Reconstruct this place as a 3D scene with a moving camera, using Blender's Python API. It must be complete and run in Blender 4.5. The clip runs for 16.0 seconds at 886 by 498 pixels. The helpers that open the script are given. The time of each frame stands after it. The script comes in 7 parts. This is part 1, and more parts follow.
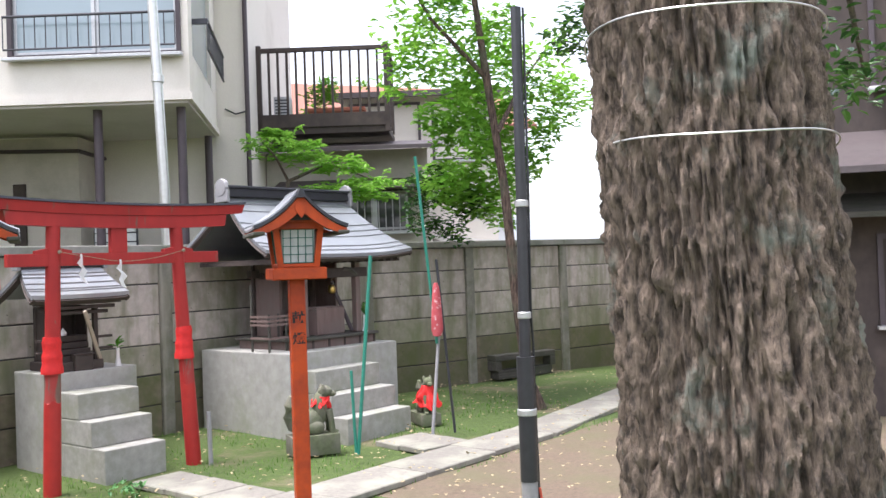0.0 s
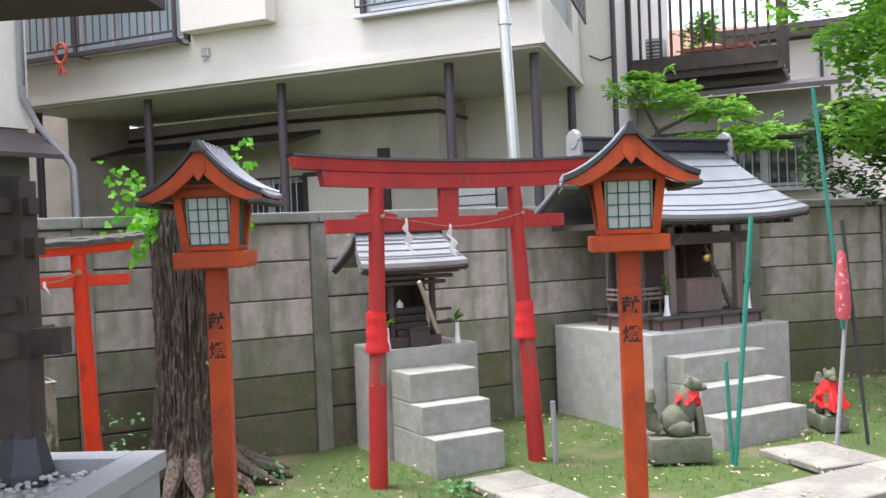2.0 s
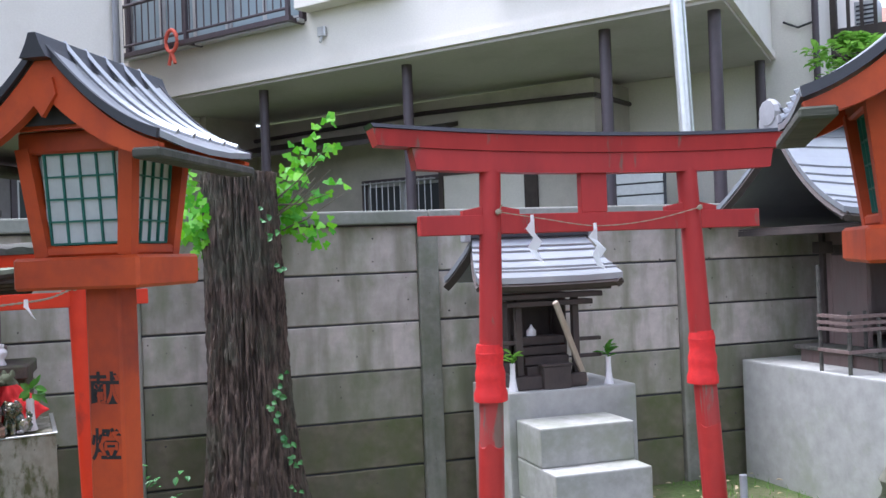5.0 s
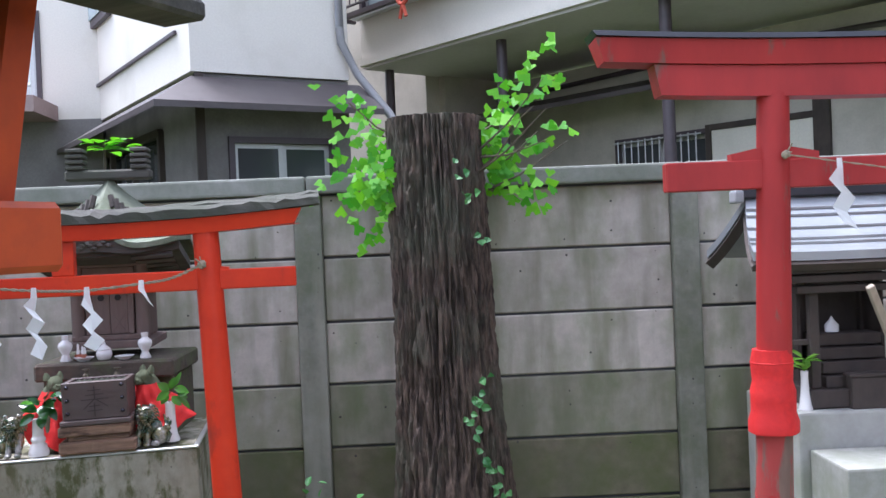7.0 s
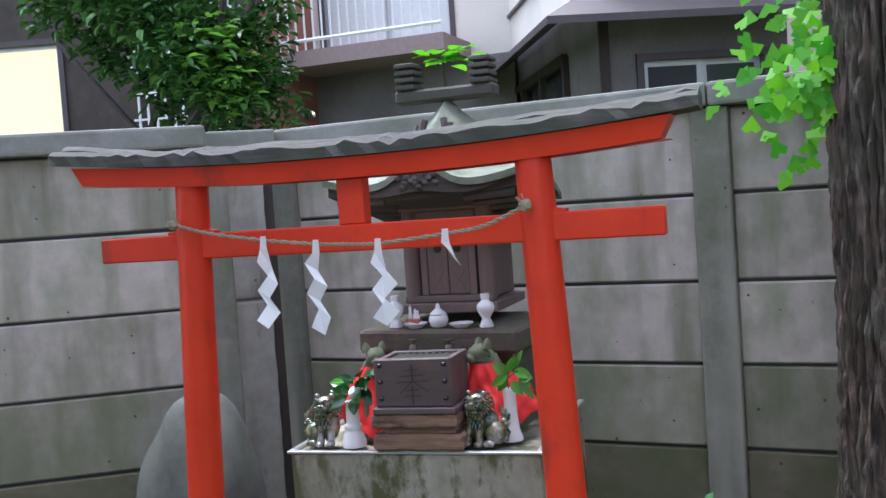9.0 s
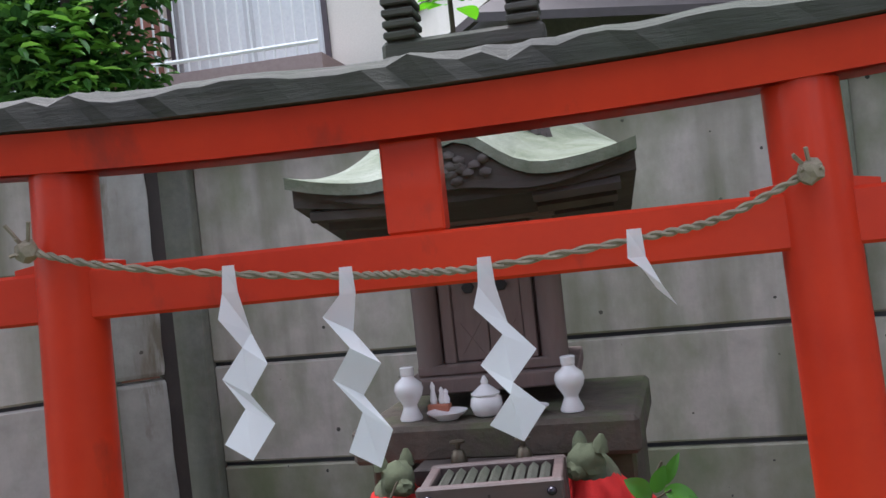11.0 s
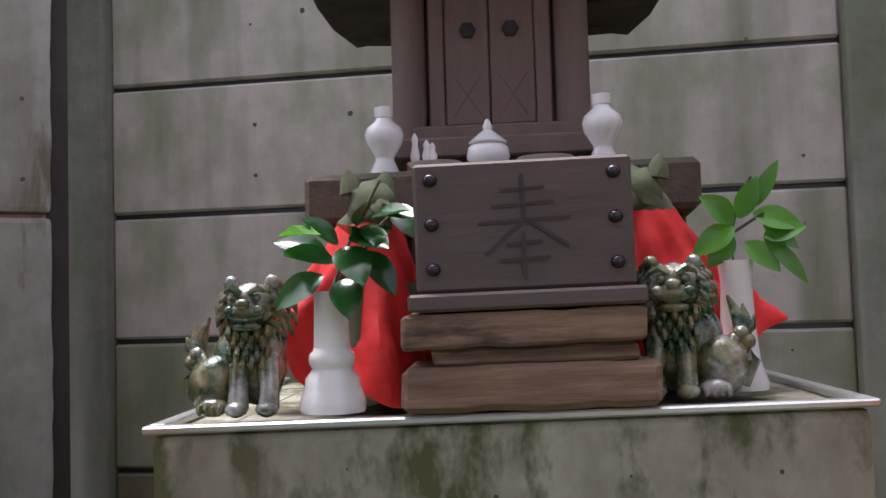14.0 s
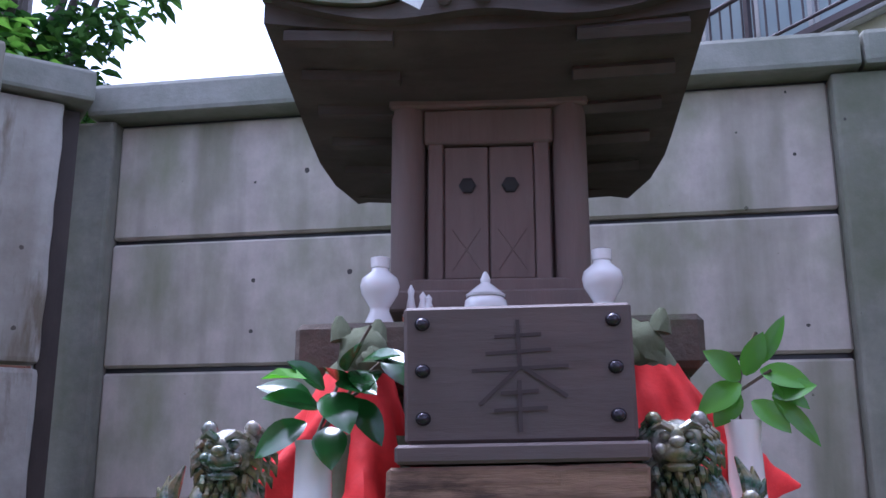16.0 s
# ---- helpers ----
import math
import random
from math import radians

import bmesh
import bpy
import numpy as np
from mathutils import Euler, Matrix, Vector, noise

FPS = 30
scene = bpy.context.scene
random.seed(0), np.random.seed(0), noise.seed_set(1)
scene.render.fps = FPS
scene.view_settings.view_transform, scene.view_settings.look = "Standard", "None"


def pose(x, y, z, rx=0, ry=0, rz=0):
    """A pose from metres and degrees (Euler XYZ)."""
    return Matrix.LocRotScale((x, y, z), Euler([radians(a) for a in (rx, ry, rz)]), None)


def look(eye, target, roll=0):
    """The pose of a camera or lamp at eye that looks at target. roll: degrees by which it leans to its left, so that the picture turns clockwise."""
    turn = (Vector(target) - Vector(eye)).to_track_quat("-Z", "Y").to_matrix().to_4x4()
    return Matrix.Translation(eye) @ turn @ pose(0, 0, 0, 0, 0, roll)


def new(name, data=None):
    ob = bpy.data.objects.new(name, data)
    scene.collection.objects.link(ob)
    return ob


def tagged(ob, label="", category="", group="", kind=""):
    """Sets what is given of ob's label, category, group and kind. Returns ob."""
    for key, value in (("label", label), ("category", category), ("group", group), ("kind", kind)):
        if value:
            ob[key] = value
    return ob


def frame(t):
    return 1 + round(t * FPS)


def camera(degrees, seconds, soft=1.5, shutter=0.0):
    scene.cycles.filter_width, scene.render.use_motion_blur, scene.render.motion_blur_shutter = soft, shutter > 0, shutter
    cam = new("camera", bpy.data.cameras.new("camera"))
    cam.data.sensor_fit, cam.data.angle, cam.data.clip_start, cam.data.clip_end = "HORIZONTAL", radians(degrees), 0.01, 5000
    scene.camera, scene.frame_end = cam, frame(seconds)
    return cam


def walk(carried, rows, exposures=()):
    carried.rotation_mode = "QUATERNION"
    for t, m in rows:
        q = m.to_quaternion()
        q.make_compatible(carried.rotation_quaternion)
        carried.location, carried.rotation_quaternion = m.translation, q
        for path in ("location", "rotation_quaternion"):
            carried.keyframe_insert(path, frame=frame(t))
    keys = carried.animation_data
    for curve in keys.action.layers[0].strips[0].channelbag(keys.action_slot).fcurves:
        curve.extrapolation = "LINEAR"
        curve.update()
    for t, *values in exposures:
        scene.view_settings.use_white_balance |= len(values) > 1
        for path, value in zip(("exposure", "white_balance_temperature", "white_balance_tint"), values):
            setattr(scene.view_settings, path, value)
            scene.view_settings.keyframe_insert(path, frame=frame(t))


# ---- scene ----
cam = camera(50.0, 16.0)
PATH = [
    (0, (-1.966, -8.202, 1.629), (-0.409, -6.947, 1.655), -2.0),
    (0.5, (-1.536, -7.971, 1.645), (-0.162, -6.518, 1.673), -1.3),
    (1, (-1.168, -7.788, 1.639), (-0.029, -6.144, 1.672), -1.5),
    (1.5, (-0.925, -7.534, 1.63), (0.041, -5.783, 1.625), -2.1),
    (2, (-0.832, -7.284, 1.638), (0.101, -5.515, 1.615), -2.3),
    (2.5, (-0.691, -7.075, 1.632), (0.209, -5.289, 1.617), -2.2),
    (3, (-0.495, -6.855, 1.642), (0.359, -5.047, 1.63), -2.3),
    (3.2, (-0.431, -6.774, 1.642), (0.406, -4.957, 1.633), -2.4),
    (5.3, (0.205, -5.537, 1.596), (0.761, -3.616, 1.607), -2.1),
    (5.5, (0.238, -5.401, 1.603), (0.759, -3.47, 1.61), -2.1),
    (6, (0.338, -5.061, 1.609), (0.76, -3.106, 1.606), -1.9),
    (6.5, (0.509, -4.777, 1.603), (0.763, -2.793, 1.589), -1.9),
    (7, (0.574, -4.528, 1.576), (0.63, -2.528, 1.553), -2.4),
    (7.5, (0.627, -4.275, 1.568), (0.424, -2.286, 1.525), -2.9),
    (8, (0.666, -3.918, 1.549), (0.155, -1.985, 1.487), -3.1),
    (8.5, (0.686, -3.644, 1.571), (-0.06, -1.791, 1.473), -3.4),
    (9, (0.599, -3.422, 1.545), (-0.243, -1.61, 1.444), -3.9),
    (9.2, (0.556, -3.321, 1.557), (-0.314, -1.524, 1.442), -4.1),
    (11.3, (-0.323, -2.411, 1.486), (-0.793, -0.468, 1.467), -5.3),
    (11.5, (-0.345, -2.362, 1.484), (-0.8, -0.416, 1.437), -4.4),
    (12, (-0.417, -2.252, 1.393), (-0.808, -0.292, 1.316), -4.9),
    (12.5, (-0.471, -2.213, 1.259), (-0.807, -0.242, 1.213), -2.9),
    (13, (-0.501, -2.164, 1.132), (-0.815, -0.189, 1.152), -1.8),
    (13.5, (-0.511, -2.114, 1.042), (-0.83, -0.141, 1.128), -1.5),
    (14, (-0.516, -2.09, 0.973), (-0.845, -0.12, 1.084), -1.7),
    (14.5, (-0.513, -2.076, 0.944), (-0.855, -0.109, 1.061), -1.8),
    (15, (-0.51, -2.053, 0.946), (-0.854, -0.101, 1.218), -1.1),
    (15.5, (-0.51, -2.047, 0.949), (-0.845, -0.115, 1.343), -0.7),
    (16, (-0.514, -2.047, 0.948), (-0.834, -0.13, 1.421), -0.1),
]
walk(cam, [(t, look(eye, target, roll)) for t, eye, target, roll in PATH],
     [(0, 1.87, 6250, 16), (3.2, 1.9, 5950, 15), (5.5, 1.86, 5500, 17), (7, 1.9, 5550, 15), (9.2, 1.76, 5450, 14), (12, 1.46, 6000, 11), (13.5, 1.46, 6100, 14), (14.6, 1.54, 6100, 18), (15.2, 1.55, 5380, 20), (16, 1.75, 5000, 25)])

# ---- world and light ----
world = bpy.data.worlds.new("world")
scene.world = world
world.use_nodes = True
wn = world.node_tree.nodes
sky = wn.new("ShaderNodeTexSky")
sky.sky_type, sky.sun_disc = 'NISHITA', False
sky.sun_elevation, sky.sun_rotation = radians(72), radians(300)
sky.air_density, sky.dust_density, sky.ozone_density = 1.0, 3.0, 1.0
hsv = wn.new("ShaderNodeHueSaturation")
hsv.inputs["Saturation"].default_value = 0.35
world.node_tree.links.new(sky.outputs[0], hsv.inputs["Color"])
world.node_tree.links.new(hsv.outputs[0], wn["Background"].inputs[0])
wn["Background"].inputs[1].default_value = 0.15
sun_data = bpy.data.lights.new("sun", 'SUN')
sun_data.energy, sun_data.angle, sun_data.color = 1.5, radians(24), (1.0, 0.97, 0.92)
sun = new("sun", sun_data)
sun.matrix_world = look((-6, 4, 30), (1, 0, 0))


# ---- materials ----
def mat(name, c1, c2, scale=12.0, rough=0.75, metal=0.0, bump=0.25, scale2=1.6, c3=None, cover=0.5, soft=0.12, stretch=(1, 1, 1),
        vary=0.0, coat=0.0, distance=0.01, spec=0.5, stretch2=(1, 1, 1), lo=0.3, hi=0.7, pits=0, streak=(0.165, 0.160, 0.10)):
    """A surface of two tones in a fine grain, with a third in wide stains, and relief from the grain."""
    m = bpy.data.materials.new(name)
    m.use_nodes = True
    n, lk = m.node_tree.nodes, m.node_tree.links
    b = n["Principled BSDF"]
    tc = n.new("ShaderNodeTexCoord")
    mp = n.new("ShaderNodeMapping")
    mp.inputs["Scale"].default_value = stretch
    lk.new(tc.outputs["Object"], mp.inputs[0])
    fine = n.new("ShaderNodeTexNoise")
    fine.inputs["Scale"].default_value, fine.inputs["Detail"].default_value, fine.inputs["Roughness"].default_value = scale, 8, 0.65
    lk.new(mp.outputs[0], fine.inputs["Vector"])
    ramp = n.new("ShaderNodeMapRange")
    ramp.inputs[1].default_value, ramp.inputs[2].default_value = lo, hi
    lk.new(fine.outputs[0], ramp.inputs[0])
    mix = n.new("ShaderNodeMix")
    mix.data_type = 'RGBA'
    mix.inputs[6].default_value, mix.inputs[7].default_value = (*c1, 1), (*c2, 1)
    lk.new(ramp.outputs[0], mix.inputs[0])
    col = mix.outputs[2]
    if c3:
        wide = n.new("ShaderNodeTexNoise")
        wide.inputs["Scale"].default_value, wide.inputs["Detail"].default_value, wide.inputs["Roughness"].default_value = scale2, 7, 0.62
        mp2 = n.new("ShaderNodeMapping")
        mp2.inputs["Scale"].default_value = stretch2
        lk.new(tc.outputs["Object"], mp2.inputs[0])
        lk.new(mp2.outputs[0], wide.inputs["Vector"])
        r2 = n.new("ShaderNodeMapRange")
        r2.inputs[1].default_value, r2.inputs[2].default_value = cover - soft, cover + soft
        lk.new(wide.outputs[0], r2.inputs[0])
        m2 = n.new("ShaderNodeMix")
        m2.data_type = 'RGBA'
        m2.inputs[7].default_value = (*c3, 1)
        lk.new(r2.outputs[0], m2.inputs[0])
        lk.new(col, m2.inputs[6])
        col = m2.outputs[2]
    if pits:
        vo = n.new("ShaderNodeTexVoronoi")
        vo.inputs["Scale"].default_value = pits
        vo.voronoi_dimensions = '2D'
        ax = n.new("ShaderNodeSeparateXYZ")
        lk.new(tc.outputs["Object"], ax.inputs[0])
        own = n.new("ShaderNodeObjectInfo")
        far = n.new("ShaderNodeMath")
        far.operation = 'MULTIPLY_ADD'
        far.inputs[1].default_value = 40.0
        lk.new(own.outputs["Random"], far.inputs[0])
        lk.new(ax.outputs[0], far.inputs[2])
        flat = n.new("ShaderNodeCombineXYZ")
        lk.new(far.outputs[0], flat.inputs[0])
        lk.new(ax.outputs[2], flat.inputs[1])
        lk.new(flat.outputs[0], vo.inputs["Vector"])
        wob = n.new("ShaderNodeTexNoise")
        wob.inputs["Scale"].default_value, wob.inputs["Detail"].default_value = pits * 5, 3
        add = n.new("ShaderNodeMath")
        add.operation, add.use_clamp = 'MULTIPLY_ADD', False
        add.inputs[1].default_value, add.inputs[2].default_value = 0.06, -0.03
        lk.new(wob.outputs[0], add.inputs[0])
        dist = n.new("ShaderNodeMath")
        lk.new(vo.outputs["Distance"], dist.inputs[0])
        lk.new(add.outputs[0], dist.inputs[1])
        sep = n.new("ShaderNodeSeparateColor")
        lk.new(vo.outputs["Color"], sep.inputs[0])
        few = n.new("ShaderNodeMapRange")
        few.inputs[1].default_value, few.inputs[2].default_value, few.inputs[3].default_value, few.inputs[4].default_value = 0.72, 1.0, 0.0, 0.058
        lk.new(sep.outputs[0], few.inputs[0])
        hole = n.new("ShaderNodeMath")
        hole.operation = 'LESS_THAN'
        lk.new(dist.outputs[0], hole.inputs[0])
        lk.new(few.outputs[0], hole.inputs[1])
        dk = n.new("ShaderNodeMix")
        dk.data_type = 'RGBA'
        dk.inputs[7].default_value = (0.07, 0.06, 0.055, 1)
        lk.new(hole.outputs[0], dk.inputs[0])
        lk.new(col, dk.inputs[6])
        col = dk.outputs[2]
        # rain streaks and damp tints
        st = n.new("ShaderNodeTexNoise")
        st.inputs["Scale"].default_value, st.inputs["Detail"].default_value = 1.0, 6
        mp3 = n.new("ShaderNodeMapping")
        mp3.inputs["Scale"].default_value = (7.0, 7.0, 0.8)
        lk.new(tc.outputs["Object"], mp3.inputs[0])
        off = n.new("ShaderNodeObjectInfo")
        sc3 = n.new("ShaderNodeVectorMath")
        sc3.operation = 'ADD'
        lk.new(mp3.outputs[0], sc3.inputs[0])
        rv = n.new("ShaderNodeMath")
        rv.operation = 'MULTIPLY'
        rv.inputs[1].default_value = 60.0
        lk.new(off.outputs["Random"], rv.inputs[0])
        lk.new(rv.outputs[0], sc3.inputs[1])
        lk.new(sc3.outputs[0], st.inputs["Vector"])
        r4 = n.new("ShaderNodeMapRange")
        r4.inputs[1].default_value, r4.inputs[2].default_value, r4.inputs[3].default_value, r4.inputs[4].default_value = 0.48, 0.74, 0.0, 0.9
        lk.new(st.outputs[0], r4.inputs[0])
        sk = n.new("ShaderNodeMix")
        sk.data_type = 'RGBA'
        sk.inputs[7].default_value = (*streak, 1)
        lk.new(r4.outputs[0], sk.inputs[0])
        lk.new(col, sk.inputs[6])
        col = sk.outputs[2]
    if vary:
        oi = n.new("ShaderNodeObjectInfo")
        hs = n.new("ShaderNodeHueSaturation")
        mr = n.new("ShaderNodeMapRange")
        mr.inputs[3].default_value, mr.inputs[4].default_value = 1 - vary, 1 + vary
        lk.new(oi.outputs["Random"], mr.inputs[0])
        lk.new(mr.outputs[0], hs.inputs["Value"])
        lk.new(col, hs.inputs["Color"])
        col = hs.outputs[0]
    lk.new(col, b.inputs["Base Color"])
    b.inputs["Roughness"].default_value, b.inputs["Metallic"].default_value = rough, metal
    b.inputs["Coat Weight"].default_value = coat
    b.inputs["Specular IOR Level"].default_value = spec
    if bump:
        bp = n.new("ShaderNodeBump")
        bp.inputs["Strength"].default_value, bp.inputs["Distance"].default_value = bump, distance
        lk.new(fine.outputs[0], bp.inputs["Height"])
        lk.new(bp.outputs[0], b.inputs["Normal"])
    return m


def leaf_mat(name, c1, c2, rough=0.45, glow=0.35):
    """Leaf: two greens by island, with light passing through."""
    m = bpy.data.materials.new(name)
    m.use_nodes = True
    n, lk = m.node_tree.nodes, m.node_tree.links
    b = n["Principled BSDF"]
    g = n.new("ShaderNodeNewGeometry")
    mix = n.new("ShaderNodeMix")
    mix.data_type = 'RGBA'
    mix.inputs[6].default_value, mix.inputs[7].default_value = (*c1, 1), (*c2, 1)
    lk.new(g.outputs["Random Per Island"], mix.inputs[0])
    lk.new(mix.outputs[2], b.inputs["Base Color"])
    b.inputs["Roughness"].default_value = rough
    tr = n.new("ShaderNodeBsdfTranslucent")
    lk.new(mix.outputs[2], tr.inputs[0])
    ms = n.new("ShaderNodeMixShader")
    ms.inputs[0].default_value = glow
    lk.new(b.outputs[0], ms.inputs[1])
    lk.new(tr.outputs[0], ms.inputs[2])
    lk.new(ms.outputs[0], n["Material Output"].inputs[0])
    return m


def glass_mat(name, tint=(0.25, 0.3, 0.33), rough=0.08):
    m = bpy.data.materials.new(name)
    m.use_nodes = True
    b = m.node_tree.nodes["Principled BSDF"]
    b.inputs["Base Color"].default_value = (*tint, 1)
    b.inputs["Roughness"].default_value = rough
    b.inputs["IOR"].default_value = 1.5
    b.inputs["Specular IOR Level"].default_value = 0.8
    return m


M = {}
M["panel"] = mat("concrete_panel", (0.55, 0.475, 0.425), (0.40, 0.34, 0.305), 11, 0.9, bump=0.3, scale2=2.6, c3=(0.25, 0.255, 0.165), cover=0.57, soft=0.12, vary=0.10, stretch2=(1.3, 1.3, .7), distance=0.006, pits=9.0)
# Lower rows: moss and damp stains, plus shade near the ground put into the colour.
M["panel_mid"] = mat("damp_shaded_panel", (0.39, 0.34, 0.285), (0.265, 0.235, 0.19), 11, 0.9, bump=0.3, scale2=2.6, c3=(0.18, 0.19, 0.105), cover=0.52, soft=0.14, vary=0.10, stretch2=(1.3, 1.3, .7), distance=0.006, pits=9.0)
M["panel_low"] = mat("mossy_shaded_panel", (0.225, 0.182, 0.13), (0.132, 0.106, 0.078), 12, 0.92, bump=0.3, scale2=2.2, c3=(0.10, 0.11, 0.045), cover=0.5, vary=0.10, distance=0.006, pits=9.0, streak=(.12, .115, .07))
M["post_c"] = mat("concrete_post", (0.265, 0.25, 0.205), (0.175, 0.168, 0.14), 20, 0.9, bump=0.45, scale2=4, c3=(0.14, 0.145, 0.095), cover=0.53, distance=0.006, pits=12.0, streak=(.34, .31, .26))
M["cap"] = mat("concrete_cap", (0.30, 0.29, 0.26), (0.22, 0.22, 0.19), 18, 0.9, bump=0.4, scale2=2.0, c3=(0.16, 0.17, 0.13), cover=0.55)
M["ped"] = mat("pedestal_concrete", (0.40, 0.39, 0.36), (0.29, 0.285, 0.26), 9, 0.85, bump=0.15, scale2=2.2, c3=(0.26, 0.28, 0.2), cover=0.62, soft=0.1)
M["ped_moss"] = mat("mossy_pedestal", (0.40, 0.37, 0.30), (0.19, 0.175, 0.13), 11, 0.88, bump=0.4, scale2=8.0, c3=(0.085, 0.088, 0.035), cover=0.52, soft=0.05, stretch=(1, 1, .7), stretch2=(1.5, 1.5, .7), pits=22.0, streak=(.16, .14, .085))
M["step"] = mat("step_concrete", (0.36, 0.35, 0.32), (0.25, 0.245, 0.22), 12, 0.88, bump=0.25, scale2=3, c3=(0.24, 0.25, 0.19), cover=0.58)
M["paint"] = mat("red_paint", (0.42, 0.032, 0.028), (0.29, 0.022, 0.021), 6, 0.5, spec=0.3, bump=0.12, scale2=9, c3=(0.17, 0.085, 0.065), cover=0.66, soft=0.035, stretch=(1, 1, .3), stretch2=(1.3, 1.3, .28))
M["vermilion"] = mat("vermilion_paint", (0.72, 0.046, 0.010), (0.58, 0.032, 0.009), 5, 0.42, spec=0.3, bump=0.08, scale2=6, c3=(0.30, 0.035, 0.02), cover=0.64, soft=0.07, coat=0.1, stretch2=(1, 1, .5))
M["orange"] = mat("lantern_paint", (0.56, 0.082, 0.014), (0.45, 0.056, 0.011), 7, 0.5, spec=0.35, bump=0.06, scale2=6, c3=(0.24, 0.035, 0.016), cover=0.56, soft=0.15, stretch=(1, 1, .35))
M["cloth"] = mat("red_cloth", (0.70, 0.020, 0.016), (0.52, 0.012, 0.012), 40, 0.7, bump=0.2, scale2=6, c3=(0.55, 0.014, 0.014), cover=0.6)
M["weathered"] = mat("weathered_wood", (0.115, 0.102, 0.088), (0.035, 0.032, 0.028), 14, 0.9, bump=0.6, scale2=3, c3=(0.055, 0.06, 0.04), cover=0.55, stretch=(.25, 2.5, 2.5))
M["plank"] = mat("brown_plank", (0.27, 0.165, 0.11), (0.085, 0.045, 0.03), 16, 0.8, bump=1.0, scale2=14, c3=(0.07, 0.04, 0.03), cover=0.60, soft=.05, lo=.38, hi=.66, stretch=(.22, 2.5, 2.5), stretch2=(.35, 1, 1.6), distance=0.006)
M["shrinewood"] = mat("shrine_wood", (0.20, 0.135, 0.12), (0.135, 0.09, 0.078), 10, 0.82, bump=0.35, scale2=4, c3=(0.16, 0.125, 0.11), cover=0.55, stretch=(2.5, 2.5, .3))
M["darkwood"] = mat("dark_wood", (0.062, 0.045, 0.038), (0.036, 0.027, 0.024), 10, 0.75, bump=0.3, scale2=3, c3=(0.08, 0.06, 0.05), cover=0.6, stretch=(1, 1, .4))
M["boxwood"] = mat("box_wood", (0.135, 0.088, 0.08), (0.07, 0.046, 0.043), 9, 0.62, bump=0.3, scale2=5, c3=(0.10, 0.075, 0.072), cover=0.55, stretch=(.3, 2, 2))
M["roofstone"] = mat("shrine_roof", (0.088, 0.070, 0.062), (0.05, 0.041, 0.037), 9, 0.88, bump=0.6, scale2=5, c3=(0.115, 0.10, 0.085), cover=0.58, stretch=(.35, 2, 2))
M["moss_roof"] = mat("mossy_roof", (0.17, 0.185, 0.125), (0.10, 0.115, 0.07), 30, 0.95, bump=0.7, scale2=5, c3=(0.25, 0.26, 0.21), cover=0.55)
M["slab"] = mat("mossy_slab", (0.115, 0.088, 0.066), (0.065, 0.05, 0.04), 22, 0.92, bump=0.9, scale2=9, c3=(0.085, 0.10, 0.04), cover=0.58)
M["metalroof"] = mat("sheet_roof", (0.36, 0.37, 0.39), (0.29, 0.30, 0.32), 6, 0.38, 0.55, bump=0.05, scale2=3, c3=(0.42, 0.43, 0.44), cover=0.6)
M["darkmetal"] = mat("dark_metal", (0.055, 0.055, 0.065), (0.04, 0.04, 0.047), 12, 0.42, 0.3, bump=0.05)
M["capmetal"] = mat("black_capping", (0.022, 0.022, 0.028), (0.014, 0.014, 0.018), 12, 0.35, 0.0, bump=0.05, spec=0.4)
M["pole"] = mat("steel_pole", (0.62, 0.62, 0.60), (0.52, 0.52, 0.5), 20, 0.3, 0.75, bump=0.02)
M["black"] = mat("black_pole", (0.035, 0.035, 0.04), (0.025, 0.025, 0.028), 14, 0.38, bump=0.05)
M["stucco"] = mat("house_stucco", (0.78, 0.73, 0.66), (0.70, 0.65, 0.585), 60, 0.92, bump=0.25, scale2=0.9, c3=(0.62, 0.57, 0.50), cover=0.62, distance=0.004)
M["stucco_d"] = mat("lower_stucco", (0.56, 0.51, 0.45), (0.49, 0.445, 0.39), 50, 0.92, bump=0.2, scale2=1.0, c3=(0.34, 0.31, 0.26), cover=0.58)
M["soffit"] = mat("soffit_board", (0.60, 0.56, 0.54), (0.54, 0.50, 0.48), 20, 0.9, bump=0.1, scale2=1.2, c3=(0.48, 0.445, 0.42), cover=0.6)
M["purple"] = mat("painted_steel", (0.075, 0.055, 0.062), (0.055, 0.042, 0.048), 14, 0.5, bump=0.06)
M["alu"] = mat("aluminium_frame", (0.55, 0.55, 0.55), (0.48, 0.48, 0.48), 30, 0.4, 0.6, bump=0.02)
M["curtain"] = mat("curtain", (0.42, 0.50, 0.53), (0.34, 0.42, 0.46), 30, 0.6, bump=0.1, stretch=(3, 3, .2))
M["glass"] = glass_mat("window_glass", (0.30, 0.37, 0.40))
M["dglass"] = glass_mat("dark_glass", (0.05, 0.055, 0.06))
M["paper"] = mat("lantern_paper", (0.56, 0.57, 0.56), (0.47, 0.485, 0.485), 30, 0.7, bump=0.05)
M["lattice"] = mat("green_lattice", (0.02, 0.155, 0.12), (0.016, 0.11, 0.085), 30, 0.6, bump=0.05)
M["white"] = mat("white_paint", (0.80, 0.80, 0.80), (0.74, 0.74, 0.75), 30, 0.8, bump=0.05)
M["gohei"] = leaf_mat("white_paper", (0.92, 0.92, 0.93), (0.95, 0.95, 0.95), 0.7, 0.15)
M["china"] = mat("white_porcelain", (0.78, 0.75, 0.74), (0.73, 0.70, 0.69), 6, 0.12, bump=0.0, coat=0.3)
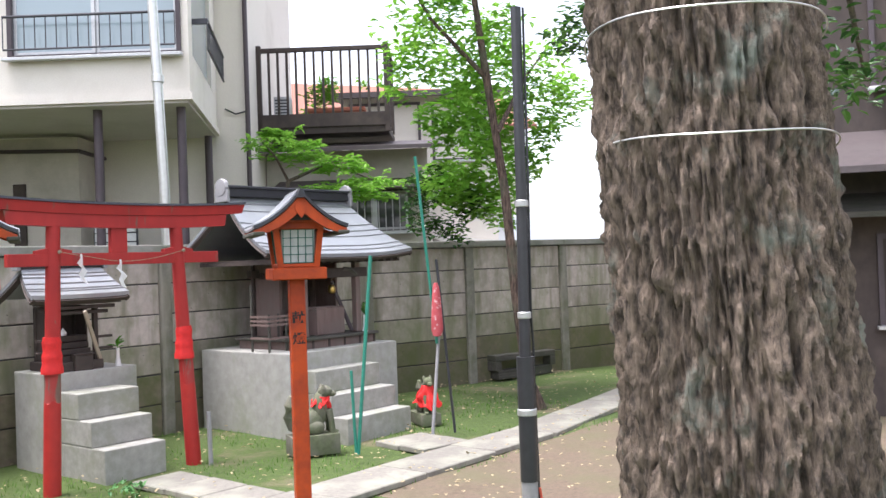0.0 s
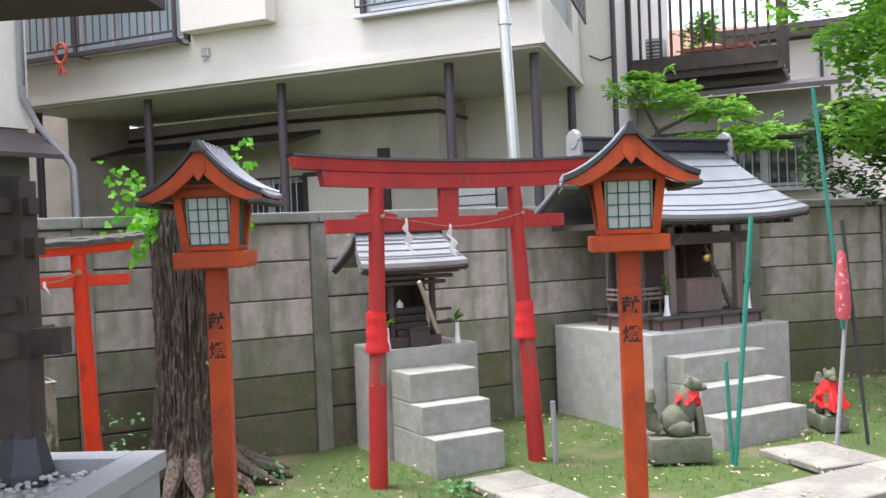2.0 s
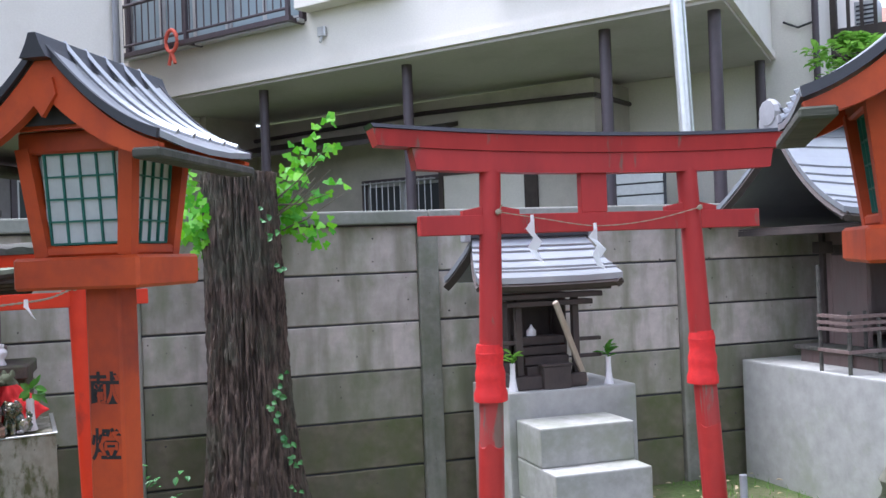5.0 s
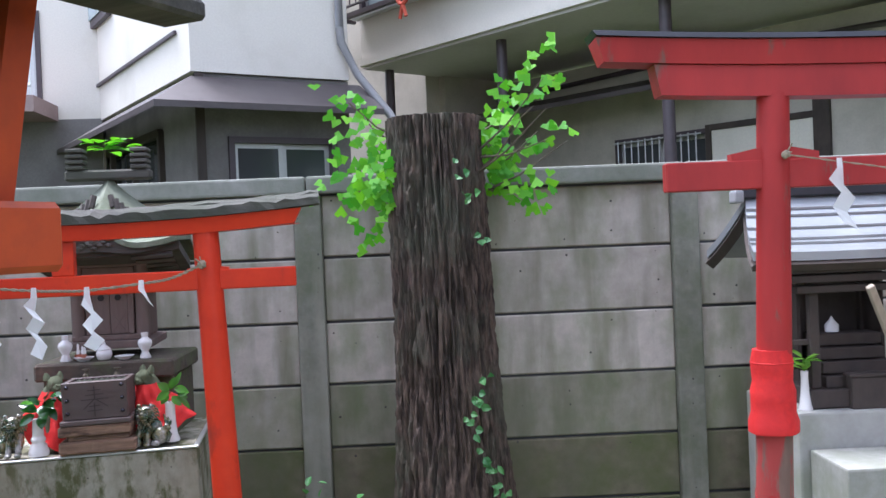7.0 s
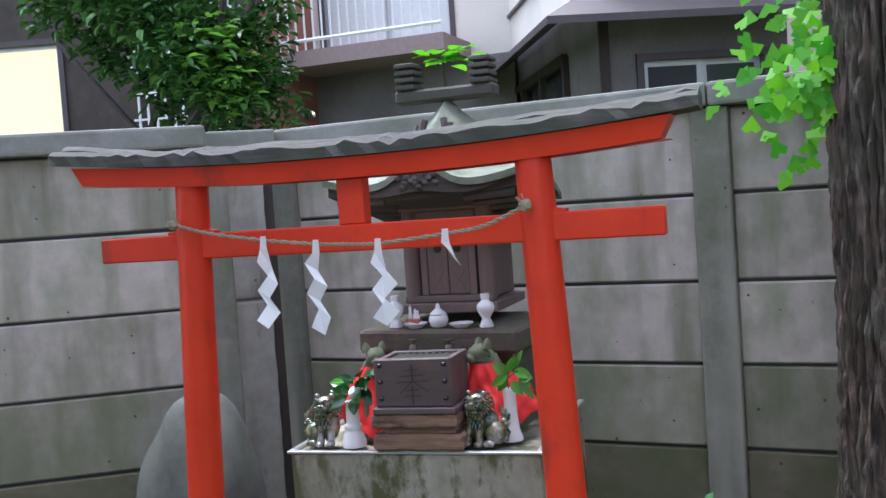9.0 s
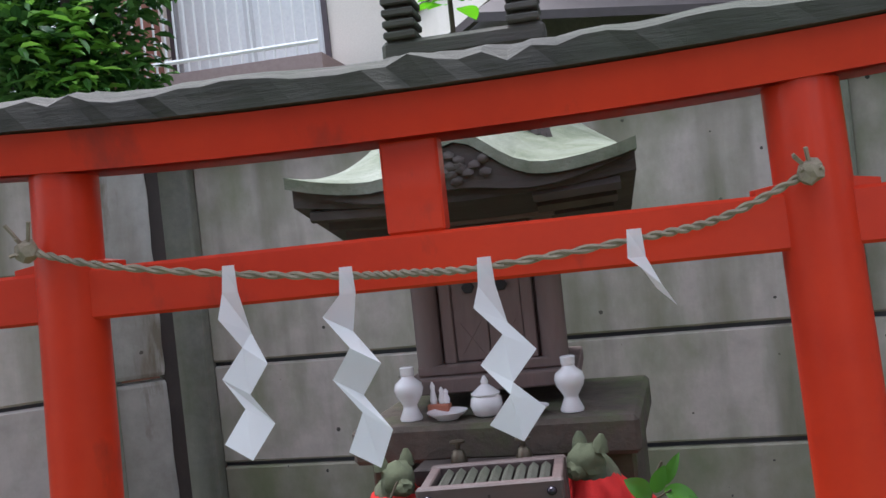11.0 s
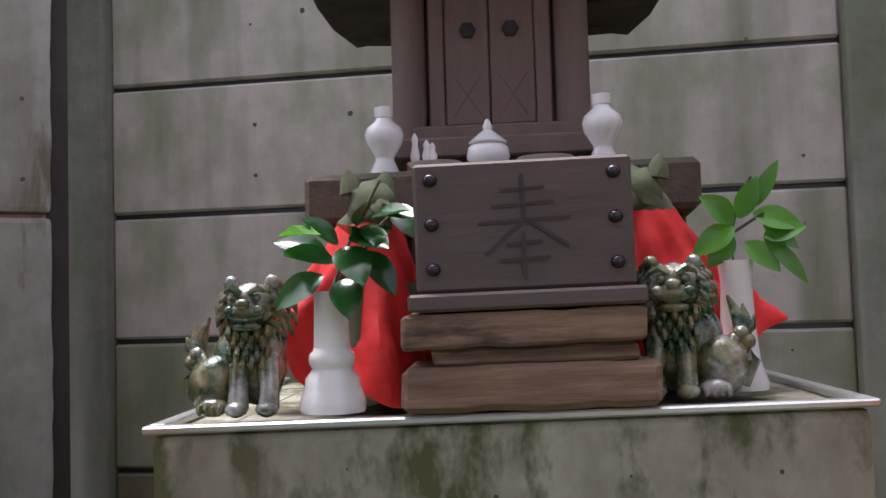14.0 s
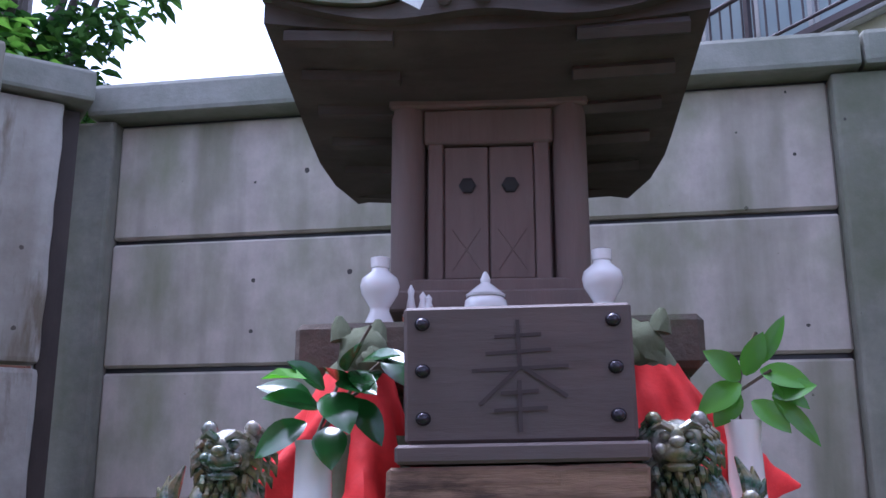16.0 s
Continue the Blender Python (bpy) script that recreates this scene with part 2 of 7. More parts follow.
M["repaint"] = mat("fresh_red_paint", (0.44, 0.034, 0.028), (0.34, 0.027, 0.024), 9, 0.45, spec=0.3, bump=0.1, scale2=8, c3=(0.24, 0.05, 0.04), cover=0.72, soft=0.04, stretch2=(1.3, 1.3, .3))
M["worn_paint"] = mat("worn_red_paint", (0.22, 0.13, 0.10), (0.14, 0.085, 0.065), 16, 0.8, bump=0.3, scale2=7, c3=(0.34, 0.04, 0.035), cover=0.54, soft=0.03, stretch=(1, 1, .25), stretch2=(1.4, 1.4, .3))
# Back-house panes: white light on the window is put into their pale colour.
M["lit_glass"] = mat("pale_lit_glass", (0.72, 0.74, 0.74), (0.62, 0.65, 0.66), 30, 0.18, bump=.05, scale2=2)
M["rope"] = mat("straw_rope", (0.36, 0.30, 0.21), (0.24, 0.20, 0.14), 60, 0.9, bump=0.5, stretch=(1, 1, 1))
M["soil"] = mat("moss_ground", (0.074, 0.112, 0.022), (0.038, 0.064, 0.014), 24, 0.97, bump=0.7, scale2=1.1, c3=(0.15, 0.12, 0.075), cover=0.60, soft=0.07, distance=0.02)
M["dirt"] = mat("bare_earth", (0.165, 0.122, 0.085), (0.10, 0.074, 0.053), 30, 0.97, bump=0.6, scale2=2.0, c3=(0.12, 0.105, 0.06), cover=0.55, distance=0.015)
M["pave"] = mat("paving_slab", (0.235, 0.218, 0.19), (0.16, 0.148, 0.13), 18, 0.9, bump=0.3, scale2=2.5, c3=(0.30, 0.30, 0.24), cover=0.58, vary=0.06)
M["granite"] = mat("granite_kerb", (0.36, 0.37, 0.38), (0.27, 0.28, 0.29), 90, 0.65, bump=0.15, scale2=3, c3=(0.30, 0.305, 0.30), cover=0.55)
M["gravel"] = mat("white_gravel", (0.60, 0.57, 0.52), (0.42, 0.40, 0.37), 3, 0.8, bump=0.1, vary=0.15)
M["bark"] = mat("tree_bark", (0.045, 0.034, 0.027), (0.27, 0.205, 0.155), 30, 0.95, bump=1.0, scale2=3.5, c3=(0.19, 0.215, 0.18), cover=0.64, soft=0.06, stretch=(1.5, 1.5, .55), distance=0.04, lo=.36, hi=.64)
M["bark_s"] = mat("stump_bark", (0.038, 0.024, 0.019), (0.17, 0.115, 0.086), 24, 0.95, lo=.4, hi=.64, bump=1.0, scale2=3, c3=(0.10, 0.105, 0.07), cover=0.6, stretch=(1.8, 1.8, .3), distance=0.035)
M["endgrain"] = mat("cut_wood", (0.12, 0.10, 0.085), (0.08, 0.066, 0.056), 14, 0.95, bump=0.5)
M["foxstone"] = mat("mossy_stone", (0.135, 0.15, 0.085), (0.085, 0.095, 0.055), 18, 0.95, bump=0.5, scale2=6, c3=(0.17, 0.155, 0.13), cover=0.55)
M["boulder"] = mat("dark_boulder", (0.105, 0.105, 0.098), (0.06, 0.062, 0.058), 16, 0.85, bump=0.4, scale2=3, c3=(0.16, 0.165, 0.13), cover=0.55)
M["glaze"] = mat("bronze_glaze", (0.23, 0.18, 0.085), (0.018, 0.055, 0.026), 34, 0.16, 0.25, lo=.36, hi=.56, bump=0.35, scale2=18, c3=(0.42, 0.38, 0.36), cover=0.57, soft=0.08, coat=0.7)
M["brass"] = mat("dull_brass", (0.16, 0.13, 0.09), (0.10, 0.085, 0.06), 20, 0.4, 0.7, bump=0.1)
M["studs"] = mat("iron_stud", (0.05, 0.045, 0.055), (0.035, 0.03, 0.04), 20, 0.25, 0.6, bump=0.05)
M["ink"] = mat("faded_ink", (0.066, 0.045, 0.045), (0.048, 0.034, 0.036), 30, 0.8, bump=0.0)
# Black for the brushed writing, the door holes and the painted gable shadow.
M["ink_and_shade"] = mat("black_ink_and_shade", (0.022, 0.018, 0.017), (0.018, 0.015, 0.015), 30, 0.75, bump=0.0)
M["green_pole"] = mat("green_plastic", (0.03, 0.24, 0.17), (0.025, 0.19, 0.14), 30, 0.4, bump=0.03)
M["pvc"] = mat("grey_pipe", (0.30, 0.29, 0.30), (0.25, 0.245, 0.25), 20, 0.5, bump=0.03)
M["eave"] = mat("eave_sheet", (0.095, 0.076, 0.076), (0.07, 0.057, 0.058), 10, 0.55, 0.2, bump=0.08, scale2=2, c3=(0.10, 0.085, 0.085), cover=0.55)
M["bibpat"] = mat("faded_red_cloth", (0.50, 0.10, 0.11), (0.38, 0.05, 0.06), 14, 0.85, bump=0.2, scale2=18, c3=(0.60, 0.42, 0.42), cover=0.62, soft=0.05)
M["terracotta"] = mat("terracotta", (0.42, 0.15, 0.09), (0.35, 0.12, 0.075), 20, 0.85, bump=0.1)
M["tile_red"] = mat("red_rooftile", (0.30, 0.13, 0.09), (0.24, 0.10, 0.07), 20, 0.8, bump=0.2)
M["pink"] = mat("red_cord", (0.65, 0.12, 0.07), (0.55, 0.09, 0.055), 40, 0.8, bump=0.2)
# Stucco below eaves and balcony, with their shade put into its dark tone.
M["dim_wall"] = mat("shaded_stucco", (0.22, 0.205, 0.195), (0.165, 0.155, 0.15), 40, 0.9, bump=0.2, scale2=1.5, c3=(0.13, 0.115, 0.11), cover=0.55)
M["leaf"] = leaf_mat("maple_leaf", (0.15, 0.36, 0.035), (0.30, 0.55, 0.08), 0.5, 0.5)
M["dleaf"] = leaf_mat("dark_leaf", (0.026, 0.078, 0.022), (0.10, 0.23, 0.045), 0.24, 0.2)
M["gleaf"] = leaf_mat("ginkgo_leaf", (0.055, 0.30, 0.004), (0.19, 0.50, 0.008), 0.6, 0.45)
M["sleaf"] = leaf_mat("glossy_leaf", (0.008, 0.045, 0.010), (0.02, 0.085, 0.014), 0.17, 0.08)
M["sleaf2"] = leaf_mat("young_leaf", (0.06, 0.21, 0.02), (0.10, 0.27, 0.03), 0.25, 0.3)
M["ivy"] = leaf_mat("ivy_leaf", (0.05, 0.17, 0.05), (0.10, 0.26, 0.07), 0.45, 0.25)
M["twig"] = mat("twig", (0.11, 0.085, 0.055), (0.07, 0.055, 0.035), 30, 0.9, bump=0.2)


# ---- building helpers ----
def finish(bm, name, material, smooth=False):
    me = bpy.data.meshes.new(name)
    bm.normal_update()
    bm.to_mesh(me)
    bm.free()
    for m in (material if isinstance(material, (list, tuple)) else (material,)):
        me.materials.append(m)
    if smooth:
        me.shade_smooth()
        me.set_sharp_from_angle(angle=radians(42))
    return me


def part(name, bm, material, parent, label="", smooth=False):
    ob = new(name, finish(bm, name, material, smooth))
    ob.parent = parent
    return tagged(ob, label)


def piece(name, mesh, parent, loc=(0, 0, 0), rot=(0, 0, 0)):
    ob = new(name, mesh)
    ob.parent, ob.location, ob.rotation_euler = parent, loc, rot
    return ob


def thing(name, label, category, at=(0, 0, 0), turn=0.0, group="", kind=""):
    ob = new(name)
    ob.empty_display_size = 0.1
    ob.location, ob.rotation_euler = at, (0, 0, radians(turn))
    return tagged(ob, label, category, group, kind)


def solid(name, bm, material, label, category, at=(0, 0, 0), turn=0.0, group="", kind="", smooth=False):
    ob = new(name, finish(bm, name, material, smooth))
    ob.location, ob.rotation_euler = at, (0, 0, radians(turn))
    return tagged(ob, label, category, group, kind)


def box(bm, x0, x1, y0, y1, z0, z1, bev=0.0, m=None):
    g = bmesh.ops.create_cube(bm, size=1.0, matrix=Matrix.LocRotScale(((x0 + x1) / 2, (y0 + y1) / 2, (z0 + z1) / 2), None, (x1 - x0, y1 - y0, z1 - z0)))
    vs = g["verts"]
    if bev:
        es = list({e for v in vs for e in v.link_edges})
        r = bmesh.ops.bevel(bm, geom=es, offset=bev, segments=2 if bev > 0.008 else 1, affect='EDGES', profile=0.6)
        vs = list({v for f in r["faces"] for v in f.verts} | {v for v in vs if v.is_valid})
    if m is not None:
        bmesh.ops.transform(bm, matrix=m, verts=vs)
    return bm


def rod(bm, p0, p1, r0, r1=None, seg=12, caps=True):
    p0, p1 = Vector(p0), Vector(p1)
    d = p1 - p0
    m = Matrix.Translation((p0 + p1) / 2) @ d.to_track_quat('Z', 'Y').to_matrix().to_4x4()
    bmesh.ops.create_cone(bm, cap_ends=caps, segments=seg, radius1=r0, radius2=r0 if r1 is None else r1, depth=d.length, matrix=m)
    return bm


def tube(bm, pts, rad, seg=8):
    """A tube along points, with a radius at each."""
    pts = [Vector(p) for p in pts]
    rad = rad if isinstance(rad, (list, tuple)) else [rad] * len(pts)
    rings = []
    for i, p in enumerate(pts):
        d = (pts[min(i + 1, len(pts) - 1)] - pts[max(i - 1, 0)]).normalized()
        q = d.to_track_quat('Z', 'Y')
        rings.append([bm.verts.new(p + q @ Vector((math.cos(a) * rad[i], math.sin(a) * rad[i], 0))) for a in [k * math.tau / seg for k in range(seg)]])
    for a, b in zip(rings, rings[1:]):
        for k in range(seg):
            bm.faces.new((a[k], a[(k + 1) % seg], b[(k + 1) % seg], b[k]))
    bm.faces.new(rings[0][::-1])
    bm.faces.new(rings[-1])
    return bm


def lathe(bm, prof, at=(0, 0, 0), seg=24, squash=1.0):
    rings = []
    for r, z in prof:
        rings.append([bm.verts.new((at[0] + r * math.cos(k * math.tau / seg), at[1] + squash * r * math.sin(k * math.tau / seg), at[2] + z)) for k in range(seg)])
    for a, b in zip(rings, rings[1:]):
        for k in range(seg):
            bm.faces.new((a[k], a[(k + 1) % seg], b[(k + 1) % seg], b[k]))
    bm.faces.new(rings[0][::-1])
    bm.faces.new(rings[-1])
    return bm


def prism(bm, pts, y0, y1):
    """A solid with the outline pts in x and z, from y0 to y1."""
    a = [bm.verts.new((x, y0, z)) for x, z in pts]
    b = [bm.verts.new((x, y1, z)) for x, z in pts]
    n = len(pts)
    bm.faces.new(a)
    bm.faces.new(b[::-1])
    for k in range(n):
        bm.faces.new((a[k], b[k], b[(k + 1) % n], a[(k + 1) % n]))
    bmesh.ops.recalc_face_normals(bm, faces=bm.faces)
    return bm


def sheet(bm, grid, thick):
    """A plate over a grid of points (rows of equal length), thick downwards."""
    top = [[bm.verts.new(p) for p in row] for row in grid]
    low = [[bm.verts.new((p[0], p[1], p[2] - thick)) for p in row] for row in grid]
    h, w = len(grid), len(grid[0])
    for i in range(h - 1):
        for j in range(w - 1):
            bm.faces.new((top[i][j], top[i][j + 1], top[i + 1][j + 1], top[i + 1][j]))
            bm.faces.new((low[i][j], low[i + 1][j], low[i + 1][j + 1], low[i][j + 1]))
    rim = [(0, j) for j in range(w)] + [(i, w - 1) for i in range(1, h)] + [(h - 1, j) for j in range(w - 2, -1, -1)] + [(i, 0) for i in range(h - 2, 0, -1)]
    for (a, b), (c, d) in zip(rim, rim[1:] + rim[:1]):
        bm.faces.new((top[a][b], low[a][b], low[c][d], top[c][d]))
    bmesh.ops.recalc_face_normals(bm, faces=bm.faces)
    return bm


def blob(bm, c, r, sub=3, lump=0.15, freq=2.0, seed=0.0):
    g = bmesh.ops.create_icosphere(bm, subdivisions=sub, radius=1.0)
    for v in g["verts"]:
        k = 1 + lump * noise.noise(v.co * freq + Vector((seed, seed * 1.7, 3.1)))
        v.co = Vector((c[0] + v.co.x * r[0] * k, c[1] + v.co.y * r[1] * k, c[2] + v.co.z * r[2] * k))
    return bm


def leaf(bm, at, way, up, length, width, fold=0.15):
    """One leaf of six faces, folded along its middle."""
    way, up = Vector(way).normalized(), Vector(up)
    side = way.cross(up).normalized()
    nrm = side.cross(way)
    at = Vector(at)
    spine = [bm.verts.new(at + way * length * s - nrm * length * 0.12 * s * s) for s in (0, .33, .7, 1)]
    left = [bm.verts.new(at + way * length * s + side * width * w + nrm * width * fold) for s, w in ((.3, .5), (.68, .42))]
    right = [bm.verts.new(at + way * length * s - side * width * w + nrm * width * fold) for s, w in ((.3, .5), (.68, .42))]
    for sd, flip in ((left, False), (right, True)):
        for f in ((spine[0], spine[1], sd[0]), (spine[1], spine[2], sd[1], sd[0]), (spine[2], spine[3], sd[1])):
            bm.faces.new(f[::-1] if flip else f)


def broad_leaf(bm, at, way, up, length, width, bend=0.25, fold=0.18):
    """One smooth broad leaf with a pointed tip, bent along its length."""
    way, at = Vector(way).normalized(), Vector(at)
    side = way.cross(Vector(up)).normalized()
    nrm = side.cross(way)
    rows = []
    for i in range(8):
        s = i / 7
        w = width * .5 * math.sin(math.pi * min(1, s * .98 + .02)) ** .75 * (1.15 - .3 * s)
        c = at + way * length * s - nrm * length * bend * s * s
        rows.append([bm.verts.new(c + side * w * k + nrm * w * fold * abs(k)) for k in (-1, -.5, 0, .5, 1)])
    for a, b in zip(rows, rows[1:]):
        for k in range(4):
            bm.faces.new((a[k], a[k + 1], b[k + 1], b[k]))
    return bm


rng = random.Random(7)


def foot(bm, pts, z0, z1):
    a = [bm.verts.new((x, y, z0)) for x, y in pts]
    b = [bm.verts.new((x, y, z1)) for x, y in pts]
    n = len(pts)
    bm.faces.new(a)
    bm.faces.new(b[::-1])
    for k in range(n):
        bm.faces.new((a[k], b[k], b[(k + 1) % n], a[(k + 1) % n]))
    bmesh.ops.recalc_face_normals(bm, faces=bm.faces)
    return bm


def rnd(a, b):
    return rng.uniform(a, b)


def any_way():
    v = Vector((rnd(-1, 1), rnd(-1, 1), rnd(-1, 1)))
    return v.normalized() if v.length > 0.05 else Vector((0, 0, 1))


# ---- ground, paths and walls ----
bm = bmesh.new()
xs = [-400, -60, -14] + [-8 + 0.25 * k for k in range(97)] + [24, 60, 400]
ys = [-400, -60, -20] + [-10 + 0.25 * k for k in range(49)] + [10, 60, 400]
rows = []
for y in ys:
    rows.append([bm.verts.new((x, y, 0.035 * noise.noise(Vector((x * .9, y * .9, 0))) + 0.012 * noise.noise(Vector((x * 3.1, y * 3.1, 4))) - 0.02)) for x in xs])
for a, b in zip(rows, rows[1:]):
    for k in range(len(xs) - 1):
        f = bm.faces.new((a[k], a[k + 1], b[k + 1], b[k]))
        c = f.calc_center_median()
        f.material_index = 1 if c.y < -3.6 + 0.12 * max(0, c.x - 5.4) and c.x > 3.4 + 1.6 * noise.noise(Vector((c.x * .5, c.y * .7, 2))) + .5 * noise.noise(Vector((c.x * 2, c.y * 2, 5))) else 0
solid("ground", bm, [M["soil"], M["dirt"]], "mossy yard ground with bare earth beyond the path", "ground", kind="structure", smooth=True)

JOINTS = (1.805, 1.505, 1.197, 0.900, 0.598, 0.298, -0.05)


def wall_run(name, a, b, posts, label):
    """A wall of concrete boards between posts: from a to b, its face towards the yard, posts at these distances."""
    a, b = Vector(a), Vector(b)
    d = b - a
    wall = thing(name, label, "wall", (a.x, a.y, 0), math.degrees(math.atan2(d.y, d.x)), kind="structure")
    ends = [p for p in posts]
    for p0, p1 in zip(ends, ends[1:]):
        w = p1 - p0 - 0.13
        for k in range(6):
            top, low = JOINTS[k] - 0.006, JOINTS[k + 1] + 0.006
            bm = bmesh.new()
            box(bm, -w / 2, w / 2, 0.012, 0.062, low - top, 0, 0.006)
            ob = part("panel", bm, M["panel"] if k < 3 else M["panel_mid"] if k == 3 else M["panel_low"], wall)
            ob.location = (p0 + 0.13 + w / 2, 0.004 * noise.noise(Vector((p0, k * 3.3, 1))), top)
            ob.rotation_euler = (0.006 * noise.noise(Vector((p0, k, 7))), 0.004 * noise.noise(Vector((p0, k, 9))), 0)
        bm = bmesh.new()
        box(bm, p0 + 0.10, p1 + 0.03, 0.03, 0.055, -0.1, 1.81)
        part("backing", bm, M["darkmetal"], wall)
    for p in posts:
        bm = bmesh.new()
        box(bm, p, p + 0.13, -0.025, 0.09, -0.1, 1.805, 0.01)
        part("post", bm, M["post_c"], wall)
    for p0, p1 in zip(ends, ends[1:]):
        bm = bmesh.new()
        box(bm, p0 + 0.067, p1 + 0.063, -0.05, 0.12, 1.809, 1.892, 0.012)
        part("cap", bm, M["cap"], wall)
    return wall


wall_run("wall_north", (-1.795, 0), (6.4, 0), [0, 1.795, 3.595, 5.455, 7.3, 8.3], "grey concrete board wall with posts and stained capping")
wall_run("wall_east", (6.6, 0.0), (11.3, -1.3), [0, 1.6, 3.3, 4.75], "grey mossy concrete board wall with capping")
wall_run("wall_west", (-6.12, -3.79), (-1.60, -0.39), [0.0, 1.85, 3.70, 5.43], "grey concrete board wall with stained capping")
wall_run("wall_south_east", (11.35, -1.35), (12.3, -6.2), [0, 1.7, 3.4, 4.8], "grey mossy concrete board wall with capping")
M["mortar"] = mat("mortar_fill", (0.46, 0.43, 0.39), (0.33, 0.305, 0.27), 14, 0.85, bump=0.4, scale2=5, c3=(0.20, 0.165, 0.12), cover=0.60, soft=.05, stretch2=(2, 2, .4), pits=10.0, streak=(.22, .18, .13))
corner = thing("wall_corner", "pale crumbling mortar strip filling the wall corner", "wall", (-1.80, -.25, 0), 40.8, kind="structure")
for z0, z1 in ((-.1, 1.186), (1.197, 1.804)):
    bm = bmesh.new()
    box(bm, -.22, .125, .025, .10, z0, z1, .012)
    bmesh.ops.subdivide_edges(bm, edges=[e for e in bm.edges if e.calc_length() > .3], cuts=24)
    for v in bm.verts:
        v.co += Vector((.006, .004, 0)) * noise.noise(Vector((v.co.x * 9, v.co.y * 9, v.co.z * 14)))
    part("mortar_block", bm, M["mortar"], corner)
part("cap", box(bmesh.new(), -.35, .185, -.005, .17, 1.809, 1.888, .01), M["cap"], corner)
# Added dark strip stands in for the darkness of the open gap.
part("gap_filler", box(bmesh.new(), .12, .165, .06, .12, -.1, 1.80), M["darkwood"], corner, "dark filler strip added in the gap between the walls")


def path_run(name, label, a, b, w, step, cross=False):
    a, b = Vector(a), Vector(b)
    d = b - a
    p = thing(name, label, "path", (a.x, a.y, 0), math.degrees(math.atan2(d.y, d.x)), kind="structure")
    n = round(d.length / step)
    L = d.length / n
    for k in range(n):
        bm = bmesh.new()
        box(bm, -L / 2 + .006, L / 2 - .006, -w / 2, w / 2, -0.05, 0, 0.008)
        ob = part("paving_slab", bm, M["pave"], p)
        ob.location = ((k + .5) * L, 0, 0.028 + rnd(-.004, .004))
        ob.rotation_euler = (rnd(-.006, .006), rnd(-.006, .006), rnd(-.006, .006))


path_run("path", "worn pale concrete slab path through the moss", (-0.1, -3.30), (5.4, -3.24), 0.5, 0.9)
path_run("path", "worn pale concrete slab path past the large shrine", (5.42, -3.235), (10.2, -2.55), 0.5, 0.9)
path_run("side_path", "short concrete slab path to the small shrine steps", (2.40, -1.72), (2.36, -3.03), 0.44, 0.44)
path_run("side_path", "short concrete slab path to the large shrine steps", (4.60, -2.3), (4.49, -2.97), 0.55, 0.34)


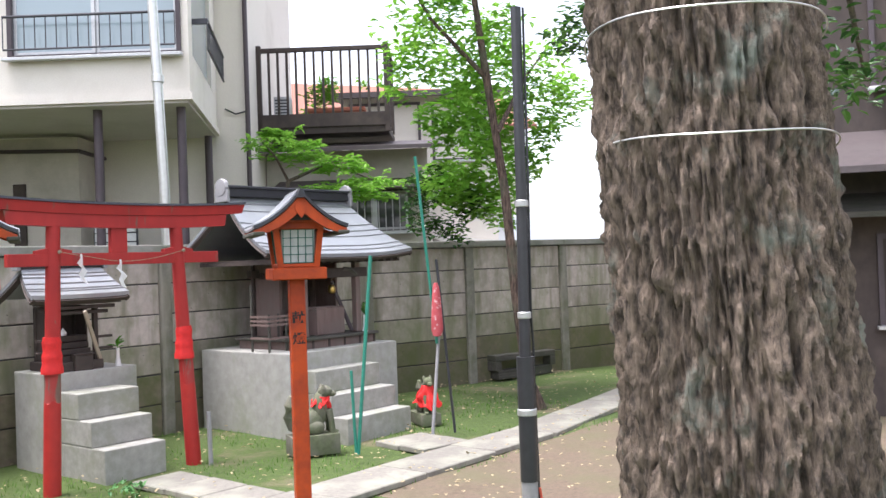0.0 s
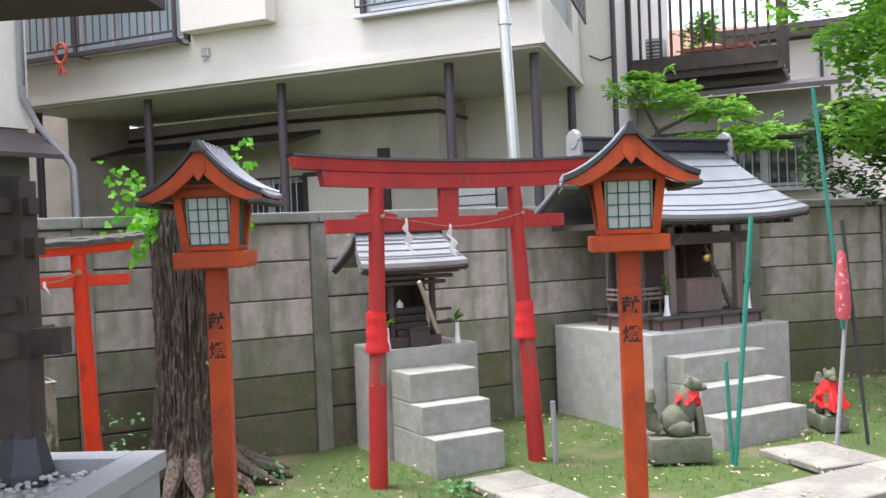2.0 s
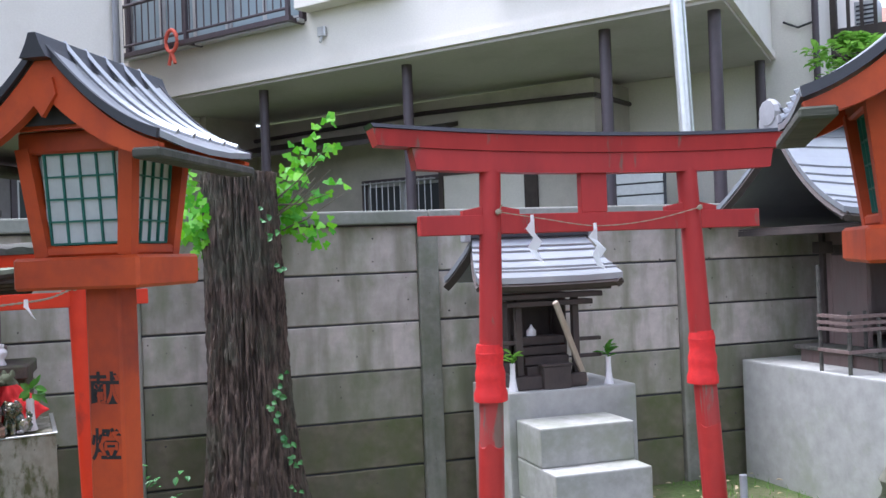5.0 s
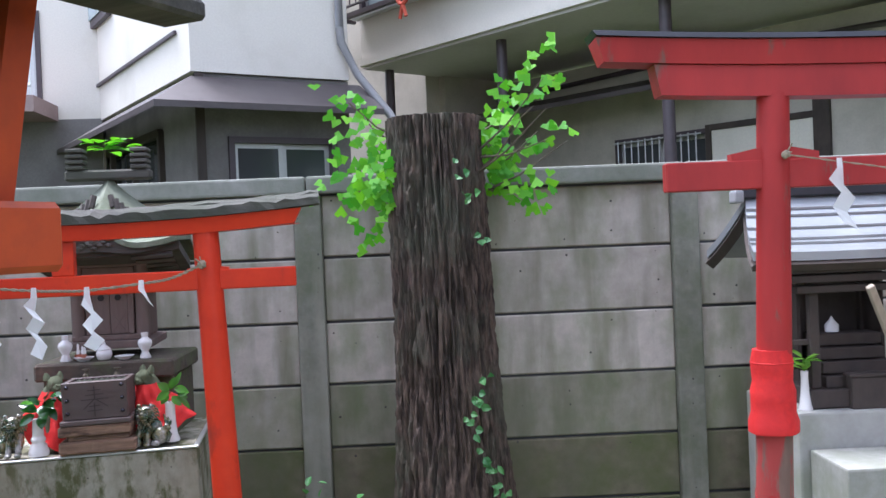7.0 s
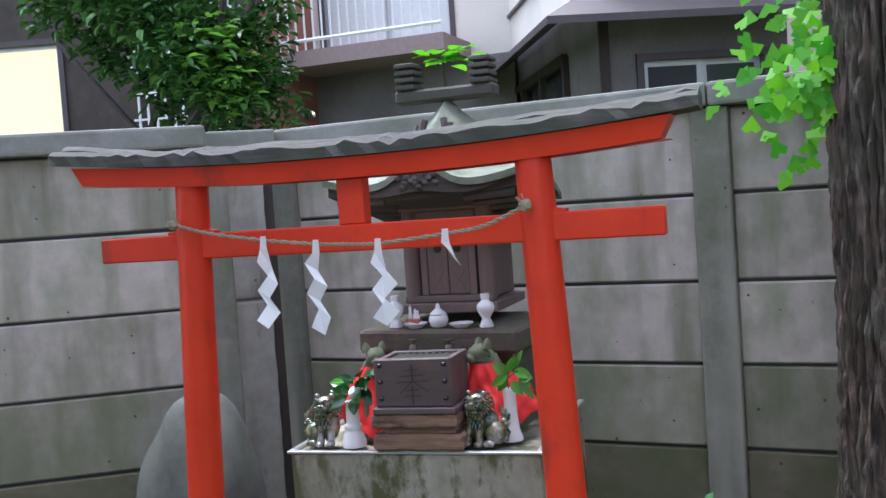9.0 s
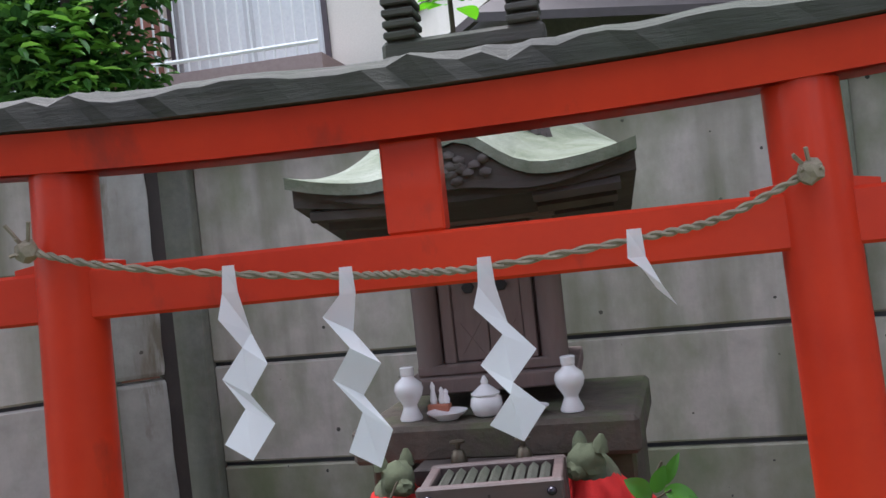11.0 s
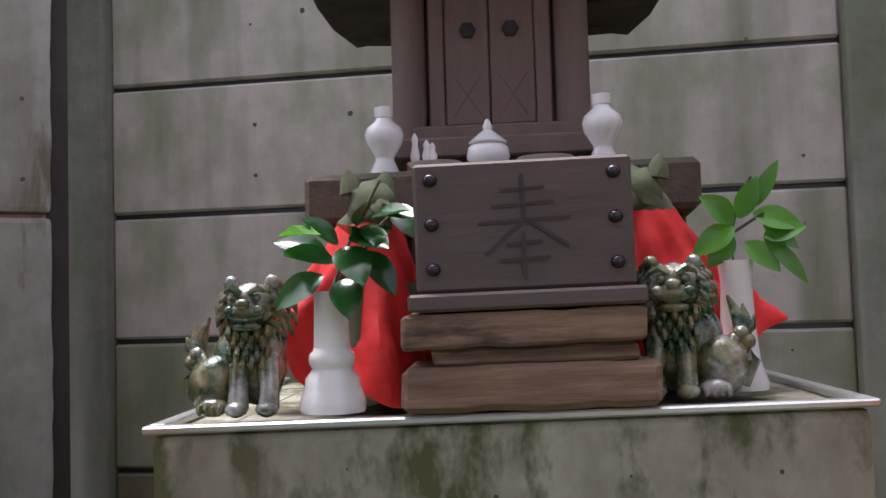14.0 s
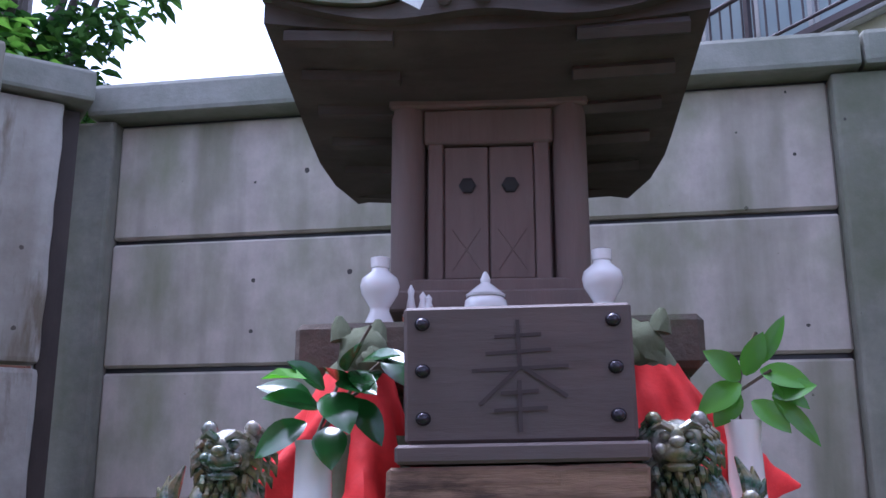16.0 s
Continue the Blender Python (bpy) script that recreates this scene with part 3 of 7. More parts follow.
# ---- torii gates ----
def torii(name, label, paint, y, base, top, r, ztop, nuki, kasagi, rise, capmat, capped, gaku, bands=(), wedges=1.0, x=0.0, turn=0.0, lip=.03, feet=0.0):
    """Two posts, a tie beam, a centre strut and a curved double lintel. base, top: the posts' x below and above; nuki: x0, x1, z0, z1;
    kasagi: x0, x1, z of its underside, height of the lower beam, height of the upper beam, overhang of the upper one."""
    t = thing(name, label, "torii", (x, y, 0), turn)
    for xb, xt in zip(base, top):
        bm = bmesh.new()
        tube(bm, [Vector((xb, 0, -0.05)).lerp(Vector((xt, 0, ztop)), s) for s in (0, .25, .5, .75, 1)], [r * 1.12, r * 1.08, r * 1.03, r * .98, r * .93], 20)
        part("post", bm, paint, t, smooth=True)
        if feet:
            bm = bmesh.new()
            tube(bm, [Vector((xb, 0, 0)).lerp(Vector((xt, 0, ztop)), s) for s in (-.02, .1, .2, feet / ztop)], [r * 1.15, r * 1.135, r * 1.12, r * 1.10], 24)
            for v in bm.verts:
                if v.co.z > feet - .08:
                    v.co.z += .035 * noise.noise(Vector((v.co.x * 22, v.co.y * 22, 3)))
            part("painted_foot", bm, M["repaint"], t, "freshly repainted bright red lower end", smooth=True)
            bm = bmesh.new()
            tube(bm, [Vector((xb, 0, 0)).lerp(Vector((xt, 0, ztop)), s) for s in (feet / ztop - .03, .4, .47)], [r * 1.075, r * 1.068, r * 1.05], 24)
            part("worn_stretch", bm, M["worn_paint"], t, "bare weathered wood with flecks of old red paint", smooth=True)
    x0, x1, z0, z1 = nuki
    bm = bmesh.new()
    box(bm, x0, x1, -r * .48, r * .48, z0, z1, 0.004)
    part("tie_beam", bm, paint, t)
    for xt, xb in zip(top, base):
        xm = xb + (xt - xb) * z1 / ztop
        for s in (-1, 1):
            bm = bmesh.new()
            prism(bm, [(xm + s * r * .5, z1), (xm + s * r * (1 + 1.6 * wedges), z1), (xm + s * r * (1 + 1.6 * wedges), z1 + .022 * wedges), (xm + s * r * .5, z1 + .045 * wedges)], -r * .38, r * .38)
            part("wedge", bm, paint, t)
    x0, x1, zl, h1, h2, over = kasagi
    mid, half = (x0 + x1) / 2, (x1 - x0) / 2

    def beam(bm, a, b, zlow, h, d0, d1, slant):
        rows = []
        for k in range(21):
            s = k / 20
            x = a + (b - a) * s
            e = abs((x - mid) / half)
            lift = rise * e ** 2.2
            sl = slant * (1 if s > .5 else -1) if k in (0, 20) else 0
            rows.append([(x, -d0, zlow + lift), (x, d0, zlow + lift), (x + sl, d1, zlow + lift + h), (x + sl, -d1, zlow + lift + h)])
        vs = [[bm.verts.new(p) for p in row] for row in rows]
        for p, q in zip(vs, vs[1:]):
            for j in range(4):
                bm.faces.new((p[j], q[j], q[(j + 1) % 4], p[(j + 1) % 4]))
        bm.faces.new(vs[0])
        bm.faces.new(vs[-1][::-1])
        bmesh.ops.recalc_face_normals(bm, faces=bm.faces)
        return bm
    part("lower_lintel", beam(bmesh.new(), x0 + over, x1 - over, zl, h1, r * .85, r * .85, 0.02), paint, t)
    part("upper_lintel", beam(bmesh.new(), x0, x1, zl + h1 + .002, h2, r * 1.05, r * 1.25, 0.025), capmat[0], t)
    if capped:
        bm = beam(bmesh.new(), x0 - .025, x1 + .025, zl + h1 + h2 + .004, capped, r * 1.5, r * 1.35, 0.012)
        if capped < .03:
            part("capping", bm, capmat[1], t)
        else:
            # three warped, split boards lie on the lintel
            bm.free()
            for j, (ya, yb, hh) in enumerate(((-1.6, -.55, .8), (-.52, .5, 1.0), (.53, 1.55, .85))):
                bm = bmesh.new()
                ring = []
                for k in range(61):
                    x = x0 - lip + (x1 - x0 + 2 * lip) * k / 60
                    lift = rise * abs((x - mid) / half) ** 2.2 + zl + h1 + h2 + .004
                    jag = noise.noise(Vector((x * 9, j * 3.1, 0))) * .005 + noise.noise(Vector((x * 34, j, 4))) * .005
                    top = lift + capped * hh + jag + .010 * noise.noise(Vector((x * 3, j * 5.0, 2)))
                    out = .007 * noise.noise(Vector((x * 25, j, 9)))
                    ring.append([bm.verts.new(p) for p in ((x, ya * r + out, lift), (x, yb * r, lift), (x, yb * r, top - .004), (x, (ya + yb) / 2 * r, top), (x, ya * r - out, top - .012 + jag))])
                for p, q in zip(ring, ring[1:]):
                    for i in range(5):
                        bm.faces.new((p[i], q[i], q[(i + 1) % 5], p[(i + 1) % 5]))
                bm.faces.new(ring[0])
                bm.faces.new(ring[-1][::-1])
                bmesh.ops.recalc_face_normals(bm, faces=bm.faces)
                part("capping_board", bm, capmat[1], t)
    g0, g1 = gaku
    bm = bmesh.new()
    box(bm, g0, g1, -r * .45, r * .45, z1, zl + 0.012, 0.003)
    part("strut", bm, paint, t)
    for x, za, zb in bands:
        bm = bmesh.new()
        prof = []
        for k in range(9):
            s = k / 8
            prof.append((r * (1.16 + .28 * (1 - s) ** 1.5) + .004 * math.sin(k * 2.1), za + (zb - za) * s))
        prof += [(r * 1.1, zb + .004)]
        lathe(bm, prof, (x, 0, 0), 26)
        for v in bm.verts:
            a = math.atan2(v.co.y, v.co.x - x)
            k = 1 + .035 * math.sin(a * 5 + v.co.z * 9) * (1 - (v.co.z - za) / (zb - za))
            v.co.x, v.co.y = x + (v.co.x - x) * k, v.co.y * k
        part("cloth_band", bm, M["cloth"], t, "bright red cloth tied round the post", smooth=True)
        bm = bmesh.new()
        lathe(bm, [(r * 1.17, zb - .045), (r * 1.26, zb - .038), (r * 1.17, zb - .03)], (x, 0, 0), 22)
        part("tie_cord", bm, M["cloth"], t, smooth=True)
    return t


torii("torii", "red painted torii with dark capping and red cloth bands", M["paint"], -1.42, (1.703, 2.973), (1.77, 2.86), 0.056, 2.005,
      (1.40, 3.278, 1.694, 1.789), (1.203, 3.528, 1.985, 0.10, 0.078, 0.185), 0.035, (M["paint"], M["capmetal"]), 0.018, (2.243, 2.385),
      bands=((1.732, 0.89, 1.16), (2.913, 0.888, 1.157)), feet=.68)
torii("torii", "vermilion painted torii with weathered plank capping", M["vermilion"], -1.39, (-0.494, 0.548), (-0.429, 0.484), 0.046, 1.637,
      (-0.715, 0.777, 1.437, 1.503), (-0.735, 0.778, 1.614, 0.0, 0.05, 0.0), 0.032, (M["vermilion"], M["weathered"]), 0.05, (-0.007, 0.064), wedges=.3,
      x=-.6075, turn=6, lip=.085)


# ---- pedestals and steps ----
def pedestal(label, x0, x1, y0, y1, z, material, flash=False):
    p = thing("pedestal", label, "pedestal")
    bm = bmesh.new()
    box(bm, x0, x1, y0, y1, -0.05, z, 0.012)
    part("block", bm, material, p)
    if flash:
        bm = bmesh.new()
        box(bm, x0 - .006, x1 + .006, y0 - .006, y0 + .012, z + .001, z + .009, 0.002)
        box(bm, x0 - .006, x0 + .012, y0 + .0122, y1, z + .001, z + .009, 0.002)
        box(bm, x1 - .012, x1 + .006, y0 + .0122, y1, z + .001, z + .009, 0.002)
        part("edge_sheet", bm, M["pole"], p, "thin bright metal edging")
    return p


def steps(label, x0, x1, y_front, y_back, tops, tread):
    s = thing("steps", label, "steps")
    for k, z in enumerate(tops):
        bm = bmesh.new()
        box(bm, x0, x1, y_front + tread * k, y_back, (tops[k - 1] if k else -0.05), z, 0.01)
        part("step", bm, M["step"], s)
    return s


pedestal("tall rough concrete pedestal of the small shrine", 2.09, 2.90, -0.73, -0.12, 0.807, M["ped"])
steps("three worn concrete steps before the small shrine", 2.13, 2.688, -1.44, -0.735, (0.24, 0.447, 0.66), 0.182)
pedestal("large pale concrete pedestal of the big shrine", 4.10, 5.62, -1.405, -0.06, 0.803, M["ped"])
steps("three wide concrete steps before the big shrine", 4.23, 5.11, -2.02, -1.41, (0.217, 0.417, 0.632), 0.20)
altar_ped = pedestal("mossy concrete pedestal with a bright metal edge", -.362, .335, .004, .60, 0.897, M["ped_moss"], True)
ALTAR = Matrix.Translation((-.58, -1.21, .010)) @ pose(0, 0, 0, 0, 0, 6) @ Matrix.Translation((0, 0, .905)) @ pose(0, 0, 0, 0, -.9, 0) @ Matrix.Translation((0, 0, -.905))
altar_ped.matrix_world = ALTAR


# ---- lanterns ----
def curve_roof(w, d, z0, z1, thick, curl=0.55, n=12):
    """Rows of points of a saddle roof with hollow slopes, ridge along y."""
    g = []
    for i in range(2 * n + 1):
        s = (i - n) / n
        u = abs(s)
        z = z1 - (z1 - z0) * (u * (1 + curl) - curl * u * u) if u < 1 else z0
        g.append([(s * w / 2, y, z + 0.012 * (abs(y) / (d / 2)) ** 2) for y in [-d / 2 + d * k / 4 for k in range(5)]])
    return g


def lantern(at, turn, label, base_box, size=1.0):
    t = thing("votive_lantern", label, "lantern", (*at, 0), turn, "votive lanterns")
    t.scale = (size, size, 1.01)
    bm = bmesh.new()
    box(bm, -.037, .037, -.037, .037, -0.05, 1.547, 0.005)
    part("post", bm, M["orange"], t)
    bm = bmesh.new()
    box(bm, -.13, .13, -.13, .13, 1.545, 1.607, 0.006)
    part("tray", bm, M["orange"], t, "bright orange tray")
    # housing: four corner bars, rails and paper panes, wider above
    zb, zt, wb, wt = 1.609, 1.815, 0.086, 0.108
    bm = bmesh.new()
    box(bm, -.1, .1, -.1, .1, 1.608, 1.628, 0.004)
    part("sill", bm, M["orange"], t)
    for sx in (-1, 1):
        for sy in (-1, 1):
            bm = bmesh.new()
            tube(bm, [(sx * wb, sy * wb, zb), (sx * wt, sy * wt, zt)], .02, 4)
            part("corner_bar", bm, M["orange"], t)
    bm = bmesh.new()
    box(bm, -.118, .118, -.118, .118, zt - .012, zt + .03, 0.004)
    part("head_rail", bm, M["orange"], t)
    for k in range(4):
        rot = Matrix.Rotation(k * math.pi / 2, 4, 'Z')
        tilt = math.atan2(wt - wb, zt - zb)
        m = rot @ Matrix.Translation((0, -(wb + wt) / 2 + .002, (zb + .02 + zt - .01) / 2)) @ Matrix.Rotation(tilt, 4, 'X')
        h = zt - zb - .035
        bm = bmesh.new()
        box(bm, -.08, .08, 0.004, .010, -h / 2, h / 2, 0, m)
        pane = part("pane", bm, M["paper"], t, "grey-white paper pane")
        bm = bmesh.new()
        for i in range(5):
            x = -.072 + .144 * i / 4
            box(bm, x - .0018, x + .0018, -.002, .0035, -h / 2, h / 2, 0, m)
        for i in range(5):
            z = -h / 2 + h * i / 4
            box(bm, -.075, .075, -.0015, .003, z - .0018, z + .0018, 0, m)
        part("lattice", bm, M["lattice"], pane, "dark green lattice")
    # roof
    w, d, z0, z1 = 0.445, 0.42, 1.808, 1.985
    g = curve_roof(w, d, z0, z1, .02, .62)
    bm = sheet(bmesh.new(), g, 0.012)
    part("roof", bm, M["metalroof"], t, "pale grey curved sheet roof", smooth=False)
    for sy in (-1, 1):
        y = sy * (d / 2 + .004)
        edge = [(r[0][0], r[0][2] + .003) for r in g]
        bm = prism(bmesh.new(), edge + [(x * .985, z - .017) for x, z in edge[::-1]], y - .006, y + .006)
        part("edge_strip", bm, M["darkmetal"], t, "dark metal strip along the gable edge")
    for y in (-.14, -.07, 0, .07, .14):
        for s in (-1, 1):
            bm = bmesh.new()
            tube(bm, [(s * abs(r[0][0]), y, r[0][2] + .006) for r in g[:13]], .006, 5)
            part("batten", bm, M["metalroof"], t)
    bm = bmesh.new()
    prism(bm, [(-.026, z1 - .028), (-.014, z1 - .004), (-.007, z1 + .016), (.007, z1 + .016), (.014, z1 - .004), (.026, z1 - .028)], -d / 2 - .03, d / 2 + .03)
    part("ridge", bm, M["darkmetal"], t)
    for sy in (-1, 1):
        y = sy * (d / 2 - .012)
        up = [(r[0][0] * .985, r[0][2] - .02) for r in g]
        lo = [(x * .97, z - .020 - .060 * max(0, 1 - abs(x) / .25) ** 1.2) for x, z in up]
        bm = prism(bmesh.new(), up + lo[::-1], y - .012, y + .012)
        part("barge_board", bm, M["orange"], t)
        bm = prism(bmesh.new(), [(-.022, z1 - .06), (.022, z1 - .06), (.028, z1 - .09), (0, z1 - .13), (-.028, z1 - .09)], y + sy * .013 - .006, y + sy * .013 + .006)
        part("gable_pendant", bm, M["orange"], t)
        bm = prism(bmesh.new(), [(-.12, 1.84), (.12, 1.84), (.03, 1.925), (-.03, 1.925)], y * .80 - .005, y * .80 + .005)
        part("gable", bm, M["orange"], t)
    for ch, z in (("\u732e", 1.345), ("\u71c8", 1.235)):
        cu = bpy.data.curves.new("writing", 'FONT')
        cu.body, cu.size, cu.extrude, cu.offset, cu.align_x, cu.align_y = ch, 0.066, 0.0004, 0.0012, 'CENTER', 'CENTER'
        tmp = bpy.data.objects.new("writing", cu)
        scene.collection.objects.link(tmp)
        bpy.context.view_layer.update()
        me = bpy.data.meshes.new_from_object(tmp.evaluated_get(bpy.context.evaluated_depsgraph_get()))
        bpy.data.objects.remove(tmp)
        me.materials.clear()
        me.materials.append(M["ink_and_shade"])
        wr = new("writing", me)
        wr.parent = t
        wr.matrix_basis = pose(0, -.0378, z, 90, 0, 0)
        tagged(wr, "black brushed character")
    for sx in (-1, 1):
        bm = bmesh.new()
        box(bm, min(sx * (w / 2 + .004), sx * (w / 2 - .05)), max(sx * (w / 2 + .004), sx * (w / 2 - .05)), -d / 2 - .012, d / 2 + .012, z0 - .036, z0 - .017, 0.004)
        part("eave_board", bm, M["weathered"], t, "dark weathered eave board")
    # Flat black sheet painted in for the shadow under the gable.
    bm = prism(bmesh.new(), [(-.10, 1.846), (.10, 1.846), (.028, 1.915), (-.028, 1.915)], -d / 2 + .030, -d / 2 + .034)
    part("gable_shadow", bm, M["ink_and_shade"], t)
    if base_box:
        bm = bmesh.new()
        box(bm, -.03, .10, -.12, -.055, .16, .28, 0.01)
        part("switch_box", bm, M["china"], t, "white electrical box")
        bm = bmesh.new()
        box(bm, -.075, .075, -.075, .075, -0.03, .12, 0.012)
        part("shoe", bm, M["darkmetal"], t)
    return t


lantern((0.083, -3.714), -28, "orange-red wooden votive lantern with grey curved roof and black writing", False)
lantern((1.455, -4.44), -33, "orange-red wooden votive lantern with grey roof and a white switch box", True, 1.08)


# ---- cut trunk, big tree, poles ----
def trunk(bm, base, rad, h, lean=(0, 0), flare=0.6, seg=96, rows=70, ridge=0.05, freq=11, top=True, fr=5.0, broken=0.0):
    rr = []
    for i in range(rows + 1):
        z = h * i / rows
        f = 1 + flare * math.exp(-z * fr)
        ring = []
        for k in range(seg):
            a = k * math.tau / seg
            c, s = math.cos(a), math.sin(a)
            lobes = 1 + 0.16 * flare * math.exp(-z * fr * .7) * (math.sin(a * 3 + 1) + math.sin(a * 5 + .4))
            groove = noise.noise(Vector((c * freq * rad * 2, s * freq * rad * 2, z * 2.6 + 5))) + .6 * noise.noise(Vector((c * freq * 4.4 * rad, s * freq * 4.4 * rad, z * 7.5)))
            groove = -abs(groove) * 2 + .55
            if broken:
                u = a * rad + .03 * noise.noise(Vector((c * 2, s * 2, z * 5)))
                split = noise.noise(Vector((c * 40 * rad, s * 40 * rad, z * 9 + 3 * noise.noise(Vector((c * 12, s * 12, 8))))))
                flake = noise.noise(Vector((math.cos(u / rad) * 75 * rad, math.sin(u / rad) * 75 * rad, z * 22)))
                groove += broken * (.7 * max(-.35, min(.35, split * 1.6)) + .55 * flake)
            r = rad * f * lobes * (1 - .1 * z / h) + ridge * rad * groove
            ring.append(bm.verts.new((base[0] + lean[0] * z + r * c, base[1] + lean[1] * z + r * s, z - 0.05)))
        rr.append(ring)
    for a, b in zip(rr, rr[1:]):
        for k in range(seg):
            bm.faces.new((a[k], a[(k + 1) % seg], b[(k + 1) % seg], b[k]))
    if top:
        bm.faces.new(rr[-1])
    return bm


stump = thing("cut_tree_trunk", "tall cut ginkgo trunk with rough bark, fresh shoots on top", "tree", (0.665, -0.46, 0))
part("trunk", trunk(bmesh.new(), (0.03, -.05), 0.215, 2.14, (-0.012, 0.03), 0.75, 240, 170, ridge=.12, freq=27, fr=2.9, broken=.5), M["bark_s"], stump, smooth=True)
bm = bmesh.new()
for k in range(9):
    a = -2.9 + k * .42 + rnd(-.1, .1)
    c, s = math.cos(a), math.sin(a)
    tube(bm, [(c * .25, s * .25, .22), (c * .42, s * .42, .09), (c * .58 + rnd(-.05, .05), s * .58, .03), (c * .72, s * .72, -.03)], [.07, .06, .04, .015], 8)
part("root", bm, M["bark_s"], stump, smooth=True)


# ---- big tree, shoots and poles ----
tree = thing("big_tree", "huge old tree trunk with deeply furrowed bark and two tied wires", "tree", (0.755, -7.20, 0))
part("trunk", trunk(bmesh.new(), (0, 0), 0.312, 5.2, (-0.024, 0.062), 0.42, 340, 520, 0.11, 11.0, False, 1.1, broken=1.0), M["bark"], tree, smooth=True)
for z, sag in ((2.25, .03), (1.925, .02)):
    bm = bmesh.new()
    tube(bm, [(0.343 * math.cos(a) - .024 * z, 0.343 * math.sin(a) + .062 * z, z + sag * math.sin(a * 1 + 4.2) + .008 * math.sin(3 * a)) for a in [k * math.tau / 60 for k in range(61)]], .0028, 6)
    part("wire", bm, M["pole"], tree, "pale wire tied round the trunk", smooth=True)


def crown(bm, centre, size, n, length, width, droop=0.0, flat=0.3, gaps=1.9):
    """Leaves in uneven clumps inside an ellipsoid."""
    c = Vector(centre)
    done = 0
    tries = 0
    while done < n and tries < n * 12:
        tries += 1
        p = Vector((rnd(-1, 1), rnd(-1, 1), rnd(-1, 1)))
        if p.length > 1:
            continue
        q = Vector((p.x * size[0], p.y * size[1], p.z * size[2]))
        if noise.noise((c + q) * gaps) < -0.02 + 0.35 * p.length ** 3:
            continue
        w = any_way()
        w.z = w.z * flat - droop
        leaf(bm, c + q, w, Vector((rnd(-.4, .4), rnd(-.4, .4), 1)), length * rnd(.7, 1.2), width * rnd(.7, 1.2))
        done += 1
    return bm


bm = bmesh.new()
crown(bm, (2.35, 1.85, 2.85), (.4, .4, .45), 330, .075, .035)
crown(bm, (1.9, .2, 2.5), (.5, .35, .3), 260, .075, .035)
crown(bm, (1.1, .9, 4.3), (1.4, 1.4, .6), 1200, .08, .04)
part("crown", bm, M["dleaf"], tree)
bm = bmesh.new()
tube(bm, [(0.1, .2, 4.0), (.9, .8, 3.9), (1.8, 1.5, 3.4), (2.35, 1.85, 2.7)], [.06, .04, .02, .006], 7)
tube(bm, [(0.2, 0, 3.6), (1.0, .1, 3.2), (1.9, .2, 2.4)], [.05, .03, .006], 7)
part("branch", bm, M["bark"], tree, smooth=True)

bm = bmesh.new()
for k in range(11):
    a = rng.choice((rnd(2.5, 4.0), rnd(-.8, .7)))
    r0 = .2
    p = Vector((.03 + r0 * math.cos(a), -.05 + .08 + r0 * math.sin(a), rnd(1.75, 2.08)))
    out = Vector((math.cos(a) * rnd(.12, .36), math.sin(a) * rnd(.1, .3), rnd(.0, .3)))
    pts = [p, p + out * .4 + Vector((0, 0, -.02)), p + out]
    tube(bm, pts, [.006, .004, .002], 5)
part("shoot", bm, M["twig"], stump)
rng.seed(11)
bm = bmesh.new()
for k in range(30):
    a = rng.choice((rnd(2.8, 3.7), rnd(-.55, .4)))
    p = Vector((.03 + .21 * math.cos(a), .03 + .2 * math.sin(a), rnd(1.72, 2.06)))
    out = Vector((math.cos(a) * rnd(.04, .36), math.sin(a) * rnd(.05, .25), rnd(-.22, .25) if k < 22 else rnd(.2, .42)))
    for j in range(11):
        s = (j + rnd(0, 1)) / 11
        q = p + out * s + any_way() * .035
        face = Vector((rnd(-.8, .8), -1, rnd(-.2, .9))).normalized()
        w = any_way()
        w.z -= .35
        d = (w - face * w.dot(face)).normalized()
        side = d.cross(face).normalized()
        L, W = rnd(.035, .062), rnd(.022, .037)
        vs = [bm.verts.new(q), bm.verts.new(q + d * L * .75 - side * W), bm.verts.new(q + d * L - side * W * .45), bm.verts.new(q + d * L * .8), bm.verts.new(q + d * L + side * W * .45), bm.verts.new(q + d * L * .75 + side * W)]
        for f in ((0, 1, 2, 3), (0, 3, 4, 5)):
            bm.faces.new([vs[i] for i in f])
part("fan_leaves", bm, M["gleaf"], stump, "bright yellow-green fan-shaped leaves")
bm = bmesh.new()
for k in range(46):
    z = rnd(.15, 1.05) if k < 36 else rnd(1.55, 1.95)
    a = -1.05 + .55 * noise.noise(Vector((z * 3, 2, 0))) + rnd(-.12, .12)
    r = .25 + .225 * math.exp(-z * 3.2)
    p = Vector((.03 + r * math.cos(a), -.05 + r * math.sin(a), z))
    leaf(bm, p, Vector((rnd(-1, 1), -.4, rnd(-.8, .3))), (0, -1, .3), rnd(.022, .045), rnd(.022, .04))
part("ivy", bm, M["ivy"], stump, "small ivy leaves up the bark")

flag = thing("flag_pole", "tall shiny steel flag pole behind the wall", "pole", (3.9, 0.2, 0))
bm = bmesh.new()
tube(bm, [(0.05, 0, -.05), (0, 0, 2.4), (-.13, .02, 5.9)], [.058, .055, .048], 20)
part("shaft", bm, M["pole"], flag, smooth=True)
bm = bmesh.new()
for z in (3.62,):
    lathe(bm, [(.058, z - .04), (.064, z - .035), (.064, z + .035), (.058, z + .04)], (0.0 - .037 * (z - 2.4), 0, 0), 18)
part("collar", bm, M["pole"], flag)

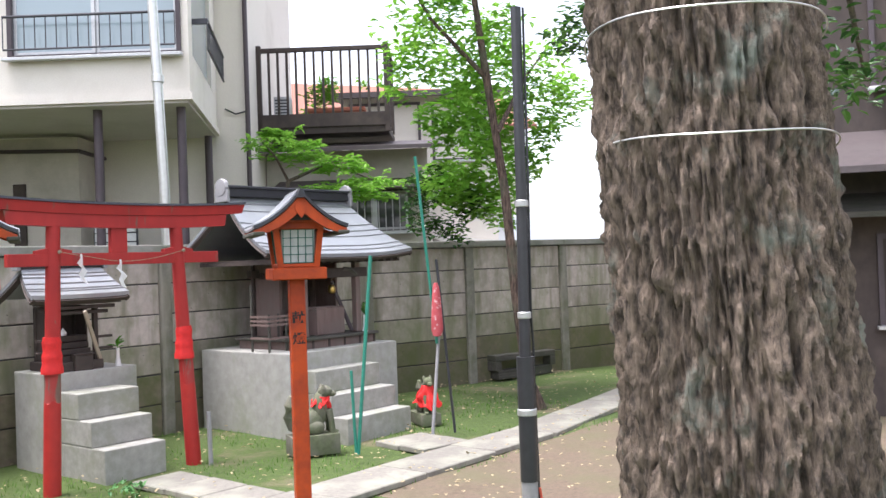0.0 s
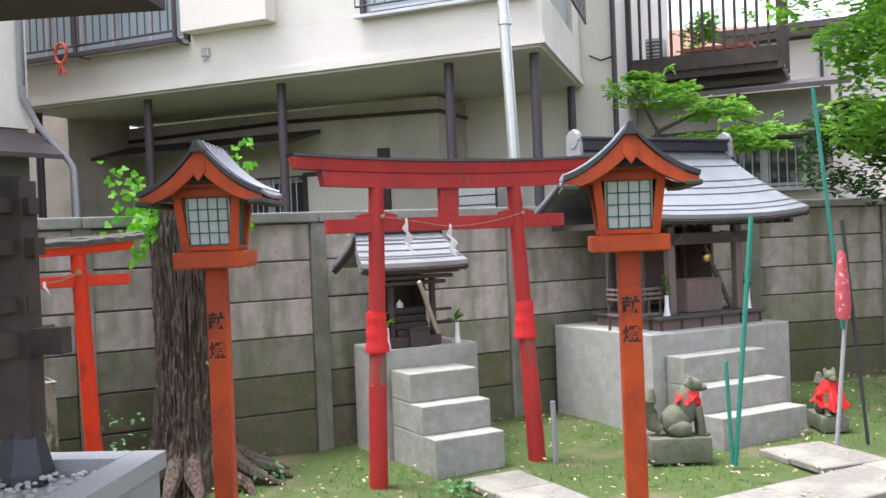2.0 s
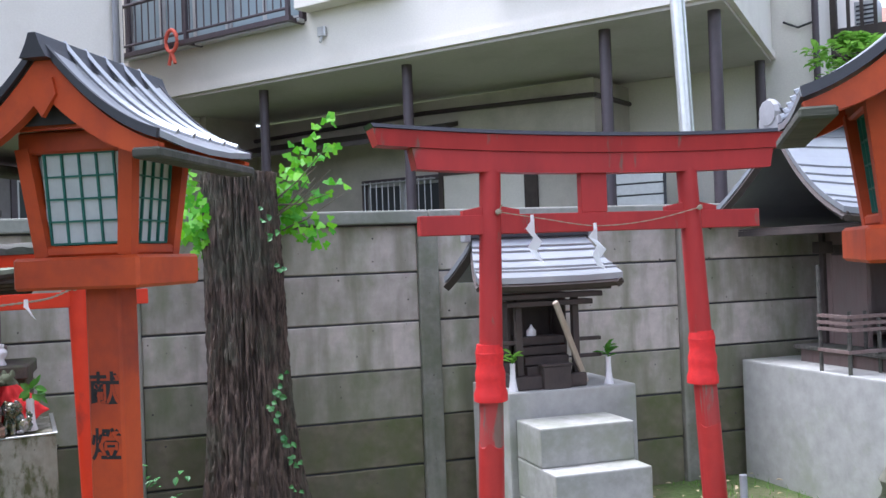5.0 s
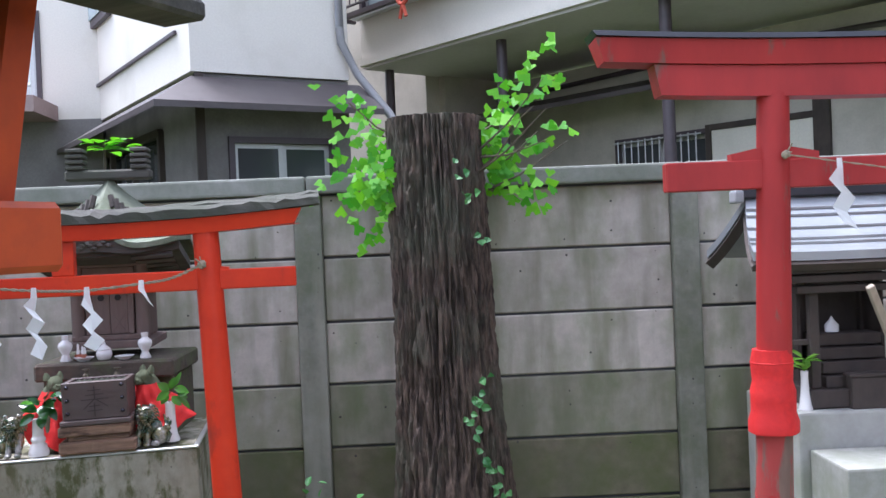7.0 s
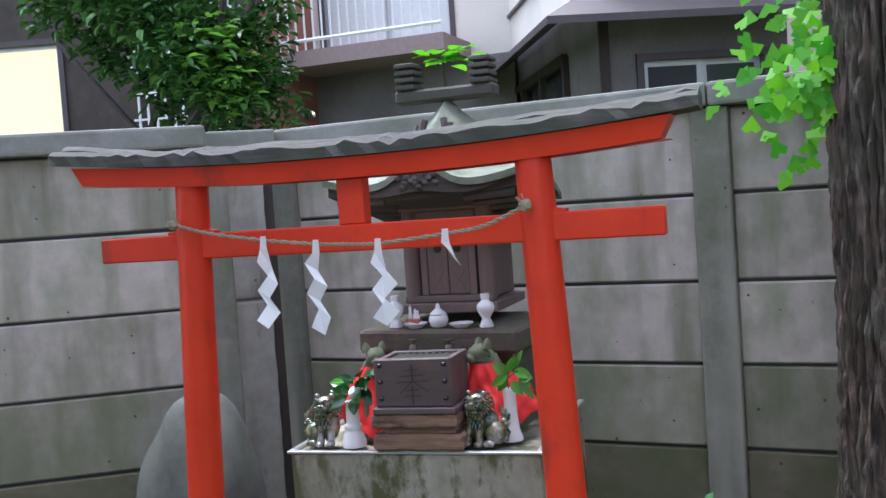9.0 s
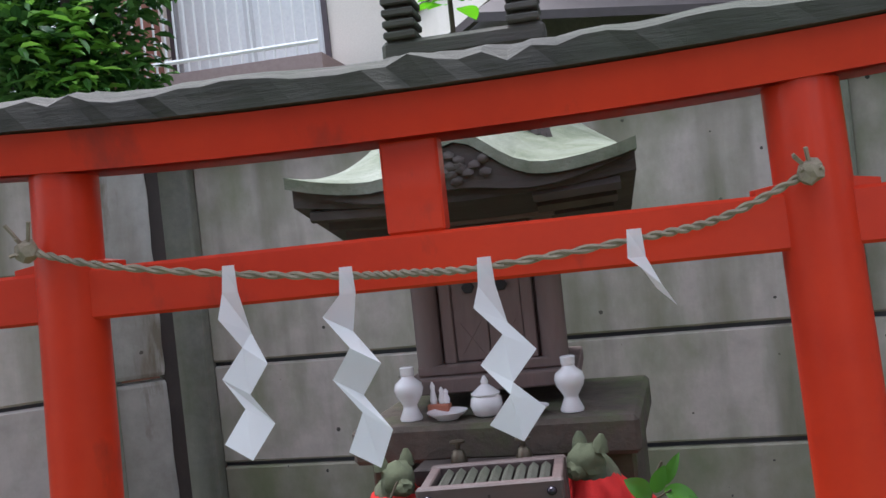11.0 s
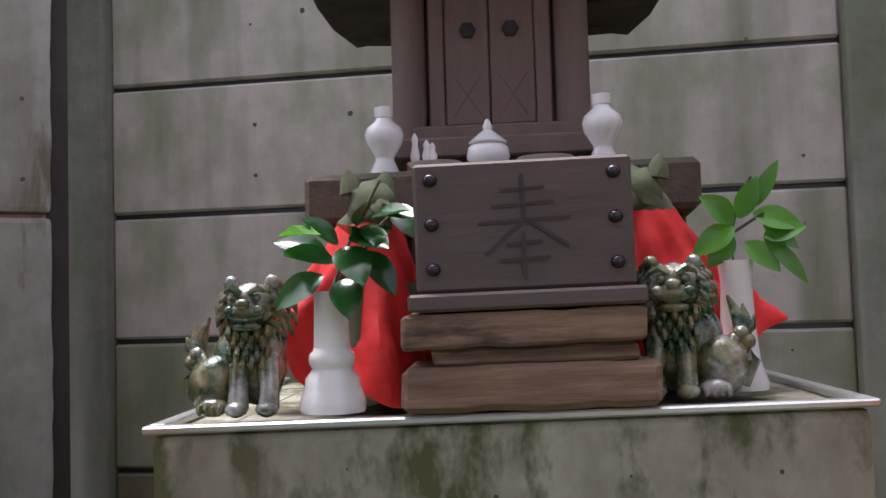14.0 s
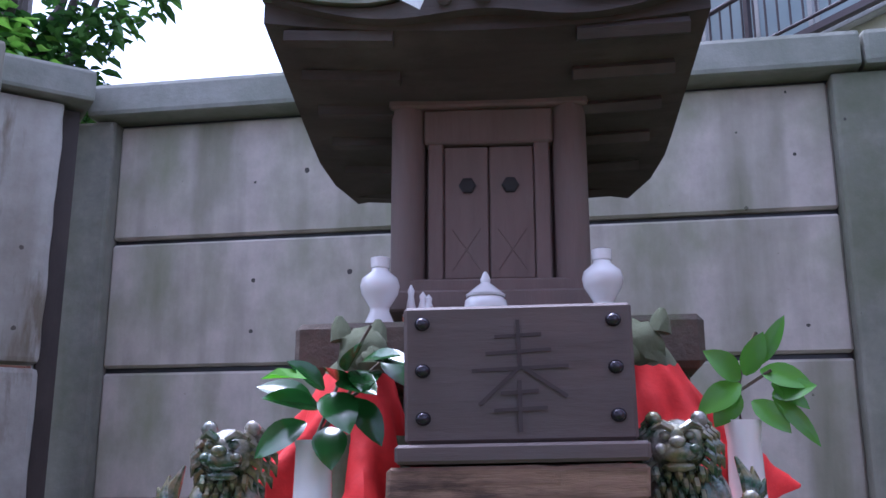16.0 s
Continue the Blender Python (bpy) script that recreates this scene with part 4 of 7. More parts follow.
bp_ = thing("black_pole", "black steel post with a cable, grey clamps and an orange cord", "pole", (2.62, -5.09, 0))
bm = bmesh.new()
tube(bm, [(0, 0, -.05), (0, 0, .35)], .048, 18)
part("base_tube", bm, M["pvc"], bp_, smooth=True)
bm = bmesh.new()
tube(bm, [(0, 0, .34), (0, 0, 1.06)], .052, 18)
part("sleeve", bm, M["black"], bp_, smooth=True)
bm = bmesh.new()
tube(bm, [(0, 0, 1.05), (.02, 0, 2.0), (.03, 0, 3.1)], [.034, .033, .031], 16)
part("shaft", bm, M["black"], bp_, smooth=True)
for z in (.74, 1.3, 1.95):
    bm = bmesh.new()
    lathe(bm, [(.053 if z < 1 else .036, z - .02), (.058 if z < 1 else .041, z - .015), (.058 if z < 1 else .041, z + .015), (.053 if z < 1 else .036, z + .02)], (0.02 * max(z - 1, 0), 0, 0), 16)
    part("clamp", bm, M["alu"], bp_)
bm = bmesh.new()
tube(bm, [(.05, -.03, .05), (.062, -.02, .5), (.06, -.02, 1.1), (.045, -.02, 1.3), (.05, -.03, 2.1), (.06, -.03, 3.1)], .008, 6)
part("cable", bm, M["black"], bp_, smooth=True)
bm = bmesh.new()
tube(bm, [(.02, -.06, .0), (.035, -.06, .1), (.05, -.05, .2), (.03, -.05, .3)], .008, 6)
part("cord", bm, M["pink"], bp_, "orange cord", smooth=True)

# thin tree by the path and its crown over the wall
yt = thing("young_tree", "slim leaning tree with bright green maple-like leaves", "tree", (6.75, -2.45, 0))
bm = bmesh.new()
tube(bm, [(0.0, 0, -.05), (-.12, .05, .3), (-.22, .1, 1.2), (-.3, .15, 2.4), (-.35, .3, 3.6), (-.7, .2, 4.6)], [.10, .065, .055, .05, .045, .03], 10)
tube(bm, [(-.3, .15, 2.4), (.2, .6, 2.8), (.9, 1.1, 3.0)], [.03, .02, .008], 7)
tube(bm, [(-.33, .2, 3.0), (.4, .3, 3.7), (1.2, .5, 4.2)], [.03, .02, .008], 7)
tube(bm, [(-.35, .3, 3.6), (-.9, .6, 4.2), (-1.2, .8, 4.8)], [.03, .02, .008], 7)
part("trunk", bm, M["bark_s"], yt, smooth=True)
rng.seed(5)
bm = bmesh.new()
crown(bm, (.45, 1.0, 2.85), (1.0, .85, 1.05), 2600, .12, .07)
crown(bm, (-.1, .9, 4.0), (1.2, .9, .8), 1700, .12, .06, gaps=2.4)
crown(bm, (-.6, .6, 5.0), (1.2, .9, .7), 1100, .12, .06, gaps=2.4)
crown(bm, (1.1, .6, 3.7), (.9, .7, .7), 900, .12, .06, gaps=2.4)
part("crown", bm, M["leaf"], yt)
# Shade among the low leaves is put into a darker leaf colour.
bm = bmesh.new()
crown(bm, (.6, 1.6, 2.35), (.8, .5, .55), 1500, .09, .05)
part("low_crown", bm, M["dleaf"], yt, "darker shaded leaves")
mp_ = thing("maple", "maple boughs with layers of bright green leaves behind the wall", "tree", (6.2, 0.75, 0))
bm = bmesh.new()
tube(bm, [(-.3, .3, -.05), (-.25, .2, 1.6), (-.1, .0, 2.7), (.5, -.1, 2.95), (1.3, -.2, 2.75)], [.05, .04, .03, .016, .005], 7)
tube(bm, [(-.1, 0, 2.7), (-.4, -.1, 3.0), (-.6, -.1, 3.15)], [.02, .012, .004], 6)
part("trunk", bm, M["bark_s"], mp_, smooth=True)
bm = bmesh.new()
for cx, cy, cz, sx in ((-.35, -.1, 3.12, .5), (.15, -.15, 2.98, .65), (.65, -.2, 2.88, .6), (1.15, -.25, 2.72, .5), (.5, -.3, 2.6, .45), (.9, -.3, 2.5, .35), (-.2, .1, 3.3, .35)):
    crown(bm, (cx, cy, cz), (sx * 1.35, .6, .06), 360, .10, .045, flat=.2, gaps=3.2)
part("leaves", bm, M["leaf"], mp_)
sh = thing("shrub", "dense dark-leaved evergreen shrub behind the wall", "shrub", (-3.3, 1.05, 0))
bm = bmesh.new()
for k in range(9):
    a = rnd(0, math.tau)
    tube(bm, [(rnd(-.25, .25), rnd(-.2, .2), -.05), (rnd(-.4, .4), rnd(-.3, .2), 1.7), (.8 * math.cos(a), .5 * math.sin(a), 2.7), (1.0 * math.cos(a), .6 * math.sin(a), 3.5)], [.045, .03, .018, .006], 6)
part("stem", bm, M["darkwood"], sh)
rng.seed(21)
bm = bmesh.new()
crown(bm, (.05, .0, 2.95), (1.15, .7, 1.05), 5200, .095, .045, .25)
crown(bm, (.65, -.1, 2.45), (.55, .5, .55), 1400, .085, .04, .2)
crown(bm, (-.3, .1, 3.9), (.9, .6, .6), 1600, .09, .04, .2)
part("crown", bm, M["dleaf"], sh)
bm = bmesh.new()
crown(bm, (.9, -.35, 2.6), (.35, .3, .6), 260, .09, .045, .1)
part("bright_leaves", bm, M["leaf"], sh, "lighter green leaves at the edge")

# ---- the main house, with its overhanging upper storey ----
house = thing("apartment_house", "two-storey beige stucco house with an overhanging upper floor", "house", (4.46, 0.48, -.07), -51.7)


def wall_part(name, pieces, material, parent, label=""):
    """A wall put together from boxes that leave its openings free."""
    for p in pieces:
        ob = part(name, box(bmesh.new(), *p), material, parent, label)
    return ob


wall_part("front_wall", [(-7.1, 0, 0, .15, 3.66, 4.10), (-7.1, 0, 0, .15, 5.4, 7.0), (-4.25, -2.0, 0, .15, 4.101, 5.399), (-.1, 0, 0, .15, 4.101, 5.399)], M["stucco"], house)
part("side_wall", foot(bmesh.new(), [(-.001, .152), (-.42, 2.9), (-.57, 2.9), (-.15, .152)], 3.66, 4.1), M["stucco"], house)
part("side_wall", foot(bmesh.new(), [(-.001, .152), (-.42, 2.9), (-.57, 2.9), (-.15, .152)], 5.4, 7.0), M["stucco"], house)
part("side_wall", foot(bmesh.new(), [(-.31, 2.2), (-.42, 2.9), (-.57, 2.9), (-.46, 2.2)], 4.101, 5.399), M["stucco"], house)
wall_part("end_wall", [(-7.1, -6.95, .152, 3.0, 3.66, 7.0)], M["stucco"], house)
part("floor_band", foot(bmesh.new(), [(-7.13, -.03), (.03, -.03), (-.39, 2.9), (-7.13, 2.9)], 3.58, 3.657), M["stucco"], house)
part("soffit", foot(bmesh.new(), [(-7.1, 0.02), (-.03, 0.02), (-.43, 2.88), (-7.1, 2.88)], 3.55, 3.578), M["soffit"], house)
part("roof", foot(bmesh.new(), [(-7.5, -.5), (.4, -.5), (.1, 7.2), (-7.5, 7.2)], 7.0, 7.25), M["eave"], house)
part("rear_wall", foot(bmesh.new(), [(-3.2, 2.93), (-.03, 2.93), (-.03, 7.0), (-3.2, 7.0)], -.05, 6.99), M["stucco"], house)
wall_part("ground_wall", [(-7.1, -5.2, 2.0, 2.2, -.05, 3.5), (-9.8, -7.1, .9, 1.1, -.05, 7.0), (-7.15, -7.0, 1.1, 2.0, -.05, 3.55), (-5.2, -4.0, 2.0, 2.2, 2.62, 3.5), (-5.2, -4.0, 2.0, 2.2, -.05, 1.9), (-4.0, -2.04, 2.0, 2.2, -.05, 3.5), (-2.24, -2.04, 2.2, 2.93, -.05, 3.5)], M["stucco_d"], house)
for x, y in ((-5.18, .3), (-3.24, .3), (-1.14, .3), (-.19, .3), (-.5, 2.7), (-7.0, .3)):
    bm = bmesh.new()
    tube(bm, [(x, y, -.05), (x, y, 3.56)], .052, 14)
    part("pillar", bm, M["purple"], house, "dark purple-brown painted steel pillar", smooth=True)
bm = bmesh.new()
for p, q in (((-4.2, 1.96, 3.36), (-2.02, 1.96, 3.31)), ((-2.02, 1.96, 3.31), (-2.02, 2.9, 3.31)), ((-7, 1.96, 3.30), (-4.2, 1.96, 3.36))):
    tube(bm, [p, q], .028, 6)
part("trim", bm, M["purple"], house, "dark brown trim along the ground-floor wall")
bm = sheet(bmesh.new(), [[(-7.0, 1.2, 3.02), (-3.75, 1.2, 3.02)], [(-7.0, 1.98, 3.22), (-3.75, 1.98, 3.22)]], .05)
part("lower_eave", bm, M["eave"], house, "dark sheet eave over the windows")


def window(parent, x0, x1, y, z0, z1, n, name="window", deep=0.10, frame=None, sill=True, glass=None):
    """A sliding window of n panes in the plane y, its frame proud of the wall by 3 cm."""
    fr = frame or M["alu"]
    bm = bmesh.new()
    for b in ((x0, x1, y - .03, y + deep, z0 - .05, z0), (x0, x1, y - .03, y + deep, z1, z1 + .05), (x0 - .05, x0, y - .03, y + deep, z0 - .05, z1 + .05), (x1, x1 + .05, y - .03, y + deep, z0 - .05, z1 + .05)):
        box(bm, *b)
    w = part(name, bm, M["purple"] if frame is None else frame, parent)
    for k in range(n):
        a, b = x0 + (x1 - x0) * k / n, x0 + (x1 - x0) * (k + 1) / n
        yy = y + .035 + .025 * (k % 2)
        bm = bmesh.new()
        for c in ((a, b, yy - .012, yy + .012, z0, z0 + .04), (a, b, yy - .012, yy + .012, z1 - .04, z1), (a, a + .04, yy - .012, yy + .012, z0 + .04, z1 - .04), (b - .04, b, yy - .012, yy + .012, z0 + .04, z1 - .04)):
            box(bm, *c)
        part("sash", bm, fr if frame else M["alu"], w)
        bm = bmesh.new()
        box(bm, a + .04, b - .04, yy - .004, yy + .004, z0 + .04, z1 - .04)
        part("pane", bm, glass or M["glass"], w)
    bm = bmesh.new()
    box(bm, x0, x1, y + deep, y + deep + .02, z0, z1)
    part("curtain", bm, M["curtain"], w)
    if sill:
        bm = bmesh.new()
        box(bm, x0 - .08, x1 + .08, y - .12, y - .031, z0 - .075, z0 - .035, .006)
        part("sill", bm, M["alu"], w)
    return w


w1 = window(house, -1.95, -.13, .0, 4.13, 5.38, 2)
w2 = window(house, -7.02, -4.33, .0, 4.15, 5.38, 5)


def railing(parent, x0, x1, y, z0, z1, n, rail_r, material, name="railing", wires=0):
    bm = bmesh.new()
    tube(bm, [(x0, y, z1), (x1, y, z1)], rail_r, 8)
    tube(bm, [(x0, y, z0), (x1, y, z0)], rail_r * .7, 8)
    r = part(name, bm, material, parent)
    for k in range(n + 1):
        x = x0 + (x1 - x0) * k / n
        bm = bmesh.new()
        rod(bm, (x, y, z0), (x, y, z1), rail_r * .4, None, 6)
        part("bar", bm, material, r)
    return r


railing(house, -7.2, -4.28, -.22, 4.2, 4.66, 26, .022, M["purple"])
railing(house, -1.98, -.1, -.17, 4.16, 4.52, 16, .016, M["darkmetal"])
bm = bmesh.new()
box(bm, -7.22, -4.26, -.25, -.19, 4.07, 4.12)
for x in (-7.2, -5.8, -4.3):
    box(bm, x - .02, x + .02, -.24, 0, 4.07, 4.11)
    box(bm, x - .02, x + .02, -.24, -.2, 4.11, 4.7)
part("rail_shelf", bm, M["purple"], house)
bm = bmesh.new()
box(bm, -4.22, -3.06, -.22, -.004, 4.17, 5.6, .01)
part("shutter_case", bm, M["stucco"], house, "pale shutter case on the wall")
bm = bmesh.new()
box(bm, -4.08, -3.98, -.05, -.002, 3.9, 4.0, .008)
tube(bm, [(-4.03, -.03, 3.9), (-4.03, -.06, 3.84)], .015, 6)
part("wall_socket", bm, M["alu"], house)
# side window with railing, on the slanting wall
sw = part("side_window", foot(bmesh.new(), [(-.06, .2), (-.35, 2.15), (-.37, 2.15), (-.08, .2)], 4.10, 5.4), M["glass"], house)
bm = bmesh.new()
tube(bm, [(.16, .2, 4.5), (-.12, 2.1, 4.5)], .018, 6)
tube(bm, [(.16, .2, 4.18), (-.12, 2.1, 4.18)], .014, 6)
for k in range(15):
    s = k / 14
    p = Vector((.16, .2, 4.18)).lerp(Vector((-.12, 2.1, 4.18)), s)
    rod(bm, p, p + Vector((0, 0, .32)), .006, None, 5)
box(bm, -.05, .17, .18, .22, 4.46, 4.52)
part("side_railing", bm, M["darkmetal"], house)
# downpipes
bm = bmesh.new()
tube(bm, [(0.02, 2.88, 6.9), (0.02, 2.88, 2.0)], .035, 10)
part("downpipe", bm, M["purple"], house, smooth=True)
bm = bmesh.new()
tube(bm, [(-.3, 2.9, 3.95), (-.15, 2.88, 3.87), (.0, 2.86, 3.9)], .012, 6)
part("cable", bm, M["black"], house)
window(house, -5.15, -4.05, 2.0, 1.95, 2.58, 2, glass=M["dglass"])
bm = bmesh.new()
for k in range(12):
    x = -5.1 + k * .09
    rod(bm, (x, 1.9, 1.95), (x, 1.9, 2.6), .006, None, 5)
tube(bm, [(-5.15, 1.9, 1.97), (-4.05, 1.9, 1.97)], .01, 5)
tube(bm, [(-5.15, 1.9, 2.58), (-4.05, 1.9, 2.58)], .01, 5)
part("window_grille", bm, M["alu"], house)
fp = part("framed_panel", box(bmesh.new(), -3.98, -2.90, 1.975, 1.998, .6, 2.60, .004), M["stucco"], house, "pale beige wall panel in a dark frame")
bm = bmesh.new()
for b in ((-4.04, -3.98, .5, 2.66), (-2.90, -2.74, -.05, 2.9), (-3.98, -2.90, 2.60, 2.66)):
    box(bm, b[0], b[1], 1.955, 1.998, b[2], b[3], .004)
part("panel_frame", bm, M["darkwood"], fp)
sh = part("shutter", box(bmesh.new(), -1.86, -1.28, 1.97, 1.998, -.05, 2.50, .004), M["darkmetal"], house, "grey roller shutter")
for k in range(20):
    part("slat", box(bmesh.new(), -1.84, -1.30, 1.955, 1.969, .1 + k * .118, .205 + k * .118, .004), M["alu"], sh)
# red loop of cord hung on the rail
bm = bmesh.new()
loop = [(.09 * math.sin(a), 0, .12 * math.cos(a)) for a in [k * math.tau / 20 for k in range(21)]]
tube(bm, [(x, 0, z) for x, y, z in loop], .022, 7)
tube(bm, [(0.0, 0, -.11), (-.05, 0, -.26)], .02, 6)
tube(bm, [(0.0, 0, -.11), (.05, 0, -.25)], .02, 6)
lp = solid("cord_loop", bm, M["pink"], "loop of faded red cord hanging from the house rail", "cord", (4.46 + .62 * -5.97 - .785 * .28, .48 + .785 * 5.97 - .62 * .28, 4.05), -51.7, smooth=True)

# ---- lower rear house with the plant balcony ----
rear = thing("rear_house", "low beige house with a wooden plant balcony on its roof", "house", (4.45, 0.49, 0), -51.7)
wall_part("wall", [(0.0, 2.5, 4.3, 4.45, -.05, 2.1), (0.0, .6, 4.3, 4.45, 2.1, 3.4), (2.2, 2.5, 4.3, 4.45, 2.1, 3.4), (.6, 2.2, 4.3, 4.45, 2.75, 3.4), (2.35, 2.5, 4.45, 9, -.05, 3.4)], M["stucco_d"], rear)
window(rear, .62, 2.18, 4.3, 2.15, 2.72, 3, glass=M["dglass"])
bm = bmesh.new()
for k in range(15):
    x = .65 + k * .108
    rod(bm, (x, 4.2, 2.1), (x, 4.2, 2.75), .009, None, 5)
tube(bm, [(.6, 4.2, 2.12), (2.2, 4.2, 2.12)], .012, 5)
tube(bm, [(.6, 4.2, 2.73), (2.2, 4.2, 2.73)], .012, 5)
part("window_grille", bm, M["alu"], rear)
part("eave", sheet(bmesh.new(), [[(-.1, 3.75, 3.40), (2.75, 3.75, 3.40)], [(-.1, 4.5, 3.55), (2.75, 4.5, 3.55)]], .06), M["eave"], rear)
part("low_eave", sheet(bmesh.new(), [[(.2, 3.7, 2.80), (2.75, 3.7, 2.80)], [(.2, 4.3, 2.95), (2.75, 4.3, 2.95)]], .04), M["eave"], rear)
bm = bmesh.new()
box(bm, 0.0, 1.95, 3.85, 5.4, 3.62, 3.72)
box(bm, 0.0, 1.95, 3.82, 3.88, 3.72, 3.92)
part("deck", bm, M["darkwood"], rear, "dark timber deck")
bal = part("balcony_rail", box(bmesh.new(), -.02, 2.0, 3.83, 3.89, 4.86, 4.93, .01), M["darkwood"], rear)
part("balcony_rail", box(bmesh.new(), 1.93, 1.99, 3.9, 5.3, 4.86, 4.92, .01), M["darkwood"], rear)
for k in range(15):
    x = .03 + k * .1365
    part("baluster", box(bmesh.new(), x - .018, x + .018, 3.845, 3.875, 3.92, 4.86), M["darkwood"], bal)
for y in (4.2, 4.6, 5.0):
    part("baluster", box(bmesh.new(), 1.94, 1.975, y - .018, y + .018, 3.72, 4.86), M["darkwood"], bal)
for x in (0.0, 1.93):
    part("corner_post", box(bmesh.new(), x - .03, x + .05, 3.82, 3.90, 3.62, 4.97, .006), M["darkwood"], bal)
hw = (4.45, .49)


def at_house(x, y, z):
    return (hw[0] + .62 * x + .785 * y, hw[1] - .785 * x + .62 * y, z)


ac = thing("air_conditioner", "pale outdoor air-conditioning unit on the balcony", "air conditioner", at_house(.32, 4.15, 3.725), -51.7)
part("case", box(bmesh.new(), -.12, .12, -.14, .14, 0, .5, .01), M["alu"], ac)
for k in range(9):
    part("louvre", box(bmesh.new(), -.1, .1, -.15, -.142, .05 + k * .048, .07 + k * .048), M["darkmetal"], ac)
pl = thing("planter", "terracotta trough of leafy plants on the balcony", "planter", at_house(1.15, 4.1, 3.725), -51.7)
bm = bmesh.new()
box(bm, -.42, .42, -.12, .12, 0, .26, .015)
box(bm, -.44, .44, -.14, .14, .24, .30, .01)
part("trough", bm, M["terracotta"], pl)
rng.seed(31)
part("bush", crown(bmesh.new(), (0, 0, .5), (.6, .25, .32), 420, .09, .05), M["leaf"], pl)
part("bush", crown(bmesh.new(), (-.5, .3, .55), (.35, .25, .45), 260, .09, .05), M["leaf"], pl)
# far houses
far1 = thing("far_house", "pale house with a tiled hip roof beyond the balcony", "house", (15.5, 7.0, 0), -30)
wall_part("wall", [(-3, 3, 0, 4, -.05, 5.0)], M["stucco"], far1)
part("roof", sheet(bmesh.new(), [[(-3.4, -.5, 5.0), (3.4, -.5, 5.0)], [(-3.4, 2, 6.3), (3.4, 2, 6.3)], [(-3.4, 4.5, 5.0), (3.4, 4.5, 5.0)]], .12), M["tile_red"], far1)
window(far1, -2.2, -.6, 0, 3.0, 4.3, 2)
window(far1, .6, 2.2, 0, 3.0, 4.3, 2)
far2 = thing("far_house", "grey house with balcony windows behind the young tree", "house", (11.4, 2.8, 0), -51.7)
wall_part("wall", [(-1.6, 1.2, 0, 3, -.05, 4.7)], M["stucco"], far2)
part("roof", sheet(bmesh.new(), [[(-1.9, -.4, 4.7), (1.5, -.4, 4.7)], [(-1.9, 3.2, 5.2), (1.5, 3.2, 5.2)]], .1), M["eave"], far2)
window(far2, -1.4, -.2, 0, 3.5, 4.5, 2)
window(far2, .1, 1.0, 0, 3.5, 4.5, 1)
shed = thing("low_shed", "long low shed with a pale sheet roof beyond the wall", "shed", (14.2, 1.4, 0), -20)
wall_part("wall", [(-3, 3, 0, 2, -.05, 1.95)], M["stucco"], shed)
part("roof", sheet(bmesh.new(), [[(-3.3, -.4, 1.95), (3.3, -.4, 1.95)], [(-3.3, 2.4, 2.6), (3.3, 2.4, 2.6)]], .08), M["pole"], shed)
er = thing("east_house", "dim timber house with sheet eaves and a steel stair rail", "house", (8.6, -7.6, 0), -68)
wall_part("wall", [(-3, 3, 0, 3, -.05, 5.5)], M["darkwood"], er)
part("eave", sheet(bmesh.new(), [[(-3.2, -.9, 2.35), (3.2, -.9, 2.35)], [(-3.2, 0, 2.75), (3.2, 0, 2.75)]], .06), M["eave"], er)
part("eave", sheet(bmesh.new(), [[(-3.2, -.6, 1.95), (3.2, -.6, 1.95)], [(-3.2, 0, 2.15), (3.2, 0, 2.15)]], .05), M["weathered"], er)
window(er, -2, 1.8, 0, 3.2, 4.6, 3, glass=M["dglass"])
window(er, -2, 1.8, 0, .9, 1.7, 3, glass=M["dglass"])

# ---- west house with low eaves, and the houses behind the shrub ----
west = thing("west_house", "beige stucco house with dark sheet eaves over dim windows", "house", (-1.15, 3.05, 0), 30.7)
wall_part("upper_wall", [(0, 1.4, 0, .15, 2.98, 6.5), (0, .15, .152, 6.0, 2.98, 6.5), (1.25, 1.4, .152, 6, 2.98, 6.5)], M["stucco"], west)
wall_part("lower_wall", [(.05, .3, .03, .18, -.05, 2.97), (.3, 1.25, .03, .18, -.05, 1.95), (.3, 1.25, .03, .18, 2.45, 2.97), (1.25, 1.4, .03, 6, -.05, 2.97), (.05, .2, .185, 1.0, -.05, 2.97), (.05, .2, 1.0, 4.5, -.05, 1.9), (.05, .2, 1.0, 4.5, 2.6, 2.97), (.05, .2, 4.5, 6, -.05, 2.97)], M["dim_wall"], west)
part("eave", sheet(bmesh.new(), [[(-.42, -.42, 2.68), (1.5, -.42, 2.68)], [(-.003, -.003, 2.94), (1.5, -.003, 2.94)]], .05), M["eave"], west)
part("eave", sheet(bmesh.new(), [[(-.42, -.42, 2.68), (-.004, -.003, 2.94)], [(-.42, 6, 2.68), (-.004, 6, 2.94)]], .05), M["eave"], west)
window(west, .34, 1.21, .03, 2.0, 2.42, 2, glass=M["dglass"], sill=False)
part("trim_board", box(bmesh.new(), -.03, -.004, .3, 3.6, 3.33, 3.36), M["purple"], west)
part("corner_board", box(bmesh.new(), .03, .10, .0, .029, -.05, 2.97), M["darkwood"], west)
bm = bmesh.new()
for k in range(5):
    y = 1.0 + k * .875
    box(bm, .0, .05, y - .03, y + .03, 1.88, 2.62)
box(bm, .0, .05, 1.0, 4.5, 1.86, 1.93)
box(bm, .0, .05, 1.0, 4.5, 2.57, 2.64)
sl = part("side_window", bm, M["darkwood"], west)
part("pane", box(bmesh.new(), .10, .12, 1.0, 4.5, 1.9, 2.6), M["dglass"], sl)
part("upper_window_frame", box(bmesh.new(), -.06, -.004, 2.4, 3.6, 3.95, 5.0, .01), M["purple"], west)
